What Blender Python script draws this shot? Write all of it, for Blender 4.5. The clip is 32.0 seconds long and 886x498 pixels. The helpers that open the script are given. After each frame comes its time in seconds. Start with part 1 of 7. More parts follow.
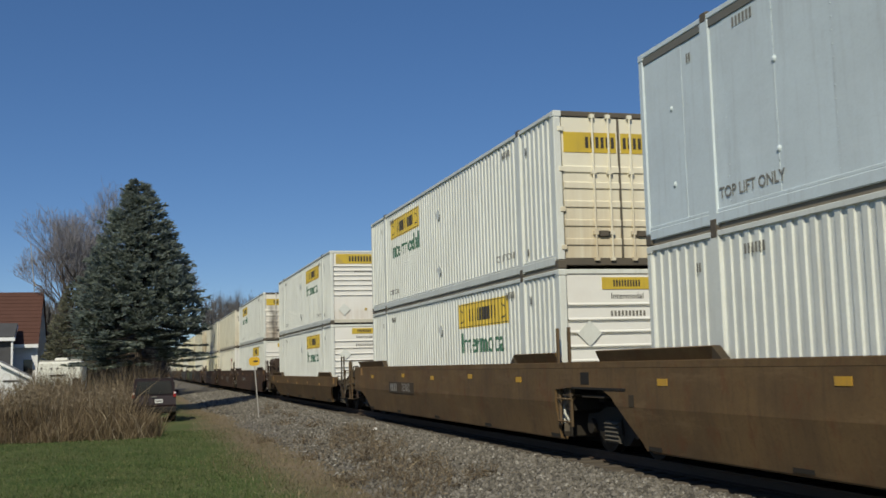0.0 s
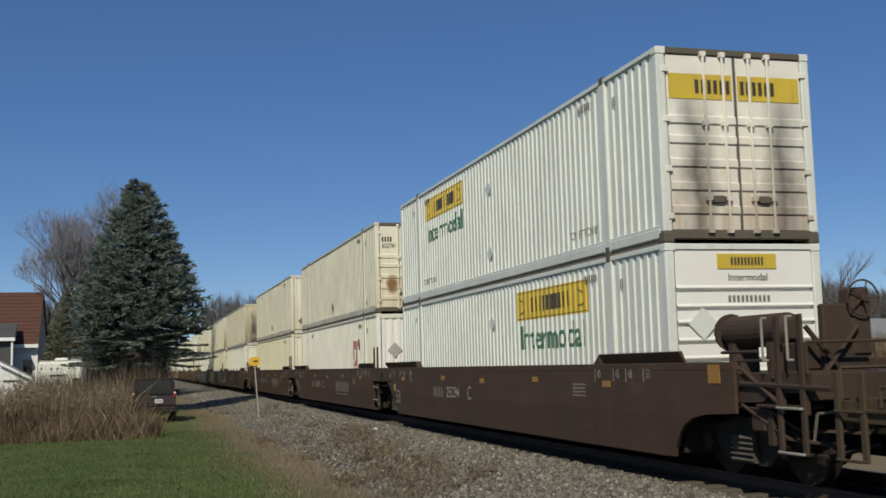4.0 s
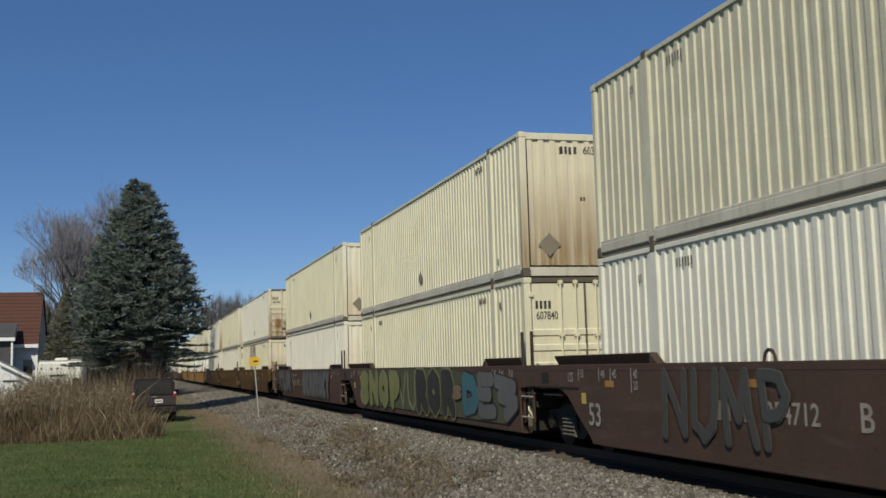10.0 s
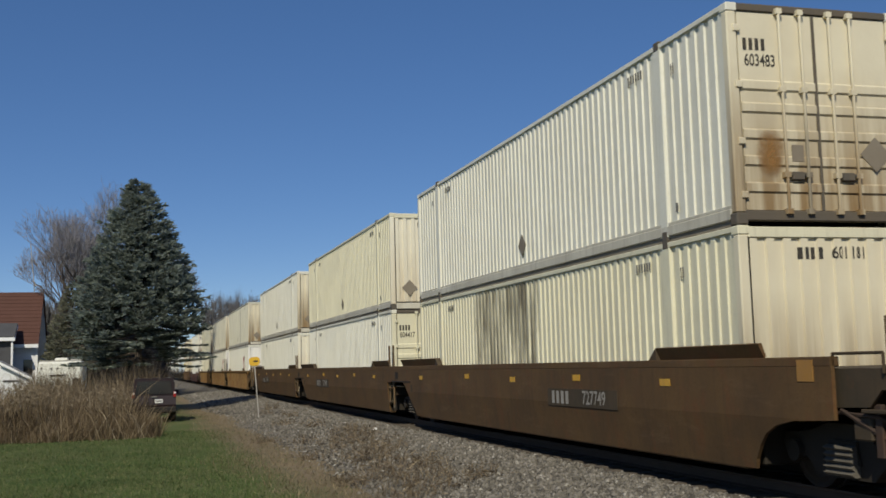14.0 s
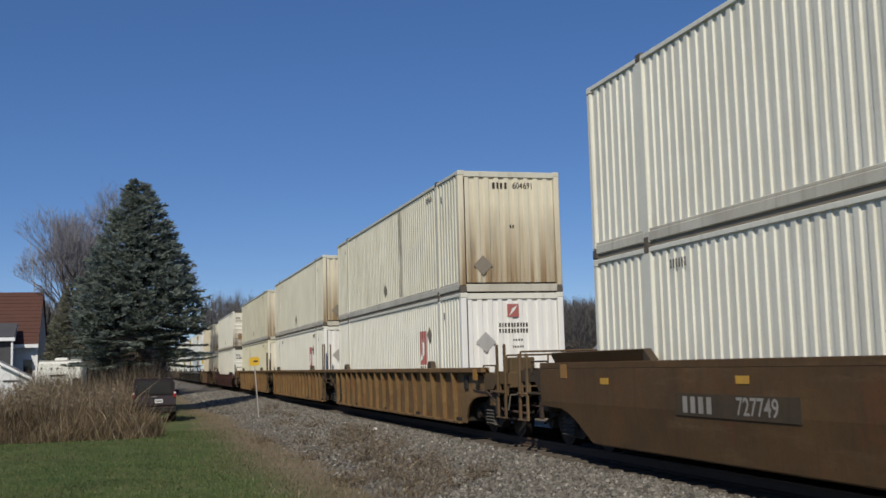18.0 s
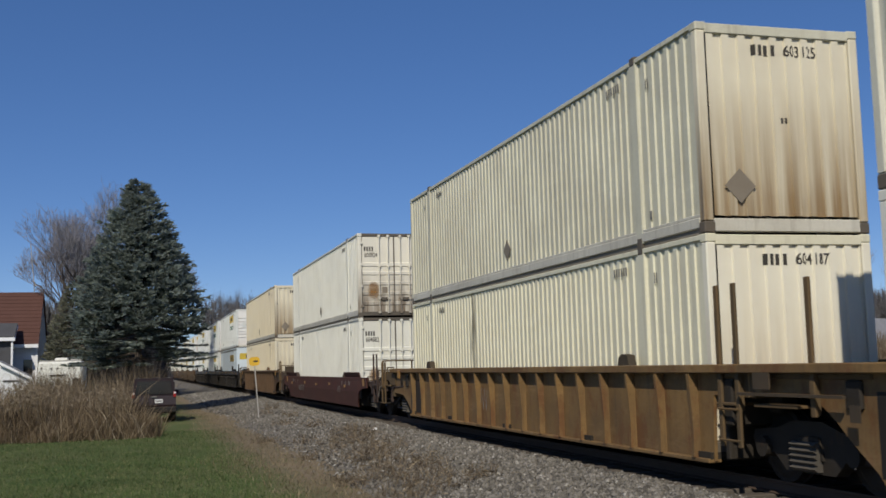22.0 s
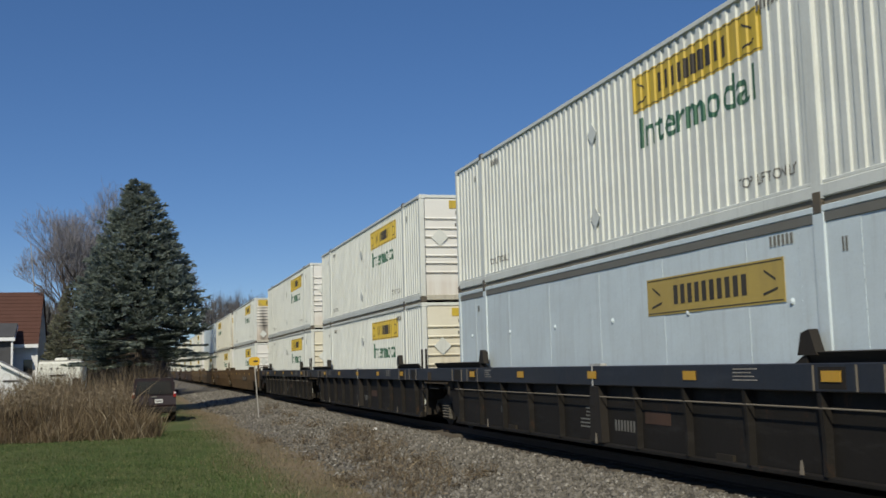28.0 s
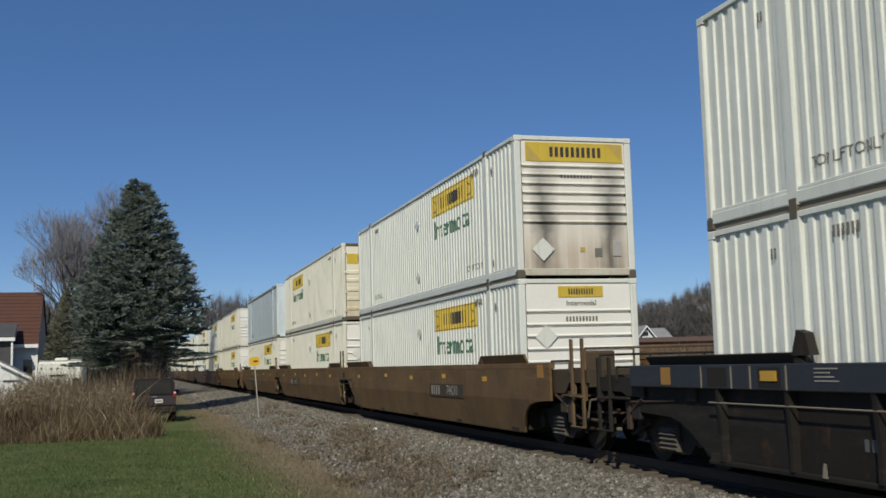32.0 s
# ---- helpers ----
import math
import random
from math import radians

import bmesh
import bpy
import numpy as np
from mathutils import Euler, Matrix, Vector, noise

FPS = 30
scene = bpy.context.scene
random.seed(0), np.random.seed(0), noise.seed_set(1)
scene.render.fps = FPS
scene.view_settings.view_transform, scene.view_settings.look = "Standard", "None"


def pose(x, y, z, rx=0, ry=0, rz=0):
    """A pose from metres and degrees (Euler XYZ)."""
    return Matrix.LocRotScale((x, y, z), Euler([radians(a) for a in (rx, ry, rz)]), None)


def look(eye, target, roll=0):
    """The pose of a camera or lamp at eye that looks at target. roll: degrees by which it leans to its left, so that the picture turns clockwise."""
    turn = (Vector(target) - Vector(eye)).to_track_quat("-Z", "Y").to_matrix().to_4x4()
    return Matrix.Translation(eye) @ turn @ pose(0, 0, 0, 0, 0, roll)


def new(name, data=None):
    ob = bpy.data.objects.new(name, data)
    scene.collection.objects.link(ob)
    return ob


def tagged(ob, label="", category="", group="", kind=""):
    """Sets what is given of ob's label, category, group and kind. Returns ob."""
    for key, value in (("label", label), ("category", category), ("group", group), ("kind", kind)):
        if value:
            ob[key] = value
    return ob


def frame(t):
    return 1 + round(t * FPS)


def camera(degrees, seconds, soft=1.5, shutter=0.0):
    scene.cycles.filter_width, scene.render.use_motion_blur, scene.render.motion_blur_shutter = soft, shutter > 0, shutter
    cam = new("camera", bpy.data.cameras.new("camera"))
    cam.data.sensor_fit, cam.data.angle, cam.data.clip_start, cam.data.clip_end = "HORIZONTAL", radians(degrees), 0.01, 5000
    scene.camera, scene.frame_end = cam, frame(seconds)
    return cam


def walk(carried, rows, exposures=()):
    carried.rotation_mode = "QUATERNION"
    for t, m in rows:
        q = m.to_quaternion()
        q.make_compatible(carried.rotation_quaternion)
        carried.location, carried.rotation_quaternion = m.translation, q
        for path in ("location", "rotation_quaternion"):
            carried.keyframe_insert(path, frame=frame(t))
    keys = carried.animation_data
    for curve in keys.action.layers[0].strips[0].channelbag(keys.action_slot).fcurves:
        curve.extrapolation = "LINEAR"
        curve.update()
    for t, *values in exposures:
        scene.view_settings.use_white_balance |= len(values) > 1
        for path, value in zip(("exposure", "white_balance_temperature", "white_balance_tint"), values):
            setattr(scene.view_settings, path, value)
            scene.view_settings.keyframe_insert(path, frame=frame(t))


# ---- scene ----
cam = camera(44.614, 32.0, soft=1.6, shutter=0.06)
EYE = (0.0, 0.0, 1.5856)
YAW, TILT, ROLL = radians(15.910), radians(6.065), -1.562
AIM = (EYE[0] + math.sin(YAW) * math.cos(TILT), EYE[1] + math.cos(YAW) * math.cos(TILT), EYE[2] + math.sin(TILT))
walk(cam, [(0.0, look(EYE, AIM, ROLL)), (32.0, look(EYE, AIM, ROLL))], exposures=[(0.0, 0.06, 7050, 3), (8.0, 0.06, 7000, 4), (14.0, 0.06, 7000, 5), (17.0, 0.06, 6850, 7), (19.0, 0.06, 6600, 9), (22.5, 0.06, 6600, 9), (24.5, 0.08, 6850, 6), (32.0, 0.08, 6900, 4)])

# ---- light: low late-autumn sun behind the viewer's left shoulder, clear sky ----
SUN_AZ, SUN_EL = radians(29.5), radians(40.5)      # azimuth from -y towards -x
SUN_DIR = Vector((-math.sin(SUN_AZ) * math.cos(SUN_EL), -math.cos(SUN_AZ) * math.cos(SUN_EL), math.sin(SUN_EL)))
world = bpy.data.worlds.new("sky")
scene.world = world
world.use_nodes = True
wn = world.node_tree.nodes
sky = wn.new("ShaderNodeTexSky")
sky.sky_type, sky.sun_disc = "NISHITA", False
sky.sun_elevation = SUN_EL
sky.sun_rotation = math.atan2(SUN_DIR.x, SUN_DIR.y)
sky.altitude, sky.air_density, sky.dust_density, sky.ozone_density = 2600.0, 0.72, 0.5, 4.0
haze = wn.new("ShaderNodeGamma")                  # thin haze evens the sky out from zenith to horizon
haze.inputs["Gamma"].default_value = 0.65
rich = wn.new("ShaderNodeHueSaturation")
rich.inputs["Hue"].default_value, rich.inputs["Saturation"].default_value, rich.inputs["Value"].default_value = 0.513, 1.42, 1.66
world.node_tree.links.new(sky.outputs[0], haze.inputs["Color"])
world.node_tree.links.new(haze.outputs[0], rich.inputs["Color"])
world.node_tree.links.new(rich.outputs[0], wn["Background"].inputs[0])
wn["Background"].inputs[1].default_value = 0.10
sun = new("sun", bpy.data.lights.new("sun", "SUN"))
sun.data.energy, sun.data.angle, sun.data.color = 3.5, radians(0.53), (1.0, 0.94, 0.84)
sun.matrix_world = look((0, 0, 60), Vector((0, 0, 60)) - SUN_DIR)


# ---- mesh building ----
class Geo:
    """Vertices and faces of one mesh, collected piece by piece."""

    def __init__(self):
        self.v, self.f = [], []

    def poly(self, pts):
        n = len(self.v)
        self.v += [tuple(p) for p in pts]
        self.f.append(tuple(range(n, n + len(pts))))
        return self

    def box(self, x0, x1, y0, y1, z0, z1, c=0.0):
        a, b = (min(x0, x1), min(y0, y1), min(z0, z1)), (max(x0, x1), max(y0, y1), max(z0, z1))
        if c <= 0:
            n = len(self.v)
            self.v += [(x, y, z) for z in (a[2], b[2]) for y in (a[1], b[1]) for x in (a[0], b[0])]
            self.f += [tuple(n + i for i in q) for q in ((0, 2, 3, 1), (4, 5, 7, 6), (0, 1, 5, 4), (2, 6, 7, 3), (0, 4, 6, 2), (1, 3, 7, 5))]
            return self
        n, mid = len(self.v), [(p + q) / 2 for p, q in zip(a, b)]
        idx, pts = {}, []
        for s in ((i, j, k) for i in (0, 1) for j in (0, 1) for k in (0, 1)):
            for ax in range(3):
                p = [(b if s[d] else a)[d] + (0 if d == ax else (-c if s[d] else c)) for d in range(3)]
                idx[s, ax] = len(pts)
                pts.append(p)
        faces = []
        for ax in range(3):
            o1, o2 = [d for d in range(3) if d != ax]
            for sgn in (0, 1):
                ring = []
                for u, w in ((0, 0), (1, 0), (1, 1), (0, 1)):
                    s = [0, 0, 0]
                    s[ax], s[o1], s[o2] = sgn, u, w
                    ring.append(idx[tuple(s), ax])
                faces.append(ring)
            for u, w in ((0, 0), (1, 0), (1, 1), (0, 1)):
                s0, s1 = [0, 0, 0], [0, 0, 0]
                s0[o1] = s1[o1] = u
                s0[o2] = s1[o2] = w
                s1[ax] = 1
                s0, s1 = tuple(s0), tuple(s1)
                faces.append([idx[s0, o1], idx[s1, o1], idx[s1, o2], idx[s0, o2]])
        for s in ((i, j, k) for i in (0, 1) for j in (0, 1) for k in (0, 1)):
            faces.append([idx[s, 0], idx[s, 1], idx[s, 2]])
        for q in faces:
            p0, p1, p2 = (Vector(pts[i]) for i in q[:3])
            nrm = (p1 - p0).cross(p2 - p0)
            if nrm.dot(sum((Vector(pts[i]) for i in q), Vector()) / len(q) - Vector(mid)) < 0:
                q.reverse()
        self.v += [tuple(p) for p in pts]
        self.f += [tuple(n + i for i in q) for q in faces]
        return self

    def rod(self, p, q, r, n=8, r2=None):
        p, q = Vector(p), Vector(q)
        r2 = r if r2 is None else r2
        d = (q - p).normalized()
        s = d.orthogonal().normalized()
        t = d.cross(s)
        m = len(self.v)
        for base, rad in ((p, r), (q, r2)):
            self.v += [tuple(base + (s * math.cos(a) + t * math.sin(a)) * rad) for a in (2 * math.pi * i / n for i in range(n))]
        self.f += [(m + i, m + (i + 1) % n, m + n + (i + 1) % n, m + n + i) for i in range(n)]
        self.f += [tuple(m + i for i in reversed(range(n))), tuple(m + n + i for i in range(n))]
        return self

    def path(self, pts, r, n=6):
        for a, b in zip(pts, pts[1:]):
            self.rod(a, b, r, n)
        return self

    def prism(self, poly, axis, lo, hi):
        """A flat polygon, given by its two other coordinates, drawn out along an axis."""
        def at(p, w):
            q = list(p)
            q.insert(axis, w)
            return tuple(q)
        m, n = len(self.v), len(poly)
        self.v += [at(p, lo) for p in poly] + [at(p, hi) for p in poly]
        self.f += [(m + i, m + (i + 1) % n, m + n + (i + 1) % n, m + n + i) for i in range(n)]
        self.f += [tuple(m + i for i in reversed(range(n))), tuple(m + n + i for i in range(n))]
        return self

    def sheet(self, line, axis, lo, hi):
        """An open polyline drawn out along an axis."""
        def at(p, w):
            q = list(p)
            q.insert(axis, w)
            return tuple(q)
        m, n = len(self.v), len(line)
        self.v += [at(p, lo) for p in line] + [at(p, hi) for p in line]
        self.f += [(m + i, m + i + 1, m + n + i + 1, m + n + i) for i in range(n - 1)]
        return self

    def add(self, other, m):
        n = len(self.v)
        self.v += [tuple(m @ Vector(p)) for p in other.v]
        self.f += [tuple(n + i for i in q) for q in other.f]
        return self

    def mesh(self, name, smooth=False):
        me = bpy.data.meshes.new(name)
        me.from_pydata(self.v, [], self.f)
        if smooth:
            me.shade_smooth()
        me.update()
        return me


def part(name, geo, material, parent, label="", m=None, smooth=False):
    """One mesh object under a thing or a part; geo may be a Geo or a ready mesh."""
    me = geo.mesh(name, smooth) if isinstance(geo, Geo) else geo
    if material and not me.materials:
        me.materials.append(material)
    ob = new(name, me)
    ob.parent = parent
    if m is not None:
        ob.matrix_local = m
    if label:
        ob["label"] = label
    if name == "lettering":
        ob["kind"] = "stuff"
    return ob


def thing(name, geo, material, m, label, category, group="", kind="", smooth=False):
    if geo is None:
        ob = new(name)
        ob.empty_display_size = 0.2
    else:
        me = geo.mesh(name, smooth) if isinstance(geo, Geo) else geo
        if material and not me.materials:
            me.materials.append(material)
        ob = new(name, me)
    ob.matrix_world = m
    return tagged(ob, label, category, group, kind)


GLYPHS = {}


def letters(text, height, slant=0.0, squeeze=1.0):
    """Flat lettering from the built-in font, lying in x and y, centred, of the given capital height."""
    key = (text, round(height, 3), slant, squeeze)
    if key not in GLYPHS:
        cu = bpy.data.curves.new("lettering", "FONT")
        cu.body, cu.align_x, cu.align_y, cu.shear, cu.resolution_u = text, "CENTER", "CENTER", slant, 3
        cu.offset = 0.012
        ob = new("lettering", cu)
        bpy.context.view_layer.update()
        me = bpy.data.meshes.new_from_object(ob.evaluated_get(bpy.context.evaluated_depsgraph_get()))
        bpy.data.objects.remove(ob)
        k = height / 0.70
        g = Geo()
        g.v = [(v.co.x * k * squeeze, v.co.y * k, 0.0) for v in me.vertices]
        g.f = [tuple(p.vertices) for p in me.polygons]
        GLYPHS[key] = g
    return GLYPHS[key]


# lettering on a side that faces -x, and on an end that faces -y
SIDE = Matrix(((0, 0, -1, 0), (-1, 0, 0, 0), (0, 1, 0, 0), (0, 0, 0, 1)))
END = Matrix(((1, 0, 0, 0), (0, 0, -1, 0), (0, 1, 0, 0), (0, 0, 0, 1)))


# ---- materials ----
def nodes_of(name):
    m = bpy.data.materials.new(name)
    m.use_nodes = True
    return m, m.node_tree.nodes, m.node_tree.links, m.node_tree.nodes["Principled BSDF"]


def coords(n, l, scale=(1, 1, 1), vary=True):
    """Object-space coordinates at real size, shifted at random from object to object."""
    tc = n.new("ShaderNodeTexCoord")
    mp = n.new("ShaderNodeMapping")
    mp.inputs["Scale"].default_value = scale
    l.new(tc.outputs["Object"], mp.inputs["Vector"])
    if vary:
        oi = n.new("ShaderNodeObjectInfo")
        mu = n.new("ShaderNodeMath")
        mu.operation, mu.inputs[1].default_value = "MULTIPLY", 37.0
        l.new(oi.outputs["Random"], mu.inputs[0])
        l.new(mu.outputs[0], mp.inputs["Location"])
    return mp.outputs[0]


def noise_tex(n, l, vec, scale, detail=4.0, rough=0.6):
    t = n.new("ShaderNodeTexNoise")
    t.inputs["Scale"].default_value, t.inputs["Detail"].default_value, t.inputs["Roughness"].default_value = scale, detail, rough
    l.new(vec, t.inputs["Vector"])
    return t.outputs[0]


def ramp(n, l, fac, stops):
    r = n.new("ShaderNodeValToRGB")
    e = r.color_ramp.elements
    while len(e) < len(stops):
        e.new(0.5)
    for el, (p, c) in zip(e, stops):
        el.position = p
        el.color = (*c, 1) if isinstance(c, tuple) else (c, c, c, 1)
    l.new(fac, r.inputs[0])
    return r.outputs[0]


def mix(n, l, fac, a, b, mode="MIX"):
    x = n.new("ShaderNodeMix")
    x.data_type, x.blend_type = "RGBA", mode
    for sock, val in ((x.inputs[0], fac), (x.inputs[6], a), (x.inputs[7], b)):
        if isinstance(val, (int, float)):
            sock.default_value = val
        elif isinstance(val, tuple):
            sock.default_value = (*val, 1)
        else:
            l.new(val, sock)
    return x.outputs[2]


def mul(n, l, a, b):
    x = n.new("ShaderNodeMath")
    x.operation = "MULTIPLY"
    for sock, val in zip(x.inputs, (a, b)):
        if isinstance(val, (int, float)):
            sock.default_value = val
        else:
            l.new(val, sock)
    return x.outputs[0]


def bump(n, l, bsdf, height, dist, strength=1.0):
    b = n.new("ShaderNodeBump")
    b.inputs["Distance"].default_value, b.inputs["Strength"].default_value = dist, strength
    l.new(height, b.inputs["Height"])
    l.new(b.outputs[0], bsdf.inputs["Normal"])


def paint(name, color, dirt=(0.16, 0.12, 0.08), amount=0.25, streak=0.25, rough=0.5, rust=0.0, relief=0.004, metal=0.0, spread=0.60, scuff=0.0):
    """Weathered paint: a cloudy tone, vertical grime streaks, fine grime and optional rust spots."""
    m, n, l, b = nodes_of(name)
    v = coords(n, l)
    cloud = ramp(n, l, noise_tex(n, l, v, 0.9, 5), [(0.35, 0.0), (0.75, 1.0)])
    base = mix(n, l, mul(n, l, cloud, amount), color, dirt)
    vs = coords(n, l, (5.0, 5.0, 0.35))
    st = ramp(n, l, noise_tex(n, l, vs, 1.6, 6), [(0.52, 0.0), (0.80, 1.0)])
    base = mix(n, l, mul(n, l, st, streak), base, dirt)
    fine = ramp(n, l, noise_tex(n, l, v, 34.0, 3), [(0.45, 0.0), (0.8, 1.0)])
    base = mix(n, l, mul(n, l, fine, 0.22 * amount + 0.05), base, dirt)
    if rust:
        rs = ramp(n, l, noise_tex(n, l, coords(n, l, (1.0, 1.0, 0.6)), 2.2 if spread < 0.6 else 3.2, 8, 0.72), [(spread, 0.0), (spread + 0.11, 1.0)])
        base = mix(n, l, mul(n, l, rs, rust), base, (0.13, 0.055, 0.025))
    if scuff:
        # pale scrapes and dust that run along the side
        sc = ramp(n, l, noise_tex(n, l, coords(n, l, (0.45, 0.45, 2.6)), 1.4, 9, 0.72), [(0.54, 0.0), (0.76, 1.0)])
        base = mix(n, l, mul(n, l, sc, scuff), base, tuple(min(1.0, c * 1.5 + 0.035) for c in color))
        gr = ramp(n, l, noise_tex(n, l, coords(n, l, (1.0, 1.0, 1.6)), 11.0, 6, 0.75), [(0.52, 0.0), (0.70, 1.0)])
        base = mix(n, l, mul(n, l, gr, scuff), base, tuple(c * 0.45 for c in color))
    l.new(base, b.inputs["Base Color"])
    b.inputs["Roughness"].default_value = rough
    b.inputs["Specular IOR Level"].default_value = 0.5 if rough < 0.58 else 0.18
    b.inputs["Metallic"].default_value = metal
    bump(n, l, b, noise_tex(n, l, v, 6.0, 4), relief)
    return m


def stained(name, color, stain, low=0.5, strength=0.6, rough=0.55, soot=0.0):
    """Container end paint with rusty brown grime that runs down it and gathers on its lower part."""
    m, n, l, b = nodes_of(name)
    v = coords(n, l)
    base = mix(n, l, mul(n, l, ramp(n, l, noise_tex(n, l, v, 1.1, 5), [(0.35, 0.0), (0.75, 1.0)]), 0.14), color, stain)
    tc = n.new("ShaderNodeTexCoord")
    sep = n.new("ShaderNodeSeparateXYZ")
    l.new(tc.outputs["Object"], sep.inputs[0])
    zz = mul(n, l, sep.outputs[2], 1 / 2.9)
    fall = ramp(n, l, zz, [(0.0, 1.0), (0.16, 0.9), (low, 0.42), (min(0.98, low + 0.25), 0.0)])
    vs = coords(n, l, (4.2, 4.2, 0.16))
    run = ramp(n, l, noise_tex(n, l, vs, 1.3, 5, 0.55), [(0.32, 0.22), (0.58, 1.0)])
    base = mix(n, l, mul(n, l, mul(n, l, fall, run), strength), base, stain)
    dark = ramp(n, l, noise_tex(n, l, coords(n, l, (2.2, 2.2, 0.22)), 1.0, 4), [(0.57, 0.0), (0.72, 1.0)])
    base = mix(n, l, mul(n, l, mul(n, l, dark, fall), strength), base, (0.10, 0.085, 0.065))
    if soot:
        # two exhaust-black runs beside the middle, ragged at their edges
        wob = n.new("ShaderNodeMath")
        wob.operation, wob.inputs[1].default_value, wob.inputs[2].default_value = "MULTIPLY_ADD", 0.55, -0.27
        l.new(noise_tex(n, l, v, 1.7, 5), wob.inputs[0])
        xx = n.new("ShaderNodeMath")
        xx.operation = "ADD"
        l.new(sep.outputs[0], xx.inputs[0])
        l.new(wob.outputs[0], xx.inputs[1])
        half = n.new("ShaderNodeMath")
        half.operation, half.inputs[1].default_value, half.inputs[2].default_value = "MULTIPLY_ADD", 0.4, 0.5
        l.new(xx.outputs[0], half.inputs[0])
        two = ramp(n, l, half.outputs[0], [(0.10, 0.0), (0.22, 1.0), (0.38, 0.0), (0.66, 0.0), (0.80, 1.0), (0.94, 0.15)])
        fade = ramp(n, l, zz, [(0.0, 0.75), (0.38, 1.0), (0.68, 0.65), (0.90, 0.0)])
        base = mix(n, l, mul(n, l, mul(n, l, two, fade), soot), base, (0.045, 0.036, 0.030))
    l.new(base, b.inputs["Base Color"])
    b.inputs["Roughness"].default_value = rough
    bump(n, l, b, noise_tex(n, l, v, 7.0, 4), 0.004)
    return m


CREAM = paint("cream container paint", (0.71, 0.672, 0.495), amount=0.14, streak=0.30, rough=0.45, scuff=0.10)
DULL_CREAM = paint("dull grimy cream container paint", (0.60, 0.575, 0.435), amount=0.25, streak=0.5, rough=0.5, scuff=0.15)
IVORY = paint("ivory container paint", (0.73, 0.715, 0.615), (0.30, 0.26, 0.17), amount=0.18, streak=0.34, rough=0.45, scuff=0.10)
DULL_IVORY = paint("dull ivory container paint", (0.635, 0.615, 0.50), (0.26, 0.22, 0.14), amount=0.28, streak=0.5, rough=0.5, scuff=0.15)
WHITE = paint("white container paint", (0.715, 0.73, 0.675), (0.30, 0.29, 0.25), amount=0.22, streak=0.36, rough=0.42, scuff=0.10)
TAN = paint("tan container paint", (0.70, 0.62, 0.445), amount=0.14, streak=0.16, rough=0.5, scuff=0.10)
BLUEGREY = paint("pale blue-grey container paint", (0.655, 0.735, 0.76), amount=0.16, streak=0.22, rough=0.4, scuff=0.10)
RAIL_GREY = paint("grey frame paint", (0.60, 0.57, 0.475), (0.17, 0.13, 0.08), amount=0.40, streak=0.45, rough=0.55)
END_LIGHT = stained("lightly stained end paint", (0.765, 0.725, 0.585), (0.38, 0.25, 0.11), 0.46, 0.46)
END_RUST = stained("rust-stained end paint", (0.70, 0.64, 0.48), (0.23, 0.145, 0.062), 0.48, 1.0)
END_GRIME = stained("grime-stained white door paint", (0.74, 0.70, 0.58), (0.15, 0.105, 0.065), 0.34, 1.0)
END_DARK = stained("soot-stained end paint", (0.64, 0.56, 0.39), (0.17, 0.115, 0.06), 0.50, 1.0, soot=0.95)
END_SOOT = stained("white soot-streaked end paint", (0.77, 0.74, 0.66), (0.32, 0.20, 0.11), 0.30, 0.6, soot=0.85)
END_WHITE = stained("white end paint", (0.79, 0.78, 0.73), (0.45, 0.33, 0.22), 0.20, 0.35)
ROOF_GREY = paint("roof paint", (0.55, 0.54, 0.50), amount=0.35, streak=0.0, rough=0.6)
CAST = paint("dark steel casting", (0.10, 0.09, 0.075), amount=0.5, rough=0.6)
GALV = paint("galvanised steel", (0.52, 0.50, 0.46), amount=0.3, streak=0.2, rough=0.45, metal=0.3)
INK = paint("black lettering", (0.045, 0.043, 0.04), amount=0.2, streak=0.2, rough=0.6)
FADED = paint("faded black stencil", (0.15, 0.145, 0.13), (0.30, 0.28, 0.24), amount=0.6, streak=0.6, rough=0.6)
YELLOW = paint("yellow panel paint", (0.62, 0.44, 0.045), amount=0.25, streak=0.35, rough=0.5)
OLD_YELLOW = paint("faded mustard panel paint", (0.50, 0.36, 0.09), amount=0.25, streak=0.2, rough=0.55)
GREEN = paint("green lettering", (0.03, 0.13, 0.075), amount=0.2, streak=0.15, rough=0.55)
RED = paint("red square paint", (0.40, 0.115, 0.10), amount=0.2, streak=0.1, rough=0.5)
SLATE = paint("dark grey panel", (0.17, 0.17, 0.155), amount=0.3, streak=0.2, rough=0.6)
PLACARD = paint("grimy brown-grey placard", (0.24, 0.21, 0.165), amount=0.5, streak=0.3, rough=0.6)
TAN_CAR = paint("weathered tan-brown car paint", (0.168, 0.105, 0.048), (0.065, 0.044, 0.028), 0.75, 0.60, 0.6, 0.60, spread=0.53, scuff=0.42)
RUST_TAN = paint("rusty tan-brown car paint", (0.120, 0.070, 0.030), (0.055, 0.036, 0.022), 0.75, 0.60, 0.6, 0.60, spread=0.53, scuff=0.42)
MAROON = paint("weathered oxide-brown car paint", (0.084, 0.049, 0.035), (0.050, 0.038, 0.030), 0.70, 0.45, 0.6, 0.25, scuff=0.42)
REDOX = paint("weathered red oxide car paint", (0.088, 0.035, 0.027), (0.04, 0.03, 0.026), 0.50, 0.45, 0.6, 0.25, scuff=0.42)
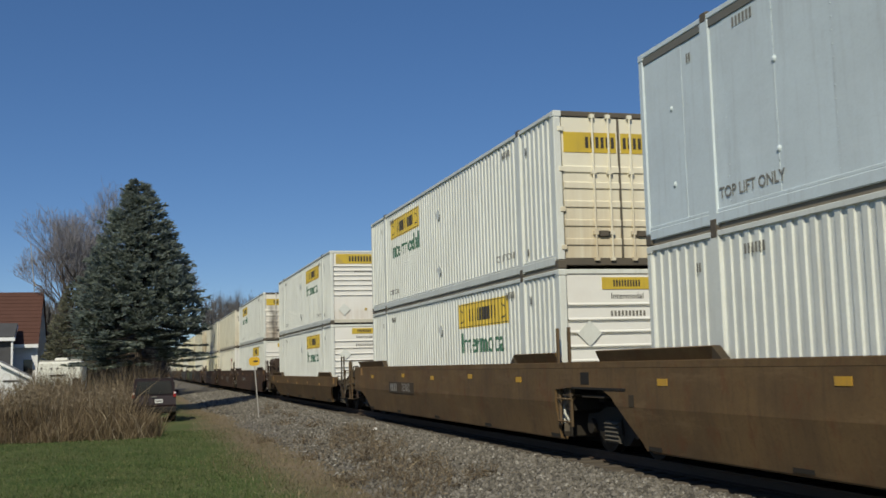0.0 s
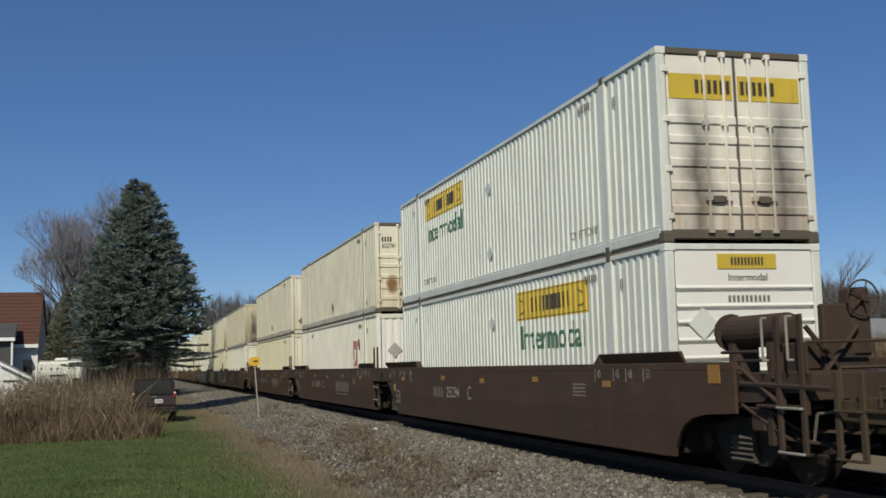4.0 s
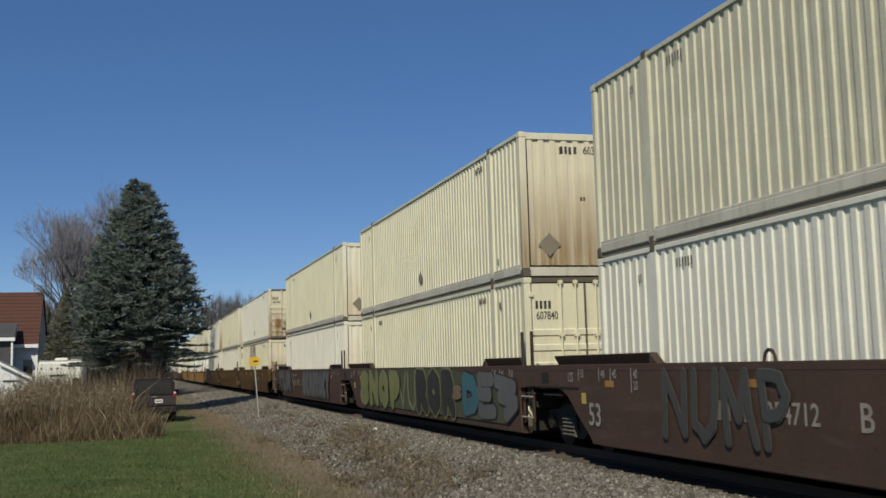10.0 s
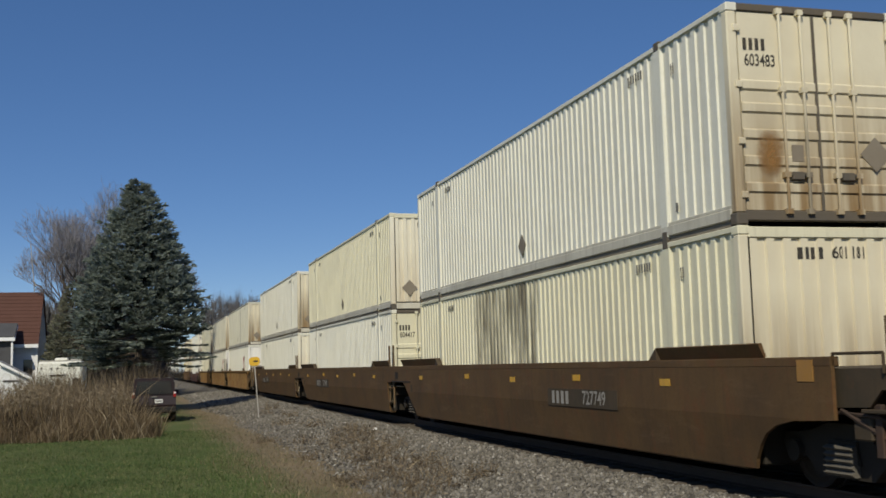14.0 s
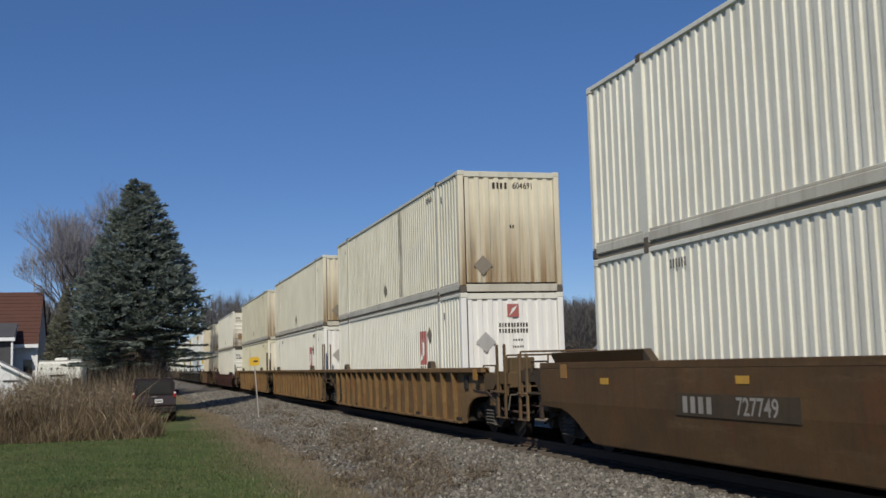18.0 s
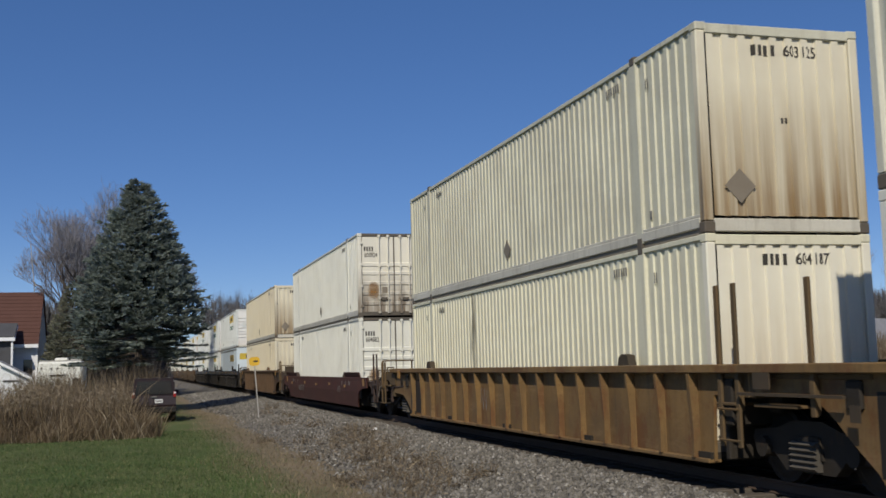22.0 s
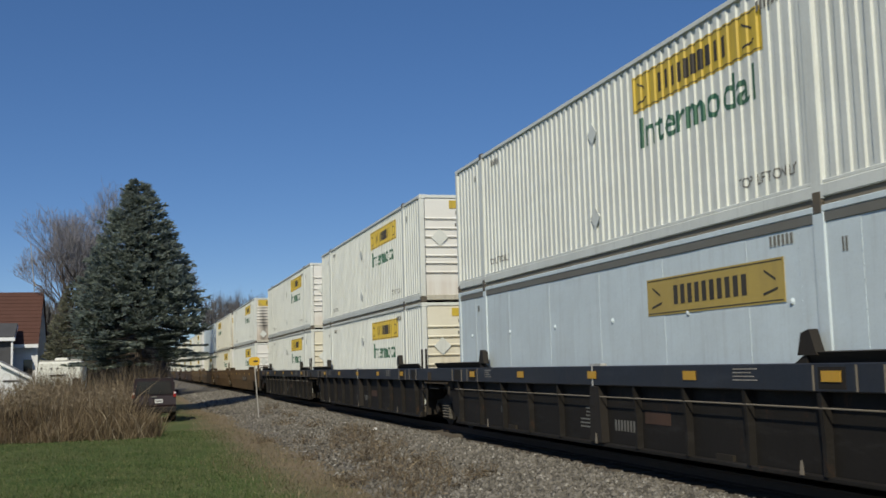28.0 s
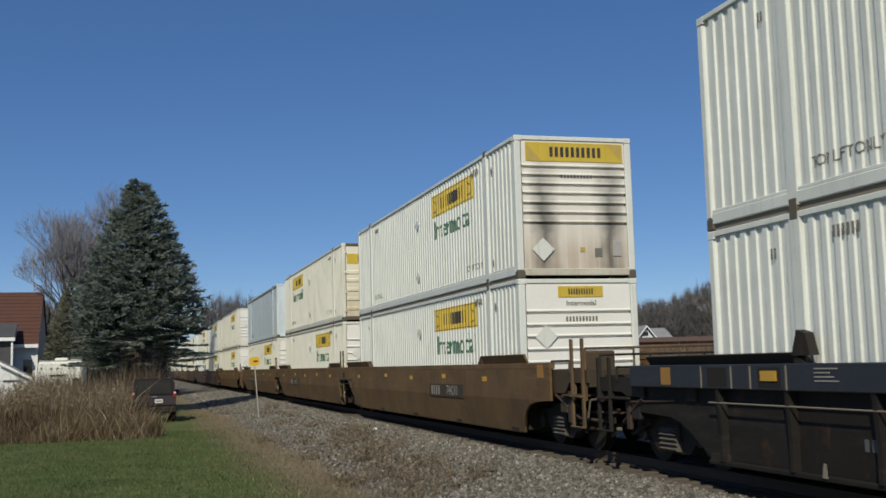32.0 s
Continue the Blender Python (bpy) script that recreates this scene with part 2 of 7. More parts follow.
GOLD = paint("weathered golden car paint", (0.222, 0.134, 0.053), (0.075, 0.052, 0.032), 0.70, 0.70, 0.6, 0.65, spread=0.50, scuff=0.42)
OLIVE = paint("dirty brown car paint", (0.118, 0.072, 0.040), (0.05, 0.038, 0.028), 0.45, 0.45, 0.65, 0.40, scuff=0.42)
NAVY = paint("navy blue car paint", (0.021, 0.025, 0.035), (0.04, 0.036, 0.033), 0.35, 0.30, 0.5, 0.10, scuff=0.42)
SOOTY_SIDE = paint("sooty olive-grey side plate", (0.020, 0.0175, 0.0150), (0.014, 0.012, 0.010), 0.6, 0.5, 0.7, 0.35, scuff=0.42)
SOOT = paint("sooty black car paint", (0.024, 0.021, 0.018), (0.04, 0.032, 0.025), 0.35, 0.40, 0.65, 0.25)
POST_BROWN = paint("worn brown post paint", (0.17, 0.115, 0.062), (0.035, 0.027, 0.02), 0.7, 0.6, 0.7, 0.5, spread=0.52)
TAN_GEAR = paint("grimy tan-brown gear", (0.080, 0.057, 0.036), (0.02, 0.024, 0.02), 0.55, 0.5, 0.7, 0.35)
GOLD_GEAR = paint("grimy golden gear", (0.135, 0.085, 0.040), (0.05, 0.045, 0.03), 0.6, 0.6, 0.7, 0.4)
RUST_GEAR = paint("grimy brown gear", (0.070, 0.046, 0.036), (0.018, 0.02, 0.016), 0.5, 0.5, 0.7, 0.3)
GRIME = paint("grimy running gear", (0.026, 0.022, 0.017), (0.05, 0.04, 0.03), 0.45, 0.3, 0.7, 0.30)
DUSTY = paint("dust-caked steel", (0.13, 0.118, 0.098), (0.05, 0.042, 0.034), 0.75, 0.5, 0.9, 0.2)
FAINT = paint("worn pale stencil paint", (0.20, 0.185, 0.165), amount=0.7, streak=0.7, rough=0.65)
STENCIL = paint("white stencil paint", (0.33, 0.315, 0.285), amount=0.6, streak=0.6, rough=0.6)
REFLECT = paint("yellow reflector", (0.62, 0.34, 0.03), amount=0.35, streak=0.35, rough=0.4)


DULL_REFLECT = paint("grimy amber reflector", (0.36, 0.175, 0.03), amount=0.5, streak=0.4, rough=0.5)


def smear(name, color, opacity):
    """A thin ragged film of soot, see-through where it thins out."""
    m, n, l, b = nodes_of(name)
    b.inputs["Base Color"].default_value = (*color, 1)
    b.inputs["Roughness"].default_value = 0.85
    f = ramp(n, l, noise_tex(n, l, coords(n, l, (3.0, 3.0, 0.35), False), 1.6, 5), [(0.38, 0.0), (0.70, 1.0)])
    l.new(mul(n, l, f, opacity), b.inputs["Alpha"])
    return m


FILM = smear("soot film", (0.10, 0.085, 0.06), 0.75)


def bloom(name, color, opacity):
    """A soft round blotch of rust that thins out towards its rim."""
    m, n, l, b = nodes_of(name)
    b.inputs["Base Color"].default_value = (*color, 1)
    b.inputs["Roughness"].default_value = 0.85
    tc, mp, ln = n.new("ShaderNodeTexCoord"), n.new("ShaderNodeMapping"), n.new("ShaderNodeVectorMath")
    mp.inputs["Location"].default_value, mp.inputs["Scale"].default_value = (-1.0, 0.0, -1.0), (2.0, 0.0, 2.0)
    ln.operation = "LENGTH"
    l.new(tc.outputs["Generated"], mp.inputs["Vector"])
    l.new(mp.outputs[0], ln.inputs[0])
    rim = ramp(n, l, ln.outputs["Value"], [(0.25, 1.0), (0.95, 0.0)])
    f = ramp(n, l, noise_tex(n, l, coords(n, l), 5.0, 5), [(0.30, 0.25), (0.62, 1.0)])
    l.new(mul(n, l, mul(n, l, f, rim), opacity), b.inputs["Alpha"])
    return m


BLOOM = bloom("rust bloom", (0.30, 0.155, 0.05), 0.85)


# ---- the train: containers ----
XC = 8.656                       # centre line of the track
LEN, HALF, TALL = 16.15, 1.295, 2.896
Z_LOW, Z_UP = 0.345, 3.285       # seats of the lower and the upper container
PITCH, DEEP = 0.232, 0.027
FOLD = (0.0, 0.43, 0.49, 0.94)     # where a fold turns, as shares of its pitch
MESHES = {}
ROLLING = []                     # the wheels that turn, with their places on the truck
RIGID = []                       # every moving thing with its place along the train


def shared(key, make, smooth=False):
    if key not in MESHES:
        MESHES[key] = make().mesh(key if isinstance(key, str) else key[0], smooth)
    return MESHES[key]


def painted(key, make, material, smooth=False):
    """A shared mesh in one material."""
    full = (key, material.name)
    if full not in MESHES:
        me = make().mesh(key if isinstance(key, str) else key[0], smooth)
        me.materials.append(material)
        MESHES[full] = me
    return MESHES[full]


# ---- ground, track ----
def soil():
    m, n, l, b = nodes_of("lawn and dry soil")
    tc = n.new("ShaderNodeTexCoord")
    v = tc.outputs["Object"]
    sep = n.new("ShaderNodeSeparateXYZ")
    l.new(v, sep.inputs[0])
    grass = mix(n, l, ramp(n, l, noise_tex(n, l, v, 0.45, 6), [(0.35, 0.0), (0.7, 1.0)]), (0.072, 0.108, 0.036), (0.145, 0.142, 0.065))
    grass = mix(n, l, ramp(n, l, noise_tex(n, l, v, 9.0, 6), [(0.4, 0.0), (0.75, 1.0)]), grass, (0.055, 0.080, 0.020))
    dirt = mix(n, l, ramp(n, l, noise_tex(n, l, v, 0.8, 6), [(0.35, 0.0), (0.7, 1.0)]), (0.20, 0.155, 0.105), (0.15, 0.122, 0.072))
    edge = n.new("ShaderNodeMath")
    edge.operation = "MULTIPLY_ADD"
    edge.inputs[1].default_value, edge.inputs[2].default_value = 2.4, -1.2
    l.new(noise_tex(n, l, v, 0.35, 6), edge.inputs[0])
    add = n.new("ShaderNodeMath")
    l.new(edge.outputs[0], add.inputs[0])
    l.new(sep.outputs[0], add.inputs[1])
    rng = n.new("ShaderNodeMapRange")
    rng.inputs[1].default_value, rng.inputs[2].default_value = 1.9, 3.1
    l.new(add.outputs[0], rng.inputs[0])
    l.new(mix(n, l, rng.outputs[0], grass, dirt), b.inputs["Base Color"])
    b.inputs["Roughness"].default_value = 0.95
    b.inputs["Specular IOR Level"].default_value = 0.15
    bump(n, l, b, noise_tex(n, l, v, 14.0, 5), 0.03)
    return m


def gravel():
    m, n, l, b = nodes_of("grey track ballast")
    g = n.new("ShaderNodeNewGeometry")
    c = ramp(n, l, g.outputs["Random Per Island"], [(0.0, (0.062, 0.055, 0.045)), (0.5, (0.142, 0.128, 0.105)), (0.95, (0.215, 0.195, 0.165)), (1.0, (0.36, 0.34, 0.30))])
    l.new(c, b.inputs["Base Color"])
    b.inputs["Roughness"].default_value = 0.9
    return m


def gravel_bed():
    m, n, l, b = nodes_of("ballast bed")
    tc = n.new("ShaderNodeTexCoord")
    vo = n.new("ShaderNodeTexVoronoi")
    vo.inputs["Scale"].default_value = 17.0
    l.new(tc.outputs["Object"], vo.inputs["Vector"])
    sp = n.new("ShaderNodeSeparateColor")
    l.new(vo.outputs["Color"], sp.inputs[0])
    c = ramp(n, l, sp.outputs[0], [(0.0, (0.065, 0.057, 0.047)), (0.6, (0.165, 0.148, 0.124)), (1.0, (0.26, 0.235, 0.20))])
    c = mix(n, l, ramp(n, l, noise_tex(n, l, tc.outputs["Object"], 0.7, 5), [(0.45, 0.0), (0.8, 0.35)]), c, (0.15, 0.125, 0.085))
    # train's shade painted into the stone between the ties, plus oil and brake dust
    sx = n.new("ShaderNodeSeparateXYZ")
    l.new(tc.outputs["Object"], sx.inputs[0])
    shade_edge = n.new("ShaderNodeMapRange")
    shade_edge.inputs[1].default_value, shade_edge.inputs[2].default_value = 7.28, 7.50
    l.new(sx.outputs[0], shade_edge.inputs[0])
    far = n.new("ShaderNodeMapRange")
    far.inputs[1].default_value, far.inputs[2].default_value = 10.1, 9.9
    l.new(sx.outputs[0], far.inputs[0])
    c = mix(n, l, mul(n, l, mul(n, l, shade_edge.outputs[0], far.outputs[0]), 0.9), c, (0.070, 0.058, 0.046))
    l.new(c, b.inputs["Base Color"])
    b.inputs["Roughness"].default_value = 0.95
    bump(n, l, b, vo.outputs["Distance"], 0.05)
    return m


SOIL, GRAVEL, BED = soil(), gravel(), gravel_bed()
TIE = paint("creosoted tie wood", (0.095, 0.080, 0.064), (0.11, 0.09, 0.07), 0.5, 0.3, 0.9)
RUSTY = paint("rusty rail steel", (0.085, 0.058, 0.042), (0.07, 0.05, 0.035), 0.4, 0.2, 0.7)


def terrain(x, y):
    """Height of the land: flat lawn, a shallow rise far beyond the track."""
    z = -0.50
    if x > 16:
        z += min(1.0, (x - 16) / 60) * 2.2
    r = math.hypot(x, y)
    if r > 250:
        z += min(1.0, (r - 250) / 500) * 6.0
    return z + 0.05 * noise.noise((x * 0.11, y * 0.11, 0.0))


def land():
    xs = [-900, -500, -300, -180, -120, -80, -50] + [-30 + i * 2.0 for i in range(24)] + [20, 26, 34, 50, 80, 120, 200, 350, 600, 900]
    ys = [-200, -80, -30, -10] + [i * 3.0 for i in range(34)] + [110, 130, 160, 200, 260, 340, 450, 600, 900, 1500]
    g = Geo()
    g.v = [(x, y, terrain(x, y)) for y in ys for x in xs]
    n = len(xs)
    g.f = [(j * n + i, j * n + i + 1, (j + 1) * n + i + 1, (j + 1) * n + i) for j in range(len(ys) - 1) for i in range(n - 1)]
    return g


thing("ground", land(), SOIL, Matrix.Identity(4), "mown green lawn fading into bare dry soil", "ground", kind="structure", smooth=True)
RAIL_Y0, RAIL_Y1 = -40.0, 900.0


def bed_height(x):
    """Cross-section of the ballast bed."""
    pts = ((3.1, -0.56), (4.2, -0.46), (5.6, -0.34), (6.9, -0.235), (7.36, -0.225), (9.95, -0.19), (11.2, -0.4), (13.5, -0.56))
    for (a, za), (b, zb) in zip(pts, pts[1:]):
        if a <= x <= b:
            return za + (zb - za) * (x - a) / (b - a)
    return -0.56


def bed():
    xs = [3.1, 3.6, 4.2, 4.9, 5.6, 6.3, 6.9, 7.36, 8.66, 9.95, 11.2, 13.5]
    ys = [RAIL_Y0 + i * 2.0 for i in range(71)] + [120, 160, 220, 320, 500, RAIL_Y1]
    g = Geo()
    for y in ys:
        for x in xs:
            k = 0.5 * noise.noise((0.0, y * 0.23, 3.0)) if x < 4 else 0.0
            g.v.append((x + k, y, bed_height(x) + (0.03 * noise.noise((x * 0.9, y * 0.5, 1.0)) if x < 7 else 0)))
    n = len(xs)
    g.f = [(j * n + i, j * n + i + 1, (j + 1) * n + i + 1, (j + 1) * n + i) for j in range(len(ys) - 1) for i in range(n - 1)]
    return g


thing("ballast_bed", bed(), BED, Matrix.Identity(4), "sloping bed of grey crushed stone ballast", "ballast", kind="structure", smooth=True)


def stones():
    """Loose crushed stone over the part of the bed that lies nearest."""
    rnd = np.random.RandomState(4)
    count = 60000
    y = 11.0 + 84.0 * rnd.rand(count) ** 2.1
    x = 3.2 + (7.40 - 3.2) * rnd.rand(count) ** 0.62
    keep = rnd.rand(count) < np.clip((x - 2.9) / 2.2, 0.12, 1.0)
    x, y = x[keep], y[keep]
    count = len(x)
    size = (0.020 + 0.040 * rnd.rand(count) ** 1.5) * np.clip(y / 40, 1.0, 1.7)
    z = np.array([bed_height(a) for a in x]) + size * 0.25
    octa = np.array([(1, 0, 0), (-1, 0, 0), (0, 1, 0), (0, -1, 0), (0, 0, 0.8), (0, 0, -0.8)], float)
    v = octa[None] * size[:, None, None] * (0.65 + 0.7 * rnd.rand(count, 6, 1))
    ang = rnd.rand(count) * 6.28
    c, s = np.cos(ang)[:, None], np.sin(ang)[:, None]
    v = np.stack([v[..., 0] * c - v[..., 1] * s, v[..., 0] * s + v[..., 1] * c, v[..., 2] + 0.35 * v[..., 0]], -1)
    v += np.stack([x, y, z], -1)[:, None]
    tri = np.array([(0, 2, 4), (2, 1, 4), (1, 3, 4), (3, 0, 4), (2, 0, 5), (1, 2, 5), (3, 1, 5), (0, 3, 5)])
    f = (np.arange(count)[:, None, None] * 6 + tri[None]).reshape(-1, 3)
    return triangles("ballast_stones", v.reshape(-1, 3), f)


def triangles(name, v, f):
    me = bpy.data.meshes.new(name)
    me.vertices.add(len(v))
    me.vertices.foreach_set("co", np.asarray(v, np.float32).ravel())
    k = f.shape[1]
    me.loops.add(f.size)
    me.loops.foreach_set("vertex_index", f.astype(np.int32).ravel())
    me.polygons.add(len(f))
    me.polygons.foreach_set("loop_start", (np.arange(len(f)) * k).astype(np.int32))
    me.update(calc_edges=True)
    return me


thing("ballast_stones", stones(), GRAVEL, Matrix.Identity(4), "loose angular grey crushed stones", "gravel", kind="stuff")


def rail_shape(x):
    p = [(-0.07, -0.172), (0.07, -0.172), (0.07, -0.160), (0.012, -0.14), (0.010, -0.045), (0.036, -0.035), (0.036, -0.004), (0.030, 0.0), (-0.030, 0.0), (-0.036, -0.004), (-0.036, -0.035), (-0.010, -0.045), (-0.012, -0.14), (-0.07, -0.160)]
    g = Geo()
    g.prism([(x + a, b) for a, b in p], 1, RAIL_Y0, RAIL_Y1)
    return g


track = thing("railroad_track", None, None, pose(0, 0, 0), "single railroad track of rusty rails on dark wooden ties", "track", kind="structure")
for s in (-1, 1):
    part("rail", rail_shape(XC + s * 0.7535), RUSTY, track, "rusty steel rail")
tie_mesh = painted("railroad_tie", lambda: Geo().box(-1.30, 1.30, -0.115, 0.115, -0.36, -0.176, 0.012), TIE)
rnd = random.Random(8)
for i in range(260):
    part("railroad_tie", tie_mesh, None, track, m=pose(XC + rnd.uniform(-0.13, 0.05), 4.0 + i * 0.53 + rnd.uniform(-0.02, 0.02), rnd.uniform(-0.008, 0.012), 0, 0, rnd.uniform(-1, 1)))
far_ties = Geo()
for i in range(700):
    y = 4.0 + (260 + i) * 0.53
    far_ties.box(XC - 1.3, XC + 1.3, y - 0.115, y + 0.115, -0.36, -0.176)
part("railroad_tie", far_ties, TIE, track)["kind"] = "stuff"


# ---- plants ----
def leafy(name, stops, rough=0.8, trans=0.0):
    """Plant colour that varies from piece to piece and with a slow cloud."""
    m, n, l, b = nodes_of(name)
    g = n.new("ShaderNodeNewGeometry")
    c = ramp(n, l, g.outputs["Random Per Island"], stops)
    tc = n.new("ShaderNodeTexCoord")
    cl = ramp(n, l, noise_tex(n, l, tc.outputs["Object"], 1.1, 4), [(0.35, 0.65), (0.7, 1.15)])
    l.new(mix(n, l, 1.0, c, cl, "MULTIPLY"), b.inputs["Base Color"])
    b.inputs["Roughness"].default_value = rough
    b.inputs["Specular IOR Level"].default_value = 0.12
    if trans:
        # thin leaves let some of the light through
        t, s = n.new("ShaderNodeBsdfTranslucent"), n.new("ShaderNodeMixShader")
        l.new(b.inputs["Base Color"].links[0].from_socket, t.inputs["Color"])
        s.inputs[0].default_value = trans
        l.new(b.outputs[0], s.inputs[1])
        l.new(t.outputs[0], s.inputs[2])
        l.new(s.outputs[0], n["Material Output"].inputs["Surface"])
    return m


NEEDLES = leafy("blue-green spruce needles", [(0.0, (0.16, 0.195, 0.16)), (0.5, (0.27, 0.315, 0.27)), (0.9, (0.37, 0.41, 0.36)), (1.0, (0.44, 0.47, 0.42))], 0.8, 0.6)
PINE = leafy("olive pine needles", [(0.0, (0.19, 0.20, 0.14)), (0.6, (0.27, 0.275, 0.195)), (1.0, (0.35, 0.33, 0.25))], 0.8, 0.5)
BARK = paint("grey-brown bark", (0.11, 0.09, 0.075), (0.05, 0.04, 0.035), 0.5, 0.4, 0.95, relief=0.02)
TWIGS = leafy("bare grey-brown twigs", [(0.0, (0.16, 0.155, 0.17)), (0.7, (0.26, 0.25, 0.27)), (1.0, (0.36, 0.34, 0.36))], 0.95)
WOODS = leafy("far bare woods", [(0.0, (0.16, 0.155, 0.155)), (0.6, (0.20, 0.19, 0.185)), (0.93, (0.24, 0.225, 0.21)), (1.0, (0.30, 0.28, 0.26))], 0.95, 0.35)
REED = leafy("dry tan reeds", [(0.0, (0.11, 0.078, 0.050)), (0.5, (0.24, 0.178, 0.110)), (0.9, (0.37, 0.29, 0.185)), (1.0, (0.50, 0.42, 0.30))], 0.85, 0.3)
WEED = leafy("dry brown weeds", [(0.0, (0.11, 0.082, 0.055)), (0.6, (0.22, 0.17, 0.115)), (1.0, (0.36, 0.29, 0.20))], 0.9, 0.2)
BLADES = leafy("grass blades", [(0.0, (0.048, 0.080, 0.024)), (0.6, (0.085, 0.130, 0.045)), (0.9, (0.15, 0.160, 0.070)), (1.0, (0.28, 0.245, 0.13))], 0.8)


def ribbons(name, base, tip, width, seed, bend=0.25, bow=None):
    """Many thin blades from base points to tip points, each of two quads and a point."""
    rnd = np.random.RandomState(seed)
    n = len(base)
    d = tip - base
    side = np.stack([-d[:, 1] + 1e-4 * rnd.randn(n) + 1e-3, d[:, 0] + 1e-3, np.zeros(n)], -1)
    turn = rnd.rand(n) * 6.283
    tilt = (rnd.rand(n) - 0.5) * 2.6
    flat = np.stack([np.cos(turn) * np.cos(tilt), np.sin(turn) * np.cos(tilt), np.sin(tilt)], -1)
    side = flat * width[:, None] * 0.5
    mid = base + d * 0.55 + np.stack([np.zeros(n), np.zeros(n), np.linalg.norm(d, axis=1) * bend * 0.25], -1)
    v = np.stack([base - side, base + side, mid - side * 0.8, mid + side * 0.8, tip], 1).reshape(-1, 3)
    o = np.arange(n)[:, None] * 5
    f = np.concatenate([o + np.array([[0, 1, 3]]), o + np.array([[0, 3, 2]]), o + np.array([[2, 3, 4]])], 1).reshape(-1, 3)
    return triangles(name, v, f)


SPRUCE_AT = Vector((0.06, 60.0, -0.5))
SPRUCE_R = ((0.0, 0.08), (0.6, 0.62), (2.5, 1.68), (4.0, 2.42), (5.5, 3.02), (7.1, 3.50), (8.6, 3.85), (9.9, 3.85), (10.8, 3.4))


def spruce_radius(down):
    for (a, ra), (b, rb) in zip(SPRUCE_R, SPRUCE_R[1:]):
        if a <= down <= b:
            return ra + (rb - ra) * (down - a) / (b - a)
    return 3.2


def conifer(where, tall, wide, bare, tone, seed, label, dense=1.0):
    """Conifer: a tapered trunk, whorls of limbs and needle sprays along them, with gaps."""
    rnd = random.Random(seed)
    tree = thing("spruce_tree", None, None, Matrix.Translation(where), label, "tree")
    part("trunk", Geo().rod((0, 0, 0), (0.05, 0, tall * 0.55), 0.24, 10, 0.13).rod((0.05, 0, tall * 0.55), (0.0, 0, tall), 0.13, 8, 0.02), BARK, tree)
    limbs = Geo()
    base, tip, width = [], [], []
    z = tall - 0.15
    while z > bare:
        down = (tall - z) * 12.6 / tall
        reach = spruce_radius(down) * wide
        n = int((6 + reach * 4.2) * dense * (1.0 if down < 8.6 else 0.55))
        for i in range(n):
            a = rnd.random() * 6.283
            r = reach * rnd.uniform(0.58, 1.05) * (1.12 if rnd.random() < 0.10 else 1.0)
            up = 0.45 if down < 3 else (0.10 if down < 7 else -0.16)
            droop = rnd.uniform(-0.10, 0.10) + up * 0.55
            root = Vector((0, 0, z))
            end = Vector((r * math.cos(a), r * math.sin(a), z + r * droop))
            if i % 2 == 0:
                limbs.rod(root, end, 0.035, 4, 0.008)
            steps = max(3, int(r * 4.6))
            for k in range(steps):
                u = (k + rnd.random()) / steps
                if u < (0.12 if down < 5.5 else 0.42):
                    continue
                p = root.lerp(end, u) + Vector((0, 0, -0.05 * r * math.sin(u * 3.1)))
                for q in range(13):
                    b = a + rnd.choice((-1, 1)) * rnd.uniform(0.15, 1.15)
                    ln = rnd.uniform(0.24, 0.52) * (1.15 - 0.30 * u)
                    base.append(p)
                    tip.append(p + Vector((math.cos(b) * ln, math.sin(b) * ln, rnd.uniform(-0.10, 0.20) * (1 if down < 8 else 0.5))))
                    width.append(rnd.uniform(0.055, 0.125))
        z -= rnd.uniform(0.19, 0.30) / dense
    # short upturned sprays all over the outer shell
    for i in range(int(1700 * dense * wide)):
        u = 0.80 * rnd.random() ** 0.62
        z = tall - 0.1 - u * (tall - bare - 0.1)
        reach = spruce_radius((tall - z) * 12.6 / tall) * wide * (0.72 + 0.26 * rnd.random())
        a = rnd.random() * 6.283
        p = Vector((reach * math.cos(a), reach * math.sin(a), z - 0.10 * reach * rnd.random()))
        for q in range(6):
            b, ln = a + rnd.uniform(-1.2, 1.2), rnd.uniform(0.18, 0.40)
            base.append(p)
            tip.append(p + Vector((math.cos(b) * ln, math.sin(b) * ln, rnd.uniform(-0.04, 0.24))))
            width.append(rnd.uniform(0.06, 0.13))
    part("crown_wood", limbs, BARK, tree)["kind"] = "stuff"
    part("crown", ribbons("crown", np.array([tuple(v) for v in base]), np.array([tuple(v) for v in tip]), np.array(width), seed), tone, tree)["kind"] = "stuff"
    return tree


conifer(SPRUCE_AT, 12.4, 0.99, 2.6, NEEDLES, 3, "tall dense blue-green spruce tree standing behind tall dry reeds")
conifer(Vector((-4.6, 84.0, -0.5)), 8.6, 0.55, 1.2, PINE, 5, "olive-green pine tree with soft crown beside the house", 0.7)


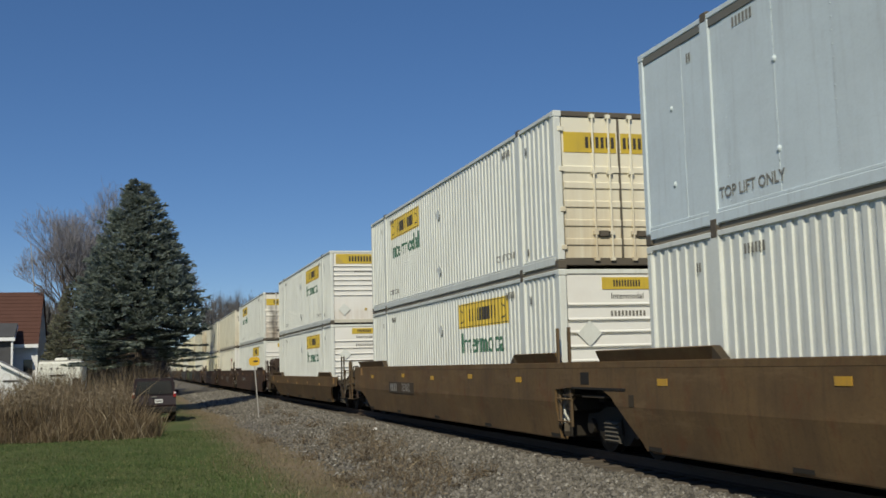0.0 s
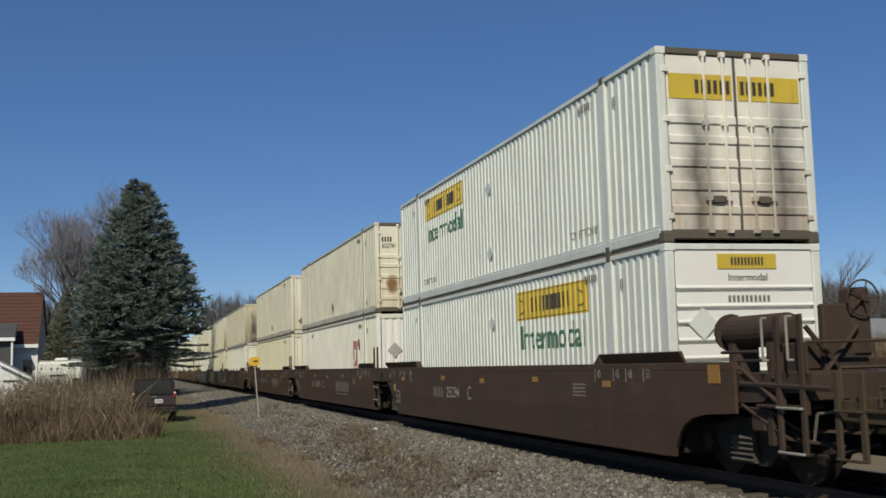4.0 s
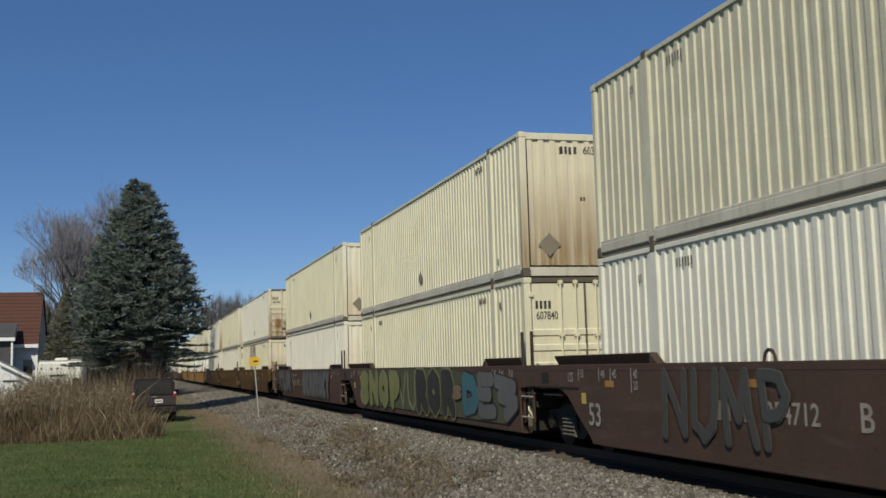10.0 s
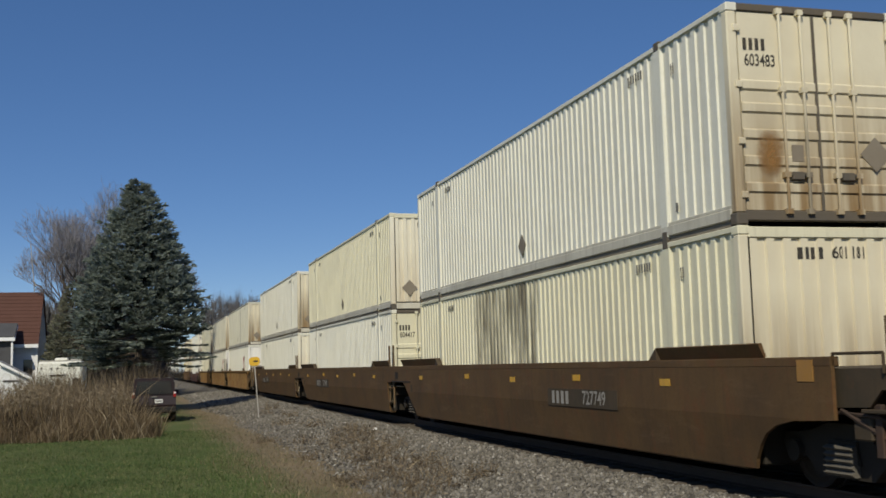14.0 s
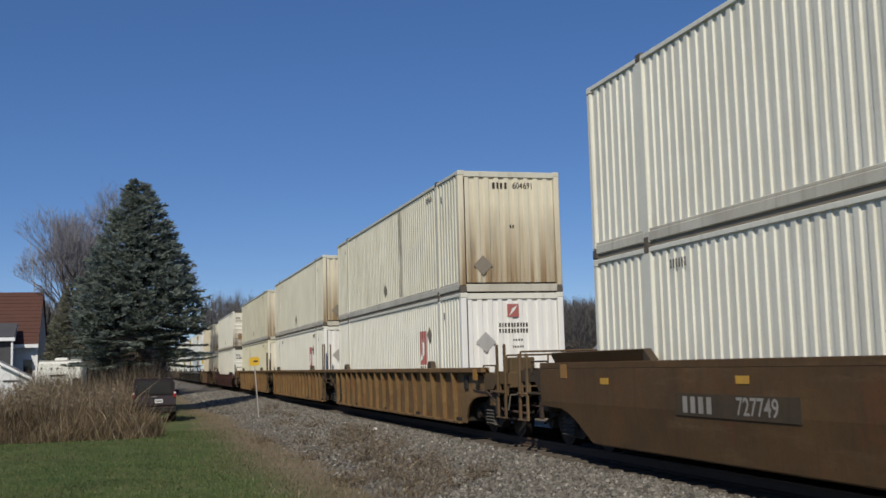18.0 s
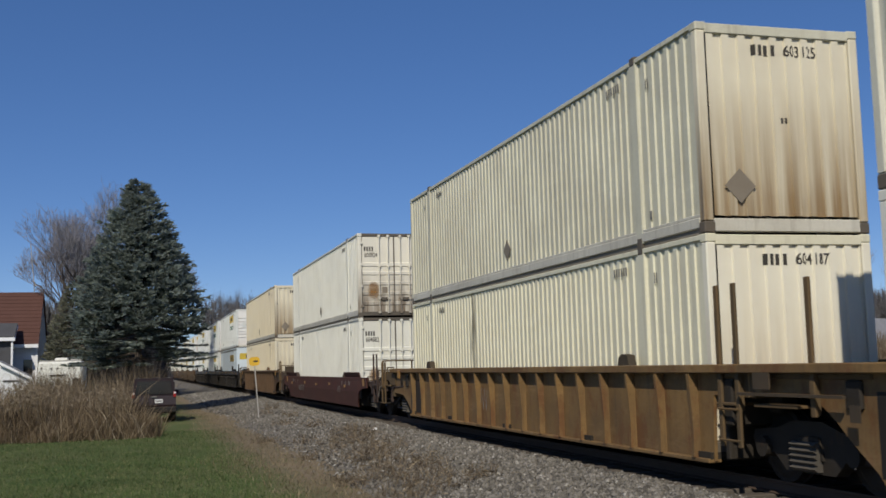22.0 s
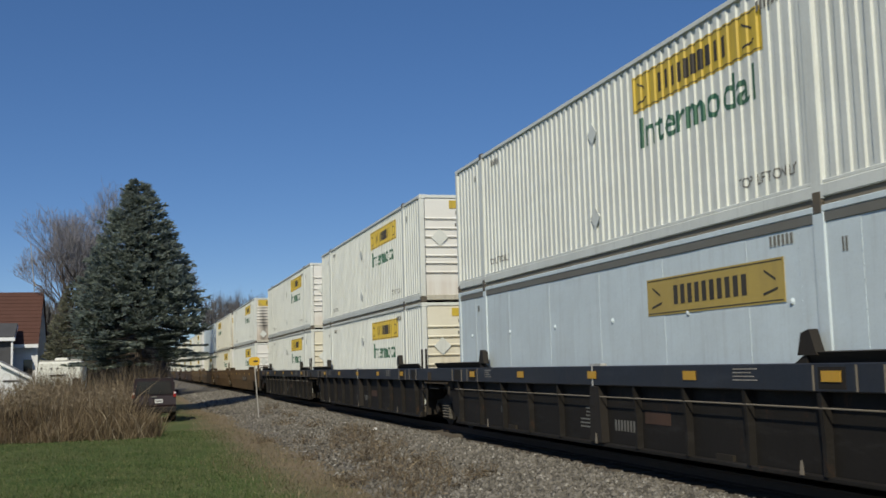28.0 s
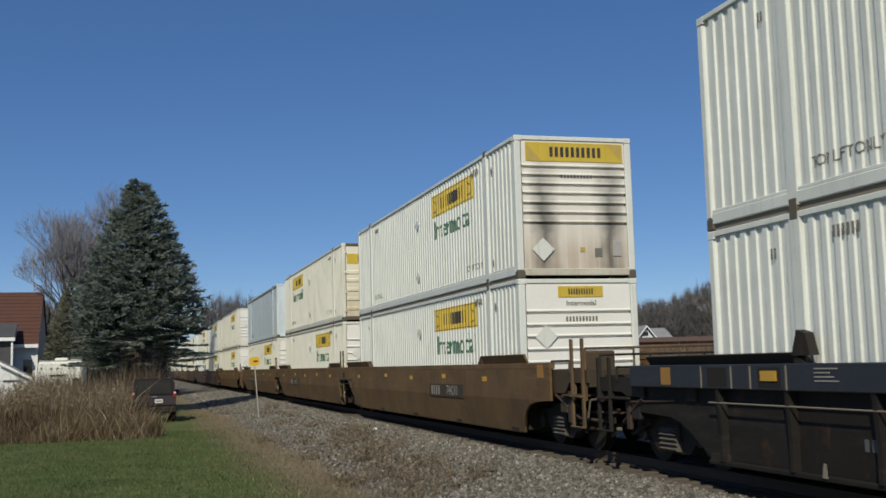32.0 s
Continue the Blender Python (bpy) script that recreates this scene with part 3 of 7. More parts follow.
def bare_tree(where, tall, spread, seed, label, depth=5, splits=3, trunk_r=0.22, lean=0.0, stems=3):
    """Leafless tree: limbs fork again and again into rising twigs."""
    rnd = random.Random(seed)
    tree = thing("bare_tree", None, None, Matrix.Translation(where), label, "tree", "bare trees")
    wood, base, tip, width = Geo(), [], [], []

    def grow(p, d, length, r, level):
        q = p + d * length
        bend = Vector((rnd.uniform(-1, 1), rnd.uniform(-1, 1), rnd.uniform(-0.3, 0.6))) * length * 0.10
        m = p.lerp(q, 0.5) + bend
        if level <= 3:
            wood.rod(p, m, r, 6 if level < 2 else 4, r * 0.85)
            wood.rod(m, q, r * 0.85, 6 if level < 2 else 4, r * 0.65)
        else:
            base.append(p)
            tip.append(q)
            width.append(max(0.018, r * 1.8))
        if level >= depth + 1:
            return
        count = stems if level == 0 else splits + (1 if level >= 2 else 0)
        for i in range(count):
            s = p.lerp(q, rnd.uniform(0.45, 1.0)) if i else q
            nd = (d + Vector((rnd.uniform(-1, 1), rnd.uniform(-1, 1), rnd.uniform(-0.1, 0.75))) * (0.62 * spread)).normalized()
            if level == 0 and stems > 3:
                a = 6.283 * (i + 0.3 * rnd.random()) / count
                lean_out = 0.20 + 0.42 * ((i * 0.618) % 1.0)
                nd = Vector((math.cos(a) * lean_out * spread, math.sin(a) * lean_out * spread, 1.0)).normalized()
            nd.z = max(nd.z, 0.05)
            grow(s, nd.normalized(), length * rnd.uniform(0.58, 0.80), r * 0.55, level + 1)

    grow(Vector((0, 0, 0)), Vector((lean, 0, 1)).normalized(), tall * 0.30, trunk_r, 0)
    part("trunk", wood, BARK, tree, "grey-brown trunk and limbs")
    part("crown", ribbons("crown", np.array([tuple(v) for v in base]), np.array([tuple(v) for v in tip]), np.array(width), seed, 0.05), TWIGS, tree)["kind"] = "stuff"
    return tree


bare_tree(Vector((-4.3, 88.0, -0.5)), 17.6, 0.86, 14, "wide leafless deciduous tree with fine rising twigs", 6, 3, 0.32, 0.0, 8)
bare_tree(Vector((-2.6, 94.0, -0.5)), 17.0, 0.80, 27, "rounded leafless deciduous tree behind a spruce", 5, 3, 0.26, 0.0, 8)
bare_tree(Vector((2.7, 104.0, -0.5)), 18.0, 1.15, 16, "leafless deciduous tree behind a spruce", 6, 3, 0.12)
bare_tree(Vector((-12.5, 118.0, -0.5)), 12.5, 0.9, 17, "small leafless tree behind the house", 4, 3, 0.18)
bare_tree(Vector((-9.0, 120.0, -0.5)), 13.0, 0.9, 19, "small leafless tree behind the house", 4, 3, 0.18)
for i, (x, y, h, ln) in enumerate(((66.0, 92.0, 13.0, 0.05), (78.5, 96.0, 12.0, -0.1), (64.0, 90.0, 9.0, 0.12), (88.0, 104.0, 14.5, 0.0), (60.0, 104.0, 11.0, 0.0))):
    bare_tree(Vector((x, y, terrain(x, y) - 0.1)), h, 0.65, 30 + i, "slender leafless tree in front of the woods across the track", 4, 3, 0.16, ln)


def woods(places, seed, twigs=60, stout=1.0):
    """A mass of leafless far trees: trunks and rising twigs."""
    rnd = np.random.RandomState(seed)
    base, tip, width = [], [], []
    for x, y, z, h in places:
        lean = rnd.randn(2) * 0.04 * h
        root, top = np.array((x, y, z - 0.3)), np.array((x + lean[0], y + lean[1], z + h * 0.92))
        base.append(root)
        tip.append(top)
        width.append(0.012 * h + 0.03)
        u = rnd.uniform(0.10, 0.85, twigs)
        p = root + (top - root) * u[:, None]
        a = rnd.rand(twigs) * 6.283
        r = h * (0.05 + 0.17 * rnd.rand(twigs)) * (1.2 - u)
        up = h * (0.03 + 0.16 * rnd.rand(twigs))
        q = p + np.stack([np.cos(a) * r, np.sin(a) * r, up], -1)
        q[:, 2] = np.minimum(q[:, 2], z + h * (0.90 + 0.10 * rnd.rand(twigs)))
        base += list(p)
        tip += list(q)
        width += list(rnd.uniform(0.030, 0.065, twigs) * stout * (1.0 + 0.5 * (y > 130) + 1.0 * (y > 250)))
    base, tip, width = np.array(base), np.array(tip), np.array(width)
    turn = rnd.rand(len(base)) * 3.14
    side = np.stack([np.cos(turn), np.sin(turn), 0.3 * np.sin(turn * 3)], -1) * width[:, None] * 0.6
    v = np.stack([base - side, base + side, tip], 1).reshape(-1, 3)
    return triangles("far_woods", v, np.arange(len(v)).reshape(-1, 3))


def skyline(x):
    """Height of the wooded rise across the track."""
    pts = ((20, 9.5), (50, 9.5), (58, 9.2), (68, 8.6), (72, 10.8), (78, 12.4), (92, 12.2), (97, 10.6), (104, 9.8), (140, 11.0), (260, 12.0))
    for (a, ha), (b, hb) in zip(pts, pts[1:]):
        if a <= x <= b:
            return ha + (hb - ha) * (x - a) / (b - a)
    return 10.0


rnd = random.Random(21)
right = []
while len(right) < 1500:
    y = rnd.uniform(142, 185)
    x = rnd.uniform(30, 165) * y / 130
    right.append((x, y, terrain(x, y), skyline(x * 130 / y) * y / 130 * rnd.uniform(0.84, 1.02)))
thing("far_woods", woods(right, 6, 210), WOODS, Matrix.Identity(4), "brown-grey leafless woods on a rise across the track", "woods", kind="stuff")
left = []
grove = []
for i in range(260):
    x, y = rnd.uniform(-13, 2.6), rnd.uniform(94, 122)
    grove.append((x, y, terrain(x, y), rnd.uniform(7.0, 10.0) * (1.0 if x < 1 else 0.62)))
thing("far_woods", woods(grove, 9, 420, 2.0), WOODS, Matrix.Identity(4), "tangled grey-brown leafless grove behind the spruce", "woods", kind="stuff")
while len(left) < 460:
    y = rnd.uniform(150, 230)
    x = rnd.uniform(-150, 6) * y / 160
    left.append((x, y, terrain(x, y), rnd.uniform(10, 14.5)))
thing("far_woods", woods(left, 7, 170), WOODS, Matrix.Identity(4), "brown-grey leafless woods behind the house", "woods", kind="stuff")
ahead = []
while len(ahead) < 760:
    y = rnd.uniform(300, 420)
    x = rnd.uniform(-0.05, 0.34) * y
    if abs(x - XC) > 14:
        ahead.append((x, y, terrain(x, y), rnd.uniform(22, 29) * y / 360))
thing("far_woods", woods(ahead, 8, 150), WOODS, Matrix.Identity(4), "distant leafless woods along the railroad", "woods", kind="stuff")


def thicket(x0, x1, y0, y1, h0, h1, count, seed, spread=0.35):
    rnd = np.random.RandomState(seed)
    c = rnd.rand(max(6, count // 90), 2)
    pick = rnd.randint(0, len(c), count)
    xy = np.clip(c[pick] + rnd.randn(count, 2) * 0.05, -0.02, 1.02)
    x, y = x0 + (x1 - x0) * xy[:, 0], y0 + (y1 - y0) * xy[:, 1]
    z = np.array([terrain(a, b) for a, b in zip(x, y)]) - 0.03
    h = rnd.uniform(h0, h1, count) * (0.45 + 0.62 * rnd.rand(len(c)))[pick]
    base = np.stack([x, y, z], -1)
    tip = base + np.stack([rnd.randn(count) * spread * h * 0.5, rnd.randn(count) * spread * h * 0.5, h], -1)
    return base, tip


b0, t0 = thicket(-5.4, -0.5, 36.4, 43.0, 0.45, 1.85, 9000, 31, 0.38)
b1, t1 = thicket(-5.2, 0.60, 35.4, 38.4, 0.3, 1.25, 6500, 32, 0.95)
b2, t2 = thicket(-16.0, -5.0, 35.5, 44.0, 0.45, 1.68, 5200, 33, 0.5)
b4, t4 = thicket(-0.6, 0.62, 36.2, 41.0, 0.4, 1.2, 1500, 35, 0.6)
base, tip = np.concatenate([b0, b1, b2, b4]), np.concatenate([t0, t1, t2, t4])
wid = np.random.RandomState(1).uniform(0.010, 0.030, len(base))
thing("reed_bed", ribbons("reed_bed", base, tip, wid, 34, 0.35), REED, Matrix.Identity(4), "stand of tall dry tan reeds at the lawn's edge", "reeds", kind="stuff")
plume_b, plume_t = [], []
rp = np.random.RandomState(41)
for k in rp.choice(np.where(t0[:, 2] > 0.50)[0], 1100):
    for j in range(9):
        p = t0[k] - (t0[k] - b0[k]) * rp.uniform(0.0, 0.16)
        plume_b.append(p)
        plume_t.append(p + rp.randn(3) * (0.05, 0.05, 0.03) + (0.0, 0.0, 0.05))
plume_b, plume_t = np.array(plume_b), np.array(plume_t)
PLUME = leafy("pale reed plumes", [(0.0, (0.22, 0.165, 0.105)), (0.6, (0.32, 0.255, 0.17)), (1.0, (0.44, 0.37, 0.27))], 0.9, 0.3)
thing("reed_plumes", ribbons("reed_plumes", plume_b, plume_t, rp.uniform(0.014, 0.034, len(plume_b)), 42, 0.2), PLUME, Matrix.Identity(4), "pale feathery plumes on the dry reeds", "reeds", kind="stuff")
b6, t6 = thicket(-5.5, 0.2, 37.0, 41.0, 0.7, 1.5, 2600, 43, 0.9)
DARK_STEM = leafy("dark brown stems", [(0.0, (0.030, 0.024, 0.018)), (0.7, (0.075, 0.056, 0.040)), (1.0, (0.13, 0.10, 0.07))], 0.9)
thing("brush", ribbons("brush", b6, t6, rp.uniform(0.014, 0.03, len(b6)), 44, 0.2), DARK_STEM, Matrix.Identity(4), "dark tangled stems among the reeds", "brush", kind="stuff")
b3, t3 = thicket(-7.0, 0.2, 44.5, 54.0, 0.8, 2.3, 5200, 36, 0.6)
thing("brush", ribbons("brush", b3, t3, np.random.RandomState(2).uniform(0.014, 0.035, len(b3)), 37, 0.2), WEED, Matrix.Identity(4), "tangled brown leafless brush behind the reeds", "brush", kind="stuff")


b7, t7 = thicket(-5.0, 0.9, 54.5, 58.5, 1.0, 2.9, 6500, 46, 0.5)
thing("brush", ribbons("brush", b7, t7, np.random.RandomState(5).uniform(0.016, 0.040, len(b7)), 47, 0.2), WEED, Matrix.Identity(4), "tangled brown leafless brush under the spruce", "brush", kind="stuff")
b5, t5 = thicket(34.0, 92.0, 66.0, 74.0, 0.9, 2.6, 26000, 38, 0.4)
thing("brush", ribbons("brush", b5, t5, np.random.RandomState(3).uniform(0.03, 0.08, len(b5)), 39, 0.2), WEED, Matrix.Identity(4), "brown leafless brush in front of the houses", "brush", kind="stuff")


def weed_clump(x, y, tall, seed, count=60):
    r = np.random.RandomState(seed)
    base = np.stack([r.randn(count) * 0.22, r.randn(count) * 0.22, np.zeros(count) - 0.02], -1)
    h = tall * r.uniform(0.35, 1.0, count)
    tip = base + np.stack([r.randn(count) * 0.20 * tall, r.randn(count) * 0.20 * tall, h], -1)
    more_b, more_t = [], []
    for k in range(count):
        for j in range(3):
            p = base[k] + (tip[k] - base[k]) * r.uniform(0.4, 1.0)
            more_b.append(p)
            more_t.append(p + r.randn(3) * np.array((0.07, 0.07, 0.05)) + (0, 0, 0.05))
    b, t = np.concatenate([base, more_b]), np.concatenate([tip, more_t])
    w = np.concatenate([r.uniform(0.006, 0.012, count), r.uniform(0.010, 0.022, len(more_b))])
    z = bed_height(x) if x > 3.3 else terrain(x, y)
    return thing("weed_clump", ribbons("weed_clump", b, t, w, seed, 0.1), WEED, pose(x, y, z - 0.01), "dry brown weeds growing in the ballast", "weeds", "weeds along the track", "stuff")


for i, (x, y, h) in enumerate(((5.07, 27.3, 0.55), (5.2, 25.2, 0.6), (6.0, 29.5, 0.35), (4.65, 20.9, 0.6), (4.4, 17.9, 0.5), (4.9, 18.6, 0.65), (5.9, 31.0, 0.4), (5.6, 24.5, 0.45), (5.5, 35.0, 0.35), (4.7, 16.9, 0.4),
                                (4.5, 22.6, 0.5), (4.2, 19.3, 0.45), (5.0, 22.8, 0.5), (4.0, 16.4, 0.35), (5.3, 20.4, 0.35), (3.8, 24.6, 0.3), (4.3, 29.0, 0.3), (5.6, 17.6, 0.3), (4.6, 26.0, 0.45), (5.4, 28.6, 0.45),
                                (5.7, 42.0, 0.4), (5.2, 46.0, 0.4), (5.9, 50.0, 0.45), (4.9, 38.0, 0.3), (3.6, 19.0, 0.3), (3.4, 31.0, 0.25))):
    weed_clump(x, y, h, 50 + i)


def lawn():
    rnd = np.random.RandomState(12)
    n = 90000
    y = 15.5 + 24.0 * rnd.rand(n) ** 1.35
    x = -0.135 * y - 1.5 + (3.6 + 0.135 * y + 1.5) * rnd.rand(n)
    keep = rnd.rand(n) < np.clip((3.0 - x) / 1.3, 0.04, 1.0)
    x, y = x[keep], y[keep]
    n = len(x)
    z = np.array([terrain(a, b) for a, b in zip(x, y)])
    base = np.stack([x, y, z - 0.005], -1)
    h = rnd.uniform(0.025, 0.075, n)
    tip = base + np.stack([rnd.randn(n) * 0.025, rnd.randn(n) * 0.025, h], -1)
    return ribbons("lawn_grass", base, tip, rnd.uniform(0.006, 0.014, n), 13, 0.3)


thing("lawn_grass", lawn(), BLADES, Matrix.Identity(4), "short mown green grass with dry tufts", "grass", kind="stuff")

STRAW = leafy("dry straw tufts", [(0.0, (0.095, 0.075, 0.045)), (0.5, (0.19, 0.15, 0.092)), (1.0, (0.33, 0.265, 0.165))], 0.9)


def tufts():
    r = np.random.RandomState(15)
    n = 7500
    y = 14.5 + 45.0 * r.rand(n) ** 1.6
    x = 1.7 + 2.6 * r.beta(2.0, 2.0, n) + 0.7 * np.sin(y * 0.45) * r.rand(n)
    z = np.array([max(terrain(a, b), bed_height(a)) for a, b in zip(x, y)])
    base = np.stack([x, y, z - 0.01], -1)
    h = r.uniform(0.03, 0.13, n)
    tip = base + np.stack([r.randn(n) * 0.05, r.randn(n) * 0.05, h], -1)
    return ribbons("dry_grass", base, tip, r.uniform(0.006, 0.014, n), 16, 0.3)


thing("dry_grass", tufts(), STRAW, Matrix.Identity(4), "sparse dry straw-coloured grass along the ballast's edge", "grass", kind="stuff")

# ---- house, trailer, vehicle, sign ----
SIDING = paint("white clapboard paint", (0.72, 0.73, 0.74), (0.35, 0.33, 0.30), 0.15, 0.15, 0.6)
TRIM = paint("white trim paint", (0.78, 0.78, 0.77), (0.4, 0.38, 0.35), 0.12, 0.1, 0.55)
SHINGLE = paint("red-brown roof shingles", (0.105, 0.052, 0.041), (0.07, 0.035, 0.025), 0.5, 0.3, 0.9, relief=0.02)
DARK_SHINGLE = paint("dark grey roof shingles", (0.085, 0.085, 0.09), (0.04, 0.04, 0.04), 0.4, 0.2, 0.9, relief=0.02)
GREY_SHINGLE = paint("weathered grey roof shingles", (0.27, 0.27, 0.28), (0.15, 0.14, 0.14), 0.4, 0.2, 0.9, relief=0.02)
RV_WHITE = paint("cream trailer skin", (0.76, 0.75, 0.68), (0.35, 0.31, 0.22), 0.15, 0.2, 0.4)
BLACK_GLASS = paint("dark window glass", (0.02, 0.022, 0.025), amount=0.1, streak=0.0, rough=0.08, relief=0.0)
CAR_RED = paint("dark maroon car paint", (0.016, 0.006, 0.007), (0.03, 0.027, 0.025), 0.15, 0.1, 0.45, relief=0.0)
RUBBER = paint("black rubber", (0.02, 0.02, 0.02), amount=0.2, streak=0.0, rough=0.85)
LAMP_RED = paint("red tail lamp plastic", (0.30, 0.018, 0.02), amount=0.05, streak=0.0, rough=0.15, relief=0.0)
SIGN_YELLOW = paint("orange-yellow sign face", (0.70, 0.42, 0.035), amount=0.15, streak=0.1, rough=0.45)
BROWN_WALL = paint("brown weathered boards", (0.13, 0.085, 0.065), (0.07, 0.05, 0.04), 0.4, 0.3, 0.85)


def clapboards(parent, x0, x1, y, z0, z1, step=0.20):
    """Overlapping siding boards on a wall that faces -y."""
    z, mesh = z0, None
    while z < z1 - 0.02:
        if mesh is None:
            mesh = painted(("siding_board", round(x1 - x0, 2), step), lambda: Geo().prism([(0.0, 0.0), (-0.030, 0.0), (-0.012, step + 0.012), (0.0, step + 0.012)], 0, x0, x1), SIDING)
        part("siding_board", mesh, None, parent, m=pose(0, y, z))
        z += step


def gable_house(name, x, y, z, w, d, wall, roof, tones, label, turn=0.0, parts=True):
    """Small house: walls, pitched roof with overhang, gable to the viewer, window and door."""
    h = thing(name, None, None, pose(x, y, z, 0, 0, turn), label, "house", "houses across the track")
    part("wall", Geo().prism([(-w / 2, -0.6), (w / 2, -0.6), (w / 2, wall), (0, wall + roof), (-w / 2, wall)], 1, 0, d), tones[0], h)
    for s in (-1, 1):
        a, b = (s * (w / 2 + 0.35), wall - 0.35 * roof / (w / 2)), (0, wall + roof)
        part("roof", Geo().prism([a, b, (0, b[1] + 0.14), (a[0], a[1] + 0.14)], 1, -0.4, d + 0.4), tones[1], h)
        part("bargeboard", Geo().prism([(a[0], a[1] - 0.10), (0, b[1] - 0.10), (0, b[1] + 0.15), (a[0], a[1] + 0.15)], 1, -0.45, -0.405), TRIM, h)
    for wx in (-w * 0.22, w * 0.22):
        win = part("window", Geo().box(wx - 0.45, wx + 0.45, -0.03, 0.02, wall * 0.32, wall * 0.78), BLACK_GLASS, h)
        part("frame", Geo().box(wx - 0.55, wx + 0.55, -0.05, -0.031, wall * 0.78, wall * 0.84).box(wx - 0.55, wx - 0.45, -0.05, -0.031, wall * 0.28, wall * 0.78).box(wx + 0.45, wx + 0.55, -0.05, -0.031, wall * 0.28, wall * 0.78), TRIM, win)
    part("gable_window", Geo().box(-0.35, 0.35, -0.03, 0.02, wall + roof * 0.15, wall + roof * 0.5), BLACK_GLASS, h)
    return h


gable_house("house", 79.0, 121.0, 1.9, 2.7, 7.0, 2.4, 1.7, (SIDING, GREY_SHINGLE), "small white gabled house with grey roof near the woods", -32)
gable_house("house", 63.3, 85.0, 1.2, 2.9, 9.0, 1.5, 1.9, (SIDING, GREY_SHINGLE), "white gabled house with grey shingle roof across the track", -62)
gable_house("house", 65.0, 131.0, 1.7, 2.6, 5.0, 2.6, 1.5, (SIDING, GREY_SHINGLE), "white gabled cottage with pale grey roof")
gable_house("house", 47.2, 101.0, 0.4, 3.4, 9.0, 1.3, 1.9, (SIDING, GREY_SHINGLE), "low white garage with grey gabled roof", -12)
long_roof = thing("house", None, None, pose(67.0, 132.0, 1.7), "long low house with pale grey roof", "house", "houses across the track")
part("wall", Geo().box(-1.6, 2.4, 0.4, 5.0, -0.6, 2.6), SIDING, long_roof)
part("roof", Geo().prism([(0.0, 2.55), (2.6, 3.95), (5.4, 2.55), (5.4, 2.45), (0.0, 2.45)], 0, -1.9, 2.6), GREY_SHINGLE, long_roof)
shed = thing("shed", None, None, pose(66.0, 124.0, 1.6), "long brown weathered wooden shed across the track", "shed")
part("wall", Geo().box(-6.0, 6.0, 0, 4, -0.6, 2.0), BROWN_WALL, shed)
part("roof", Geo().prism([(-0.3, 1.98), (2.0, 2.5), (4.3, 1.98), (4.3, 2.08), (2.0, 2.62), (-0.3, 2.08)], 0, -6.3, 6.3), BROWN_WALL, shed)

farm = thing("farmhouse", None, None, pose(0, 0, 0), "white clapboard house with red-brown shingle roof and porch", "house")
part("wall", Geo().prism([(84.0, -0.8), (92.0, -0.8), (92.0, 3.9), (88.0, 7.6), (84.0, 3.9)], 0, -17.0, -6.95), SIDING, farm)
clapboards(farm, -17.0, -6.95, 84.0, -0.5, 3.8)
part("corner_board", Geo().box(-7.08, -6.93, 83.94, 84.10, -0.6, 3.9), TRIM, farm)
for s, (ya, yb) in (("front", (83.45, 88.0)), ("back", (92.55, 88.0))):
    part("roof", Geo().prism([(ya, 3.62), (yb, 7.72), (yb, 7.88), (ya, 3.78)], 0, -17.4, -6.85), SHINGLE, farm)
shingle = painted("shingle_course", lambda: Geo().prism([(0.0, 0.0), (0.30, 0.27), (0.30, 0.30), (-0.02, 0.035)], 0, -17.4, -6.85), SHINGLE)
for i in range(14):
    part("shingle_course", shingle, None, farm, m=pose(0, 83.47 + i * 0.318, 3.795 + i * 0.2865))
part("fascia", Geo().box(-17.4, -6.85, 83.40, 83.46, 3.55, 3.80), TRIM, farm)
porch = part("porch_roof", Geo().prism([(81.9, 4.22), (84.0, 5.25), (84.0, 5.37), (81.9, 4.34)], 0, -13.0, -8.32), DARK_SHINGLE, farm, "dark grey porch roof")
part("eave", Geo().box(-13.05, -8.28, 81.85, 81.96, 4.02, 4.26), TRIM, porch)
part("eave", Geo().prism([(81.9, 4.02), (84.0, 5.05), (84.0, 5.25), (81.9, 4.22)], 0, -8.40, -8.30), TRIM, porch)
part("porch_post", Geo().box(-8.56, -8.42, 82.0, 82.14, -0.5, 4.05, 0.015), TRIM, farm)
# dark roof paint stands in for the shade on the porch wall
part("porch_wall", Geo().box(-13.0, -8.60, 82.3, 83.9, -0.6, 4.0), DARK_SHINGLE, farm, "porch wall with its shade painted in as dark grey")
part("window", Geo().box(-7.9, -7.3, 83.93, 83.98, 1.4, 2.7), BLACK_GLASS, farm)
lean = part("lean_to", Geo().prism([(-11.0, -0.6), (-6.95, -0.6), (-6.95, 1.45), (-8.75, 2.42), (-11.0, 2.42)], 1, 77.6, 79.5), SIDING, farm, "small white lean-to")
part("roof", Geo().prism([(-8.85, 2.46), (-6.72, 1.30), (-6.72, 1.42), (-8.85, 2.60)], 1, 77.3, 79.55), GREY_SHINGLE, lean)
part("bargeboard", Geo().prism([(-8.85, 2.38), (-6.72, 1.22), (-6.72, 1.40), (-8.85, 2.56)], 1, 77.24, 77.30), TRIM, lean)
part("vent", Geo().box(-8.55, -7.45, 77.56, 77.6, 1.15, 1.28), DARK_SHINGLE, lean)
thing("antenna_mast", Geo().rod((-7.55, 88.0, 7.8), (-7.87, 88.0, 11.6), 0.035, 6).box(-7.62, -7.42, 87.95, 88.05, 8.35, 8.55), GALV, Matrix.Identity(4), "thin pale metal antenna mast on the house roof", "antenna")

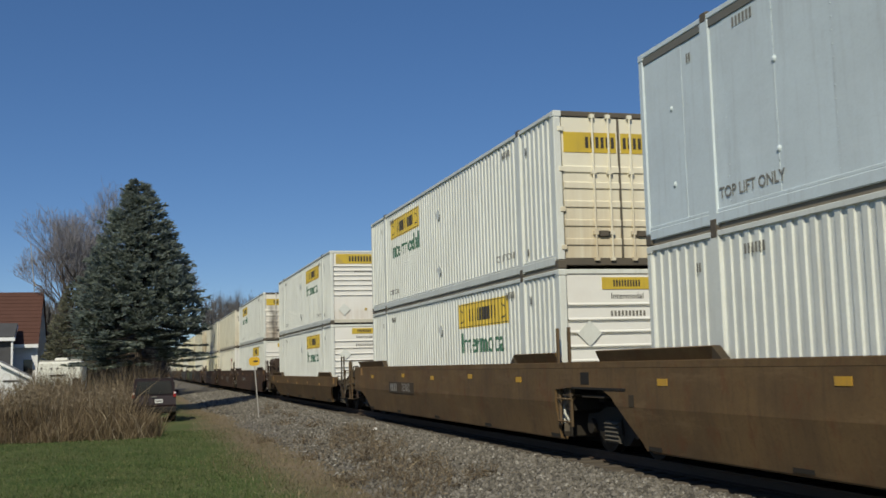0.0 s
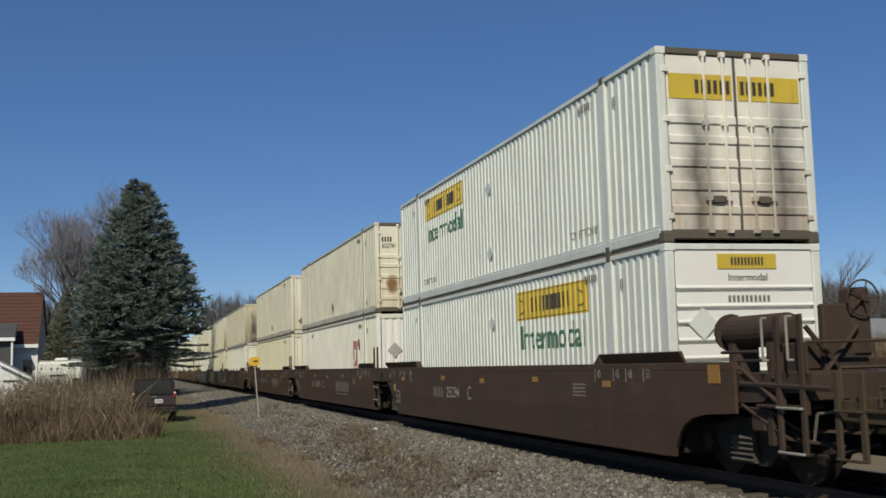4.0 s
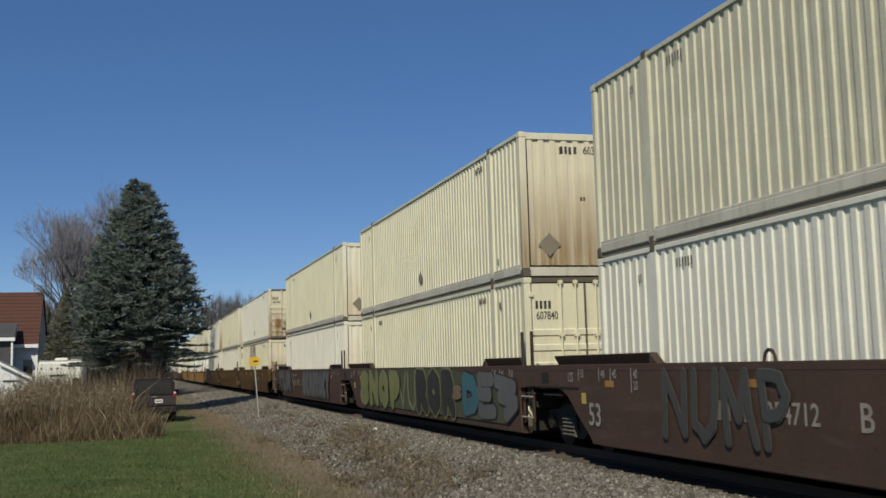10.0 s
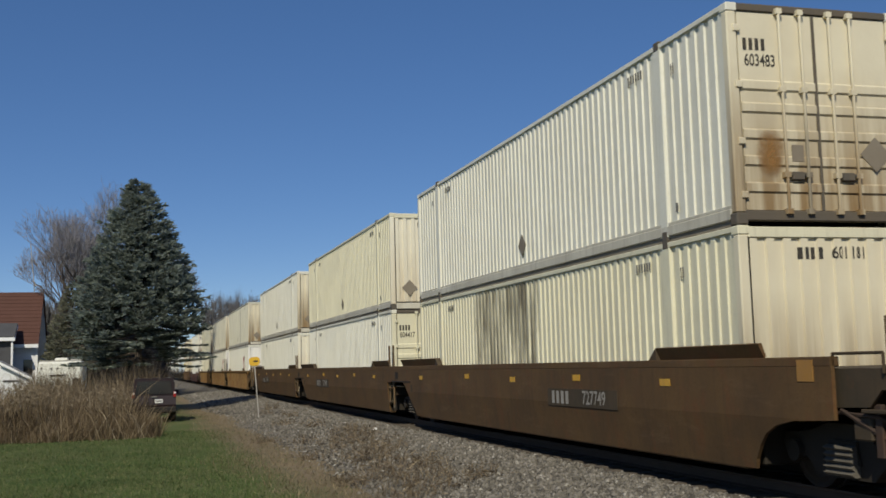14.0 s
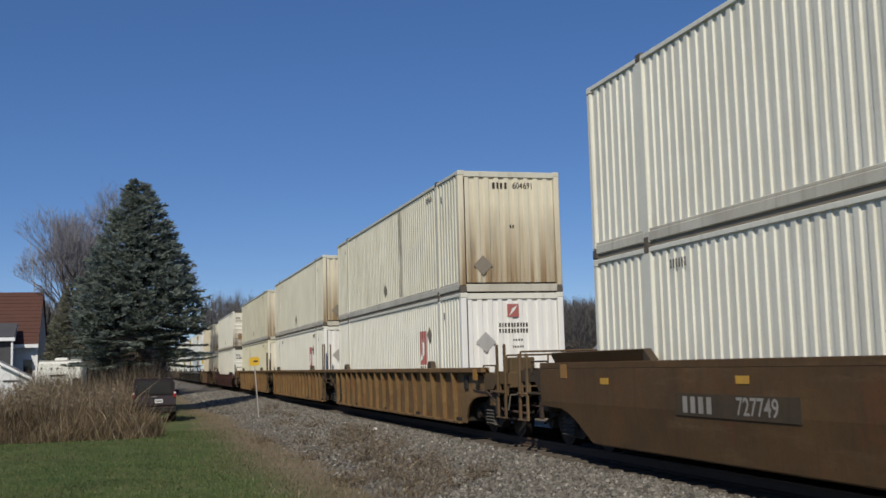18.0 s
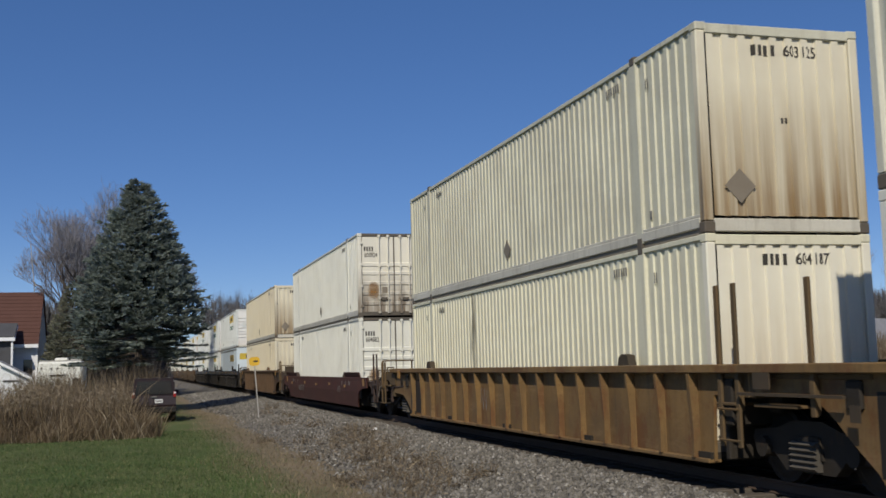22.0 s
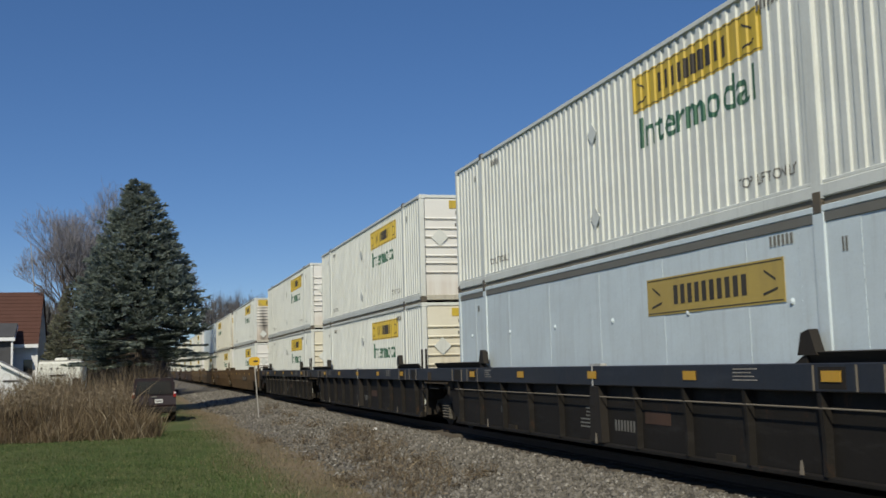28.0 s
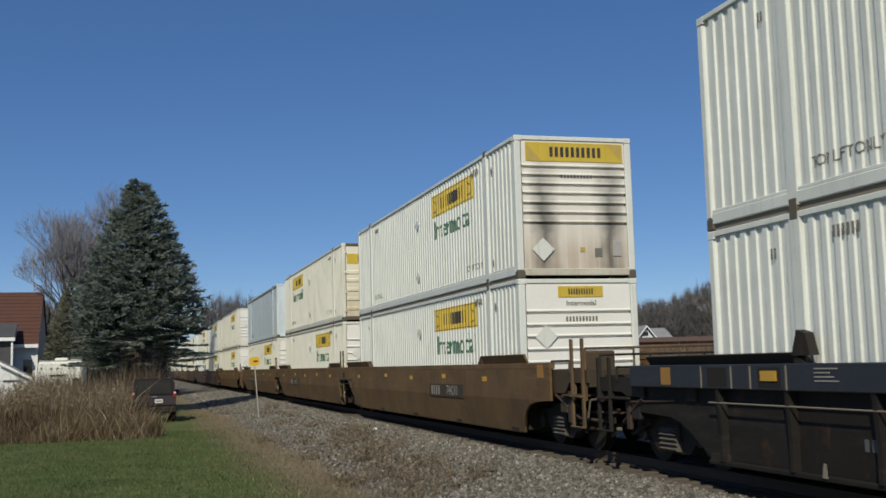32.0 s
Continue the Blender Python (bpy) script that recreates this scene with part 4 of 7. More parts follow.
rv = thing("travel_trailer", None, None, pose(-4.74, 74.0, -0.5), "cream travel trailer parked beside the house", "trailer")
part("body", Geo().box(-1.36, 1.36, 0.0, 6.2, 0.55, 2.92, 0.14), RV_WHITE, rv)
part("roof_unit", Geo().box(-0.45, 0.35, 1.8, 2.7, 2.90, 3.16, 0.06), RV_WHITE, rv, "roof air conditioner")
part("roof_rail", Geo().box(-1.30, 1.30, 0.1, 0.2, 2.92, 2.98).box(0.6, 1.2, 0.6, 1.4, 2.92, 3.06), GALV, rv)
part("window", Geo().box(-0.62, 0.36, -0.02, 0.02, 1.95, 2.06), BLACK_GLASS, rv)
for x in (-1.15, -0.55, -0.15, 0.55, 0.85):
    part("vent", Geo().box(x - 0.07, x + 0.07, -0.02, 0.02, 2.40, 2.50), SLATE, rv)
part("window", Geo().box(0.75, 1.25, -0.02, 0.02, 1.2, 1.8), BLACK_GLASS, rv)
part("bumper", Geo().box(-1.25, 1.25, -0.18, 0.02, 0.50, 0.62, 0.02), SLATE, rv)
part("stripe", Geo().box(-1.36, 1.36, -0.012, 0.004, 1.05, 1.13), SLATE, rv)
for s in (-1, 1):
    for y in (2.8, 3.7):
        part("wheel", Geo().rod((s * 1.05, y, 0.34), (s * 1.28, y, 0.34), 0.34, 18), RUBBER, rv)
    part("skirt", Geo().box(s * 1.30, s * 1.34, 0.3, 6.0, 0.32, 0.58), RV_WHITE, rv)
part("tongue", Geo().rod((0, 6.2, 0.55), (0, 7.2, 0.45), 0.05, 6).rod((0, 7.1, 0.0), (0, 7.1, 0.5), 0.04, 6), SLATE, rv)

suv = thing("suv", None, None, pose(0.69, 46.0, -0.47), "dark maroon SUV parked on the grass, rear towards viewer", "car")
part("body", Geo().prism([(0.10, 0.36), (4.45, 0.36), (4.60, 0.62), (4.50, 0.95), (3.30, 1.08), (0.06, 1.06), (0.0, 0.70)], 0, -0.86, 0.86), CAR_RED, suv)
part("cabin", Geo().prism([(-0.76, 1.78), (0.76, 1.78), (0.86, 1.05), (-0.86, 1.05)], 1, 0.12, 2.6).prism([(2.6, 1.78), (3.35, 1.06), (2.6, 1.06)], 0, -0.74, 0.74), CAR_RED, suv)
for x in (-0.62, 0.62):
    part("roof_rail", Geo().rod((x, 0.4, 1.80), (x, 2.4, 1.80), 0.025, 6), SLATE, suv)
part("rear_window", Geo().prism([(-0.66, 1.66), (0.66, 1.66), (0.74, 1.14), (-0.74, 1.14)], 1, 0.09, 0.118), BLACK_GLASS, suv)
for s in (-1, 1):
    part("side_window", Geo().box(s * 0.80, s * 0.83, 0.45, 2.4, 1.16, 1.62), BLACK_GLASS, suv)
    lamp = part("tail_lamp", Geo().box(s * 0.76, s * 0.872, -0.02, 0.16, 1.0, 1.22, 0.02), LAMP_RED, suv, "red tail lamp")
    part("reversing_lens", Geo().box(s * 0.78, s * 0.86, -0.032, -0.018, 1.15, 1.21, 0.005), TRIM, lamp, "white lens")
    for y in (0.95, 3.65):
        wh = part("wheel", Geo().rod((s * 0.66, y, 0.36), (s * 0.88, y, 0.36), 0.36, 22), RUBBER, suv)
        part("rim", Geo().rod((s * 0.87, y, 0.36), (s * 0.892, y, 0.36), 0.21, 16), GALV, wh)
    part("mirror", Geo().box(s * 0.88, s * 1.08, 3.0, 3.15, 1.08, 1.26, 0.03), CAR_RED, suv)
part("bumper", Geo().box(-0.88, 0.88, -0.14, 0.12, 0.38, 0.62, 0.04), RUBBER, suv, "dark grey bumper")
part("plate", Geo().box(0.02, 0.34, -0.012, 0.0, 0.78, 0.93), TRIM, suv, "white plate with a plain bar")
part("plate_bar", Geo().box(0.06, 0.30, -0.018, -0.012, 0.83, 0.88), SLATE, suv)
part("handle", Geo().box(-0.12, 0.12, -0.03, 0.01, 1.00, 1.05, 0.01), SLATE, suv)

sign = thing("track_sign", None, None, pose(4.74, 44.3, -0.45, 0, -4.2, 2), "orange-yellow trackside sign on a leaning grey post", "sign")
part("post", Geo().box(-0.022, 0.022, -0.022, 0.022, -0.2, 2.50, 0.005), GALV, sign)
face = part("plate", Geo().prism([(-0.12, 2.17), (0.12, 2.17), (0.215, 2.24), (0.215, 2.45), (0.12, 2.52), (-0.12, 2.52), (-0.215, 2.45), (-0.215, 2.24)], 1, -0.032, -0.024), SIGN_YELLOW, sign)
part("mark", Geo().box(-0.04, 0.13, -0.036, -0.033, 2.31, 2.38), INK, face, "dark bar")
thing("pale_stone", Geo().box(-0.07, 0.07, -0.05, 0.05, -0.02, 0.09, 0.03), TRIM, pose(6.55, 30.6, bed_height(6.55)), "single white stone lying on the ballast", "stone")


def folds(a, b, out, inn, pitch=PITCH):
    """(offset, run) points of a trapezoid corrugation between a and b."""
    n = max(1, round((b - a) / pitch))
    p = (b - a) / n
    line = []
    for i in range(n):
        s = a + i * p
        line += [(w, s + k * p) for w, k in zip((out, out, inn, inn), FOLD)]
    line.append((out, b))
    return line


def fold_at(y, a, b, out, inn, pitch=PITCH):
    n = max(1, round((b - a) / pitch))
    p = (b - a) / n
    u = ((y - a) / p) % 1.0
    if u <= FOLD[1]:
        return out
    if u <= FOLD[2]:
        return out + (inn - out) * (u - FOLD[1]) / (FOLD[2] - FOLD[1])
    if u <= FOLD[3]:
        return inn
    return inn + (out - inn) * (u - FOLD[3]) / (1 - FOLD[3])


POST_Y = (1.98, LEN - 1.98)
SPANS = ((0.14, 1.87), (2.09, LEN - 2.09), (LEN - 1.87, LEN - 0.14))
X_OUT, X_IN = -1.272, -1.272 + DEEP


def follow(geo, lift=0.005):
    """Lays flat side lettering (run y, height z) into the folds of the middle span."""
    a, b = SPANS[1]
    n = round((b - a) / PITCH)
    p = (b - a) / n
    bm = bmesh.new()
    vs = [bm.verts.new(v) for v in geo.v]
    for f in geo.f:
        try:
            bm.faces.new([vs[i] for i in f])
        except ValueError:
            pass
    lo, hi = min(v[1] for v in geo.v), max(v[1] for v in geo.v)
    for i in range(n + 1):
        for k in FOLD:
            y = a + (i + k) * p
            if lo < y < hi:
                bmesh.ops.bisect_plane(bm, geom=bm.verts[:] + bm.edges[:] + bm.faces[:], plane_co=(0, y, 0), plane_no=(0, 1, 0))
    out = Geo()
    bm.verts.index_update()
    out.v = [(fold_at(v.co.y, a, b, X_OUT, X_IN) - lift, v.co.y, v.co.z) for v in bm.verts]
    out.f = [tuple(v.index for v in f.verts) for f in bm.faces]
    bm.free()
    return out


def placed(geo, m):
    return Geo().add(geo, m)


def follow_end(geo, lift=0.005):
    """Lays flat end lettering (run x, height z) into the folds of a corrugated front end."""
    n = round(2.26 / 0.252)
    p = 2.26 / n
    bm = bmesh.new()
    vs = [bm.verts.new(v) for v in geo.v]
    for f in geo.f:
        try:
            bm.faces.new([vs[i] for i in f])
        except ValueError:
            pass
    for i in range(n + 1):
        for k in FOLD:
            x = -1.13 + (i + k) * p
            bmesh.ops.bisect_plane(bm, geom=bm.verts[:] + bm.edges[:] + bm.faces[:], plane_co=(x, 0, 0), plane_no=(1, 0, 0))
    out = Geo()
    bm.verts.index_update()
    out.v = [(v.co.x, fold_at(v.co.x, -1.13, 1.13, 0.018, 0.05, 0.252) - lift, v.co.z) for v in bm.verts]
    out.f = [tuple(v.index for v in f.verts) for f in bm.faces]
    bm.free()
    return out


def bars(width, height, count, seed):
    """A row of plain upright bars in x and y, in place of lettering."""
    g = Geo()
    step = width / count
    for i in range(count):
        x = -width / 2 + (i + 0.20) * step
        g.poly([(x, -height / 2, 0), (x + step * 0.60, -height / 2, 0), (x + step * 0.60, height / 2, 0), (x, height / 2, 0)])
    return g


def side_walls(i):
    a, b = SPANS[i]
    return Geo().sheet(folds(a, b, X_OUT, X_IN), 2, 0.22, 2.83)


def add_sides(box, tone):
    for m in (Matrix.Identity(4), HALFTURN):
        for i in range(3):
            part("side_wall", painted(("side_wall", i), lambda: side_walls(i), tone), None, box, m=m)


def flat_side(i):
    """One sheet of the smooth side."""
    x, w = X_OUT + (0.0 if i % 2 else 0.004), (LEN - 0.28) / 14
    return Geo().box(x, x + 0.01, 0.14 + i * w - 0.01, 0.14 + (i + 1) * w + 0.01, 0.20, 2.70)


def rivets():
    g = Geo()
    rnd = random.Random(5)
    for y in (0.9, 2.6, 5.1, 7.6, 10.1, 12.6, 15.2):
        for z in (0.75, 1.85):
            g.rod((X_OUT + 0.006, y, z), (X_OUT - 0.022, y, z), 0.055, 8, 0.02)
    for i in range(1, 14):
        y = 0.14 + i * (LEN - 0.28) / 14
        for k in range(16):
            z = 0.3 + k * 0.155
            g.box(X_OUT - 0.006, X_OUT, y - 0.02, y - 0.006, z, z + 0.012)
    return g


def end_wall():
    pts = [(x, y) for y, x in folds(-1.13, 1.13, 0.018, 0.05, 0.252)]
    return Geo().sheet(pts, 2, 0.20, 2.74)


def end_ribs(zs):
    """Flat end sheet with pressed horizontal grooves, one profile from sill to beam."""
    line = [(0.026, 0.16)]
    for z in zs:
        line += [(0.026, z - 0.040), (0.085, z - 0.036), (0.085, z + 0.012), (0.010, z + 0.016), (0.010, z + 0.034), (0.026, z + 0.060)]
    line.append((0.026, 2.80))
    return Geo().sheet(line, 0, -1.14, 1.14)


def diamond(r=0.27):
    return Geo().poly([(0, -r, 0), (r, 0, 0), (0, r, 0), (-r, 0, 0)])


def slab(geo, d):
    """Gives flat lettering in x and y a thickness."""
    g = Geo()
    for f in geo.f:
        p = [geo.v[i] for i in f]
        n = len(g.v)
        k = len(p)
        g.v += [(x, y, z) for x, y, z in p] + [(x, y, z + d) for x, y, z in p]
        g.f += [tuple(n + k + i for i in range(k)), tuple(n + i for i in reversed(range(k)))]
        g.f += [(n + i, n + (i + 1) % k, n + k + (i + 1) % k, n + k + i) for i in range(k)]
    return g


HALFTURN = Matrix.Translation((0, LEN, 0)) @ Matrix.Rotation(math.pi, 4, "Z")


def door_leaf(s):
    """One door: a panel with pressed horizontal ribs; s is -1 or 1 across the end."""
    a, b = (0.02, 1.13) if s > 0 else (-1.13, -0.02)
    line = [(0.028, 0.16)]
    for z in (0.45, 0.80, 1.15, 1.50, 1.80):
        line += [(0.028, z - 0.075), (0.000, z - 0.050), (0.000, z + 0.050), (0.028, z + 0.075)]
    line += [(0.028, 2.78), (0.07, 2.78), (0.07, 0.16)]
    return Geo().prism(line, 0, a, b)


def lock_rod(x):
    g = Geo().rod((x, -0.030, 0.12), (x, -0.030, 2.84), 0.021, 8)
    for z in (0.14, 0.62, 1.75, 2.80):
        g.box(x - 0.045, x + 0.045, -0.05, 0.03, z - 0.035, z + 0.035)
    return g


def lock_handle(x, s):
    return Geo().box(x, x + s * 0.34, -0.045, -0.015, 0.60, 0.645, 0.008).box(x + s * 0.15, x + s * 0.25, -0.05, 0.03, 0.55, 0.66, 0.01)


def hinge(s, z):
    x = s * 1.165
    return Geo().box(x - 0.05, x + 0.05, -0.022, 0.02, z - 0.045, z + 0.045, 0.008)


def add_doors(box, tone, m=None, numbered="", yellow=False, seed=0, full=True):
    """Doors on the end at y = 0 of the box, or at the pose m."""
    m = m or Matrix.Identity(4)
    for s in (-1, 1):
        leaf = part("door", painted(("door", s), lambda: door_leaf(s), tone), None, box, m=m)
        for x in (0.22, 0.54):
            part("lock_rod", painted(("lock_rod", x * s), lambda: lock_rod(x * s), tone), None, leaf)
            if full:
                part("lock_handle", painted(("lock_handle", x * s), lambda: lock_handle(x * s, -s if x > 0.5 else s), CAST), None, leaf)
        for z in (0.35, 1.05, 1.80, 2.55) if full else ():
            part("hinge", painted(("hinge", s, z), lambda: hinge(s, z), tone), None, leaf)
        if s < 0 and numbered:
            t = placed(letters(numbered, 0.16, 0.0, 0.68), Matrix.Translation((-0.82, 0.023, 2.13)) @ END)
            part("lettering", t, INK, leaf, "black stencilled digits")
            part("lettering", painted("code bars", lambda: placed(bars(0.36, 0.16, 4, 3), Matrix.Translation((-0.90, 0.023, 2.35)) @ END), INK), None, leaf, "black bars")
        if yellow:
            part("sign_panel", painted(("door panel", s), lambda: Geo().box(*((0.05, 1.10) if s > 0 else (-1.10, -0.05)), 0.018, 0.030, 2.12, 2.50), YELLOW), None, leaf, "yellow painted panel")
            part("lettering", painted(("door bars", s), lambda: placed(bars(0.62, 0.21, 6, 8), Matrix.Translation((s * 0.38, 0.013, 2.31)) @ END), INK), None, leaf, "dark bars")
        elif numbered:
            if s < 0:
                part("rust_patch", painted("rust patch", lambda: Geo().box(-1.00, -0.50, -0.004, -0.001, 0.55, 1.25), BLOOM), None, leaf, "orange rust patch")
                part("placard", painted("door placard", lambda: Geo().box(-0.44, -0.26, -0.006, 0.0, 0.80, 1.02), PLACARD), None, leaf, "dark grey square placard")
            else:
                part("placard", painted("door diamond", lambda: placed(slab(diamond(0.24), 0.004), Matrix.Translation((0.84, -0.006, 0.92)) @ END), PLACARD), None, leaf, "dark grey diamond placard")
    part("door_header", painted("door_header", lambda: Geo().box(-1.17, 1.17, 0.0, 0.12, 2.79, 2.89, 0.01), CAST), None, box, m=m)
    part("door_sill", painted("door_sill", lambda: Geo().box(-1.17, 1.17, 0.0, 0.12, 0.02, 0.15, 0.01), CAST), None, box, m=m)
    part("door_gasket", painted("door_gasket", lambda: Geo().box(-0.02, 0.02, 0.01, 0.04, 0.16, 2.78), CAST), None, box, m=m)


def add_frame(box, tone, frame_tone, face=None, full=True):
    """Posts, rails, castings, floor and roof that all containers share."""
    near, far = Matrix.Identity(4), HALFTURN
    for m in (near, far):
        part("top_rail", painted("top_rail", lambda: Geo().box(-HALF, -1.20, 0.14, LEN - 0.14, 2.815, 2.892, 0.01), tone), None, box, m=m)
        part("bottom_rail", painted("bottom_rail", lambda: Geo().box(-HALF, -1.19, 0.14, LEN - 0.14, 0.04, 0.19, 0.012).box(-1.284, -1.26, 0.14, LEN - 0.14, 0.19, 0.235, 0.006), frame_tone), None, box, m=m)
        part("rail_lip", painted("rail_lip", lambda: Geo().box(-HALF + 0.035, -1.19, 0.14, LEN - 0.14, -0.038, 0.045), PLACARD), None, box, m=m)
        for y, e in ((0.0, 0), (LEN - 0.14, 1)):
            part("corner_post", painted(("corner_post", e), lambda: Geo().box(-HALF, -1.15, y, y + 0.14, 0.12, 2.78, 0.018), face if face and (e == 1) == (m == far) else tone), None, box, m=m)
            for z in (0.0, TALL - 0.12) if full else ():
                yy = y if e == 0 else y - 0.03
                part("corner_casting", painted(("corner_casting", e, z), lambda: Geo().box(-HALF - 0.003, -1.13, yy - 0.003 * (1 - e), yy + 0.17 + 0.003 * e, z - (0.036 if z == 0 else 0), z + 0.12, 0.014), CAST if z == 0 else tone), None, box, m=m)
        for y in POST_Y:
            part("lifting_post", painted(("lifting_post", y), lambda: Geo().box(-HALF, -1.20, y - 0.11, y + 0.11, 0.02, 2.885, 0.012), tone), None, box, m=m)
            for z, h in ((-0.038, 0.155), (TALL - 0.10, 0.14)) if full else ():
                part("lifting_casting", painted(("lifting_casting", y, z), lambda: Geo().box(-HALF - 0.006, -1.14, y - 0.085, y + 0.085, z, z + h, 0.014), CAST), None, box, m=m)
    part("roof", painted("roof", lambda: Geo().sheet([(y, z) for z, y in folds(0.14, LEN - 0.14, 2.862, 2.845, 0.30)], 0, -1.2, 1.2), ROOF_GREY), None, box)
    def under():
        g = Geo().box(-1.19, 1.19, 0.12, LEN - 0.12, 0.15, 0.18)
        for i in range(26):
            y = 0.5 + i * 0.60
            g.box(-1.19, 1.19, y, y + 0.05, 0.04, 0.15)
        return g
    part("floor_frame", painted("floor_frame", under, GRIME), None, box)


def small_marks(box, seed, tone=FADED):
    """Little black stencil marks on the side beside the lifting posts."""
    rnd = random.Random(seed)
    for i, (y, z, w, h, n) in enumerate(((1.55, 2.42, 0.12, 0.16, 2), (2.75, 2.60, 0.52, 0.13, 6), (LEN - 1.5, 2.45, 0.14, 0.13, 2), (LEN - 2.9, 2.58, 0.5, 0.13, 6), (1.6, 0.42, 0.12, 0.13, 1))):
        if rnd.random() < 0.8:
            part("stencil", painted(("stencil", i), lambda: placed(bars(w, h, n, i), Matrix.Translation((X_OUT - 0.006, y, z)) @ SIDE), tone), None, box, "small black stencil bars")["kind"] = "stuff"


def parcel_box(u, level, tone, end_tone, number, doors=False, arrow=False, marks=True):
    """Cream corrugated container with a corrugated front end; doors=True turns its doors to the front."""
    words = ("white corrugated container with red square, diamonds" if arrow else "cream corrugated container, rusty doors forward" if doors else "cream corrugated container, stained front end")
    words += ", on another container" if level else ", in a well car"
    box = thing("freight_container", None, None, pose(XC, 0, Z_UP if level else Z_LOW), words, "container", "containers on the train")
    RIGID.append((box, XC, u, Z_UP if level else Z_LOW))
    add_frame(box, tone, RAIL_GREY, end_tone)
    add_sides(box, tone)
    ahead, behind = Matrix.Identity(4), HALFTURN
    if doors:
        add_doors(box, end_tone, ahead, number)
        part("front_wall", painted("front_wall", end_wall, tone), None, box, m=behind)
        part("end_beam", painted("end_beam", lambda: Geo().box(-1.15, 1.15, 0.0, 0.09, 2.74, 2.88, 0.01), tone), None, box, m=behind)
    else:
        part("front_wall", painted("front_wall", end_wall, end_tone), None, box, m=ahead)
        part("end_beam", painted("end_beam", lambda: Geo().box(-1.15, 1.15, 0.0, 0.09, 2.74, 2.88, 0.01), tone), None, box, m=ahead)
        part("end_sill", painted("end_sill", lambda: Geo().box(-1.15, 1.15, 0.0, 0.09, -0.02, 0.16, 0.01), RAIL_GREY if level else end_tone), None, box, m=ahead)
        add_doors(box, tone, behind, full=False)
        if arrow:
            part("red_square", painted("red square end", lambda: Geo().box(-0.15, 0.14, 0.002, 0.016, 2.31, 2.62), RED), None, box, "faded red square sign")
            part("white_mark", painted("mark end", lambda: Geo().poly([(-0.11, 0.0, 2.34), (0.02, 0.0, 2.45), (0.10, 0.0, 2.58), (-0.02, 0.0, 2.52)]), WHITE), None, box)
            part("lettering", painted("arrow bars", lambda: follow_end(placed(bars(0.76, 0.10, 10, 4), Matrix.Translation((0.0, 0.012, 2.12)) @ END).add(bars(0.76, 0.10, 10, 7), Matrix.Translation((0.0, 0.012, 1.98)) @ END).add(bars(0.26, 0.05, 4, 9), Matrix.Translation((0.1, 0.012, 1.76)) @ END).add(bars(0.3, 0.05, 5, 9), Matrix.Translation((0.1, 0.012, 1.60)) @ END)), INK), None, box, "black bars")
            part("placard", painted("end diamond b", lambda: placed(slab(diamond(0.25), 0.006), Matrix.Translation((-0.71, 0.012, 1.72)) @ END), GALV), None, box, "grey metal diamond placard holder")
        else:
            part("lettering", follow_end(placed(letters(number, 0.16, 0.0, 0.78), Matrix.Translation((0.36, 0.012, 2.54)) @ END)), INK, box, "black stencilled digits")
            part("lettering", painted("end code bars", lambda: follow_end(placed(bars(0.40, 0.155, 4, 3), Matrix.Translation((-0.24, 0.012, 2.54)) @ END)), INK), None, box, "black bars")
            if level:
                part("placard", painted("end diamond", lambda: placed(slab(diamond(0.24), 0.006), Matrix.Translation((-0.72, 0.012, 0.61)) @ END), PLACARD), None, box, "dull grey metal diamond placard holder")
                part("stencil", painted("end stencil", lambda: follow_end(placed(bars(0.13, 0.08, 2, 3), Matrix.Translation((0.05, 0.012, 1.55)) @ END)), INK), None, box)
    if arrow:
        part("red_square", painted("red square side", lambda: follow(Geo().poly([(0, 4.14, 1.23), (0, 3.45, 1.23), (0, 3.45, 2.12), (0, 4.14, 2.12)])), RED), None, box, "faded red square sign")
        part("white_mark", painted("mark side", lambda: follow(Geo().poly([(0, 4.02, 1.32), (0, 3.72, 1.40), (0, 3.52, 1.95), (0, 3.72, 1.80), (0, 3.86, 2.02), (0, 3.86, 1.6)]), 0.010), WHITE), None, box)
        part("lettering", painted("arrow side bars", lambda: follow(placed(bars(0.66, 0.09, 9, 4), Matrix.Translation((0, 3.8, 1.15)) @ SIDE)), INK), None, box, "black bars")
    if level or arrow:
        y, z = (3.0, 2.0) if arrow else (LEN - 8.12 if doors else 8.12, 0.60)
        part("placard", painted(("side diamond", y), lambda: placed(slab(diamond(0.22), 0.008), Matrix.Translation((X_OUT - 0.004, y, z)) @ SIDE), PLACARD), None, box, "dull grey diamond placard holder")
    if marks:
        small_marks(box, u * 3 + level)
    return box


def logo_panel(a, b, z0, z1):
    return follow(Geo().poly([(0, b, z0), (0, a, z0), (0, a, z1), (0, b, z1)]), 0.004)


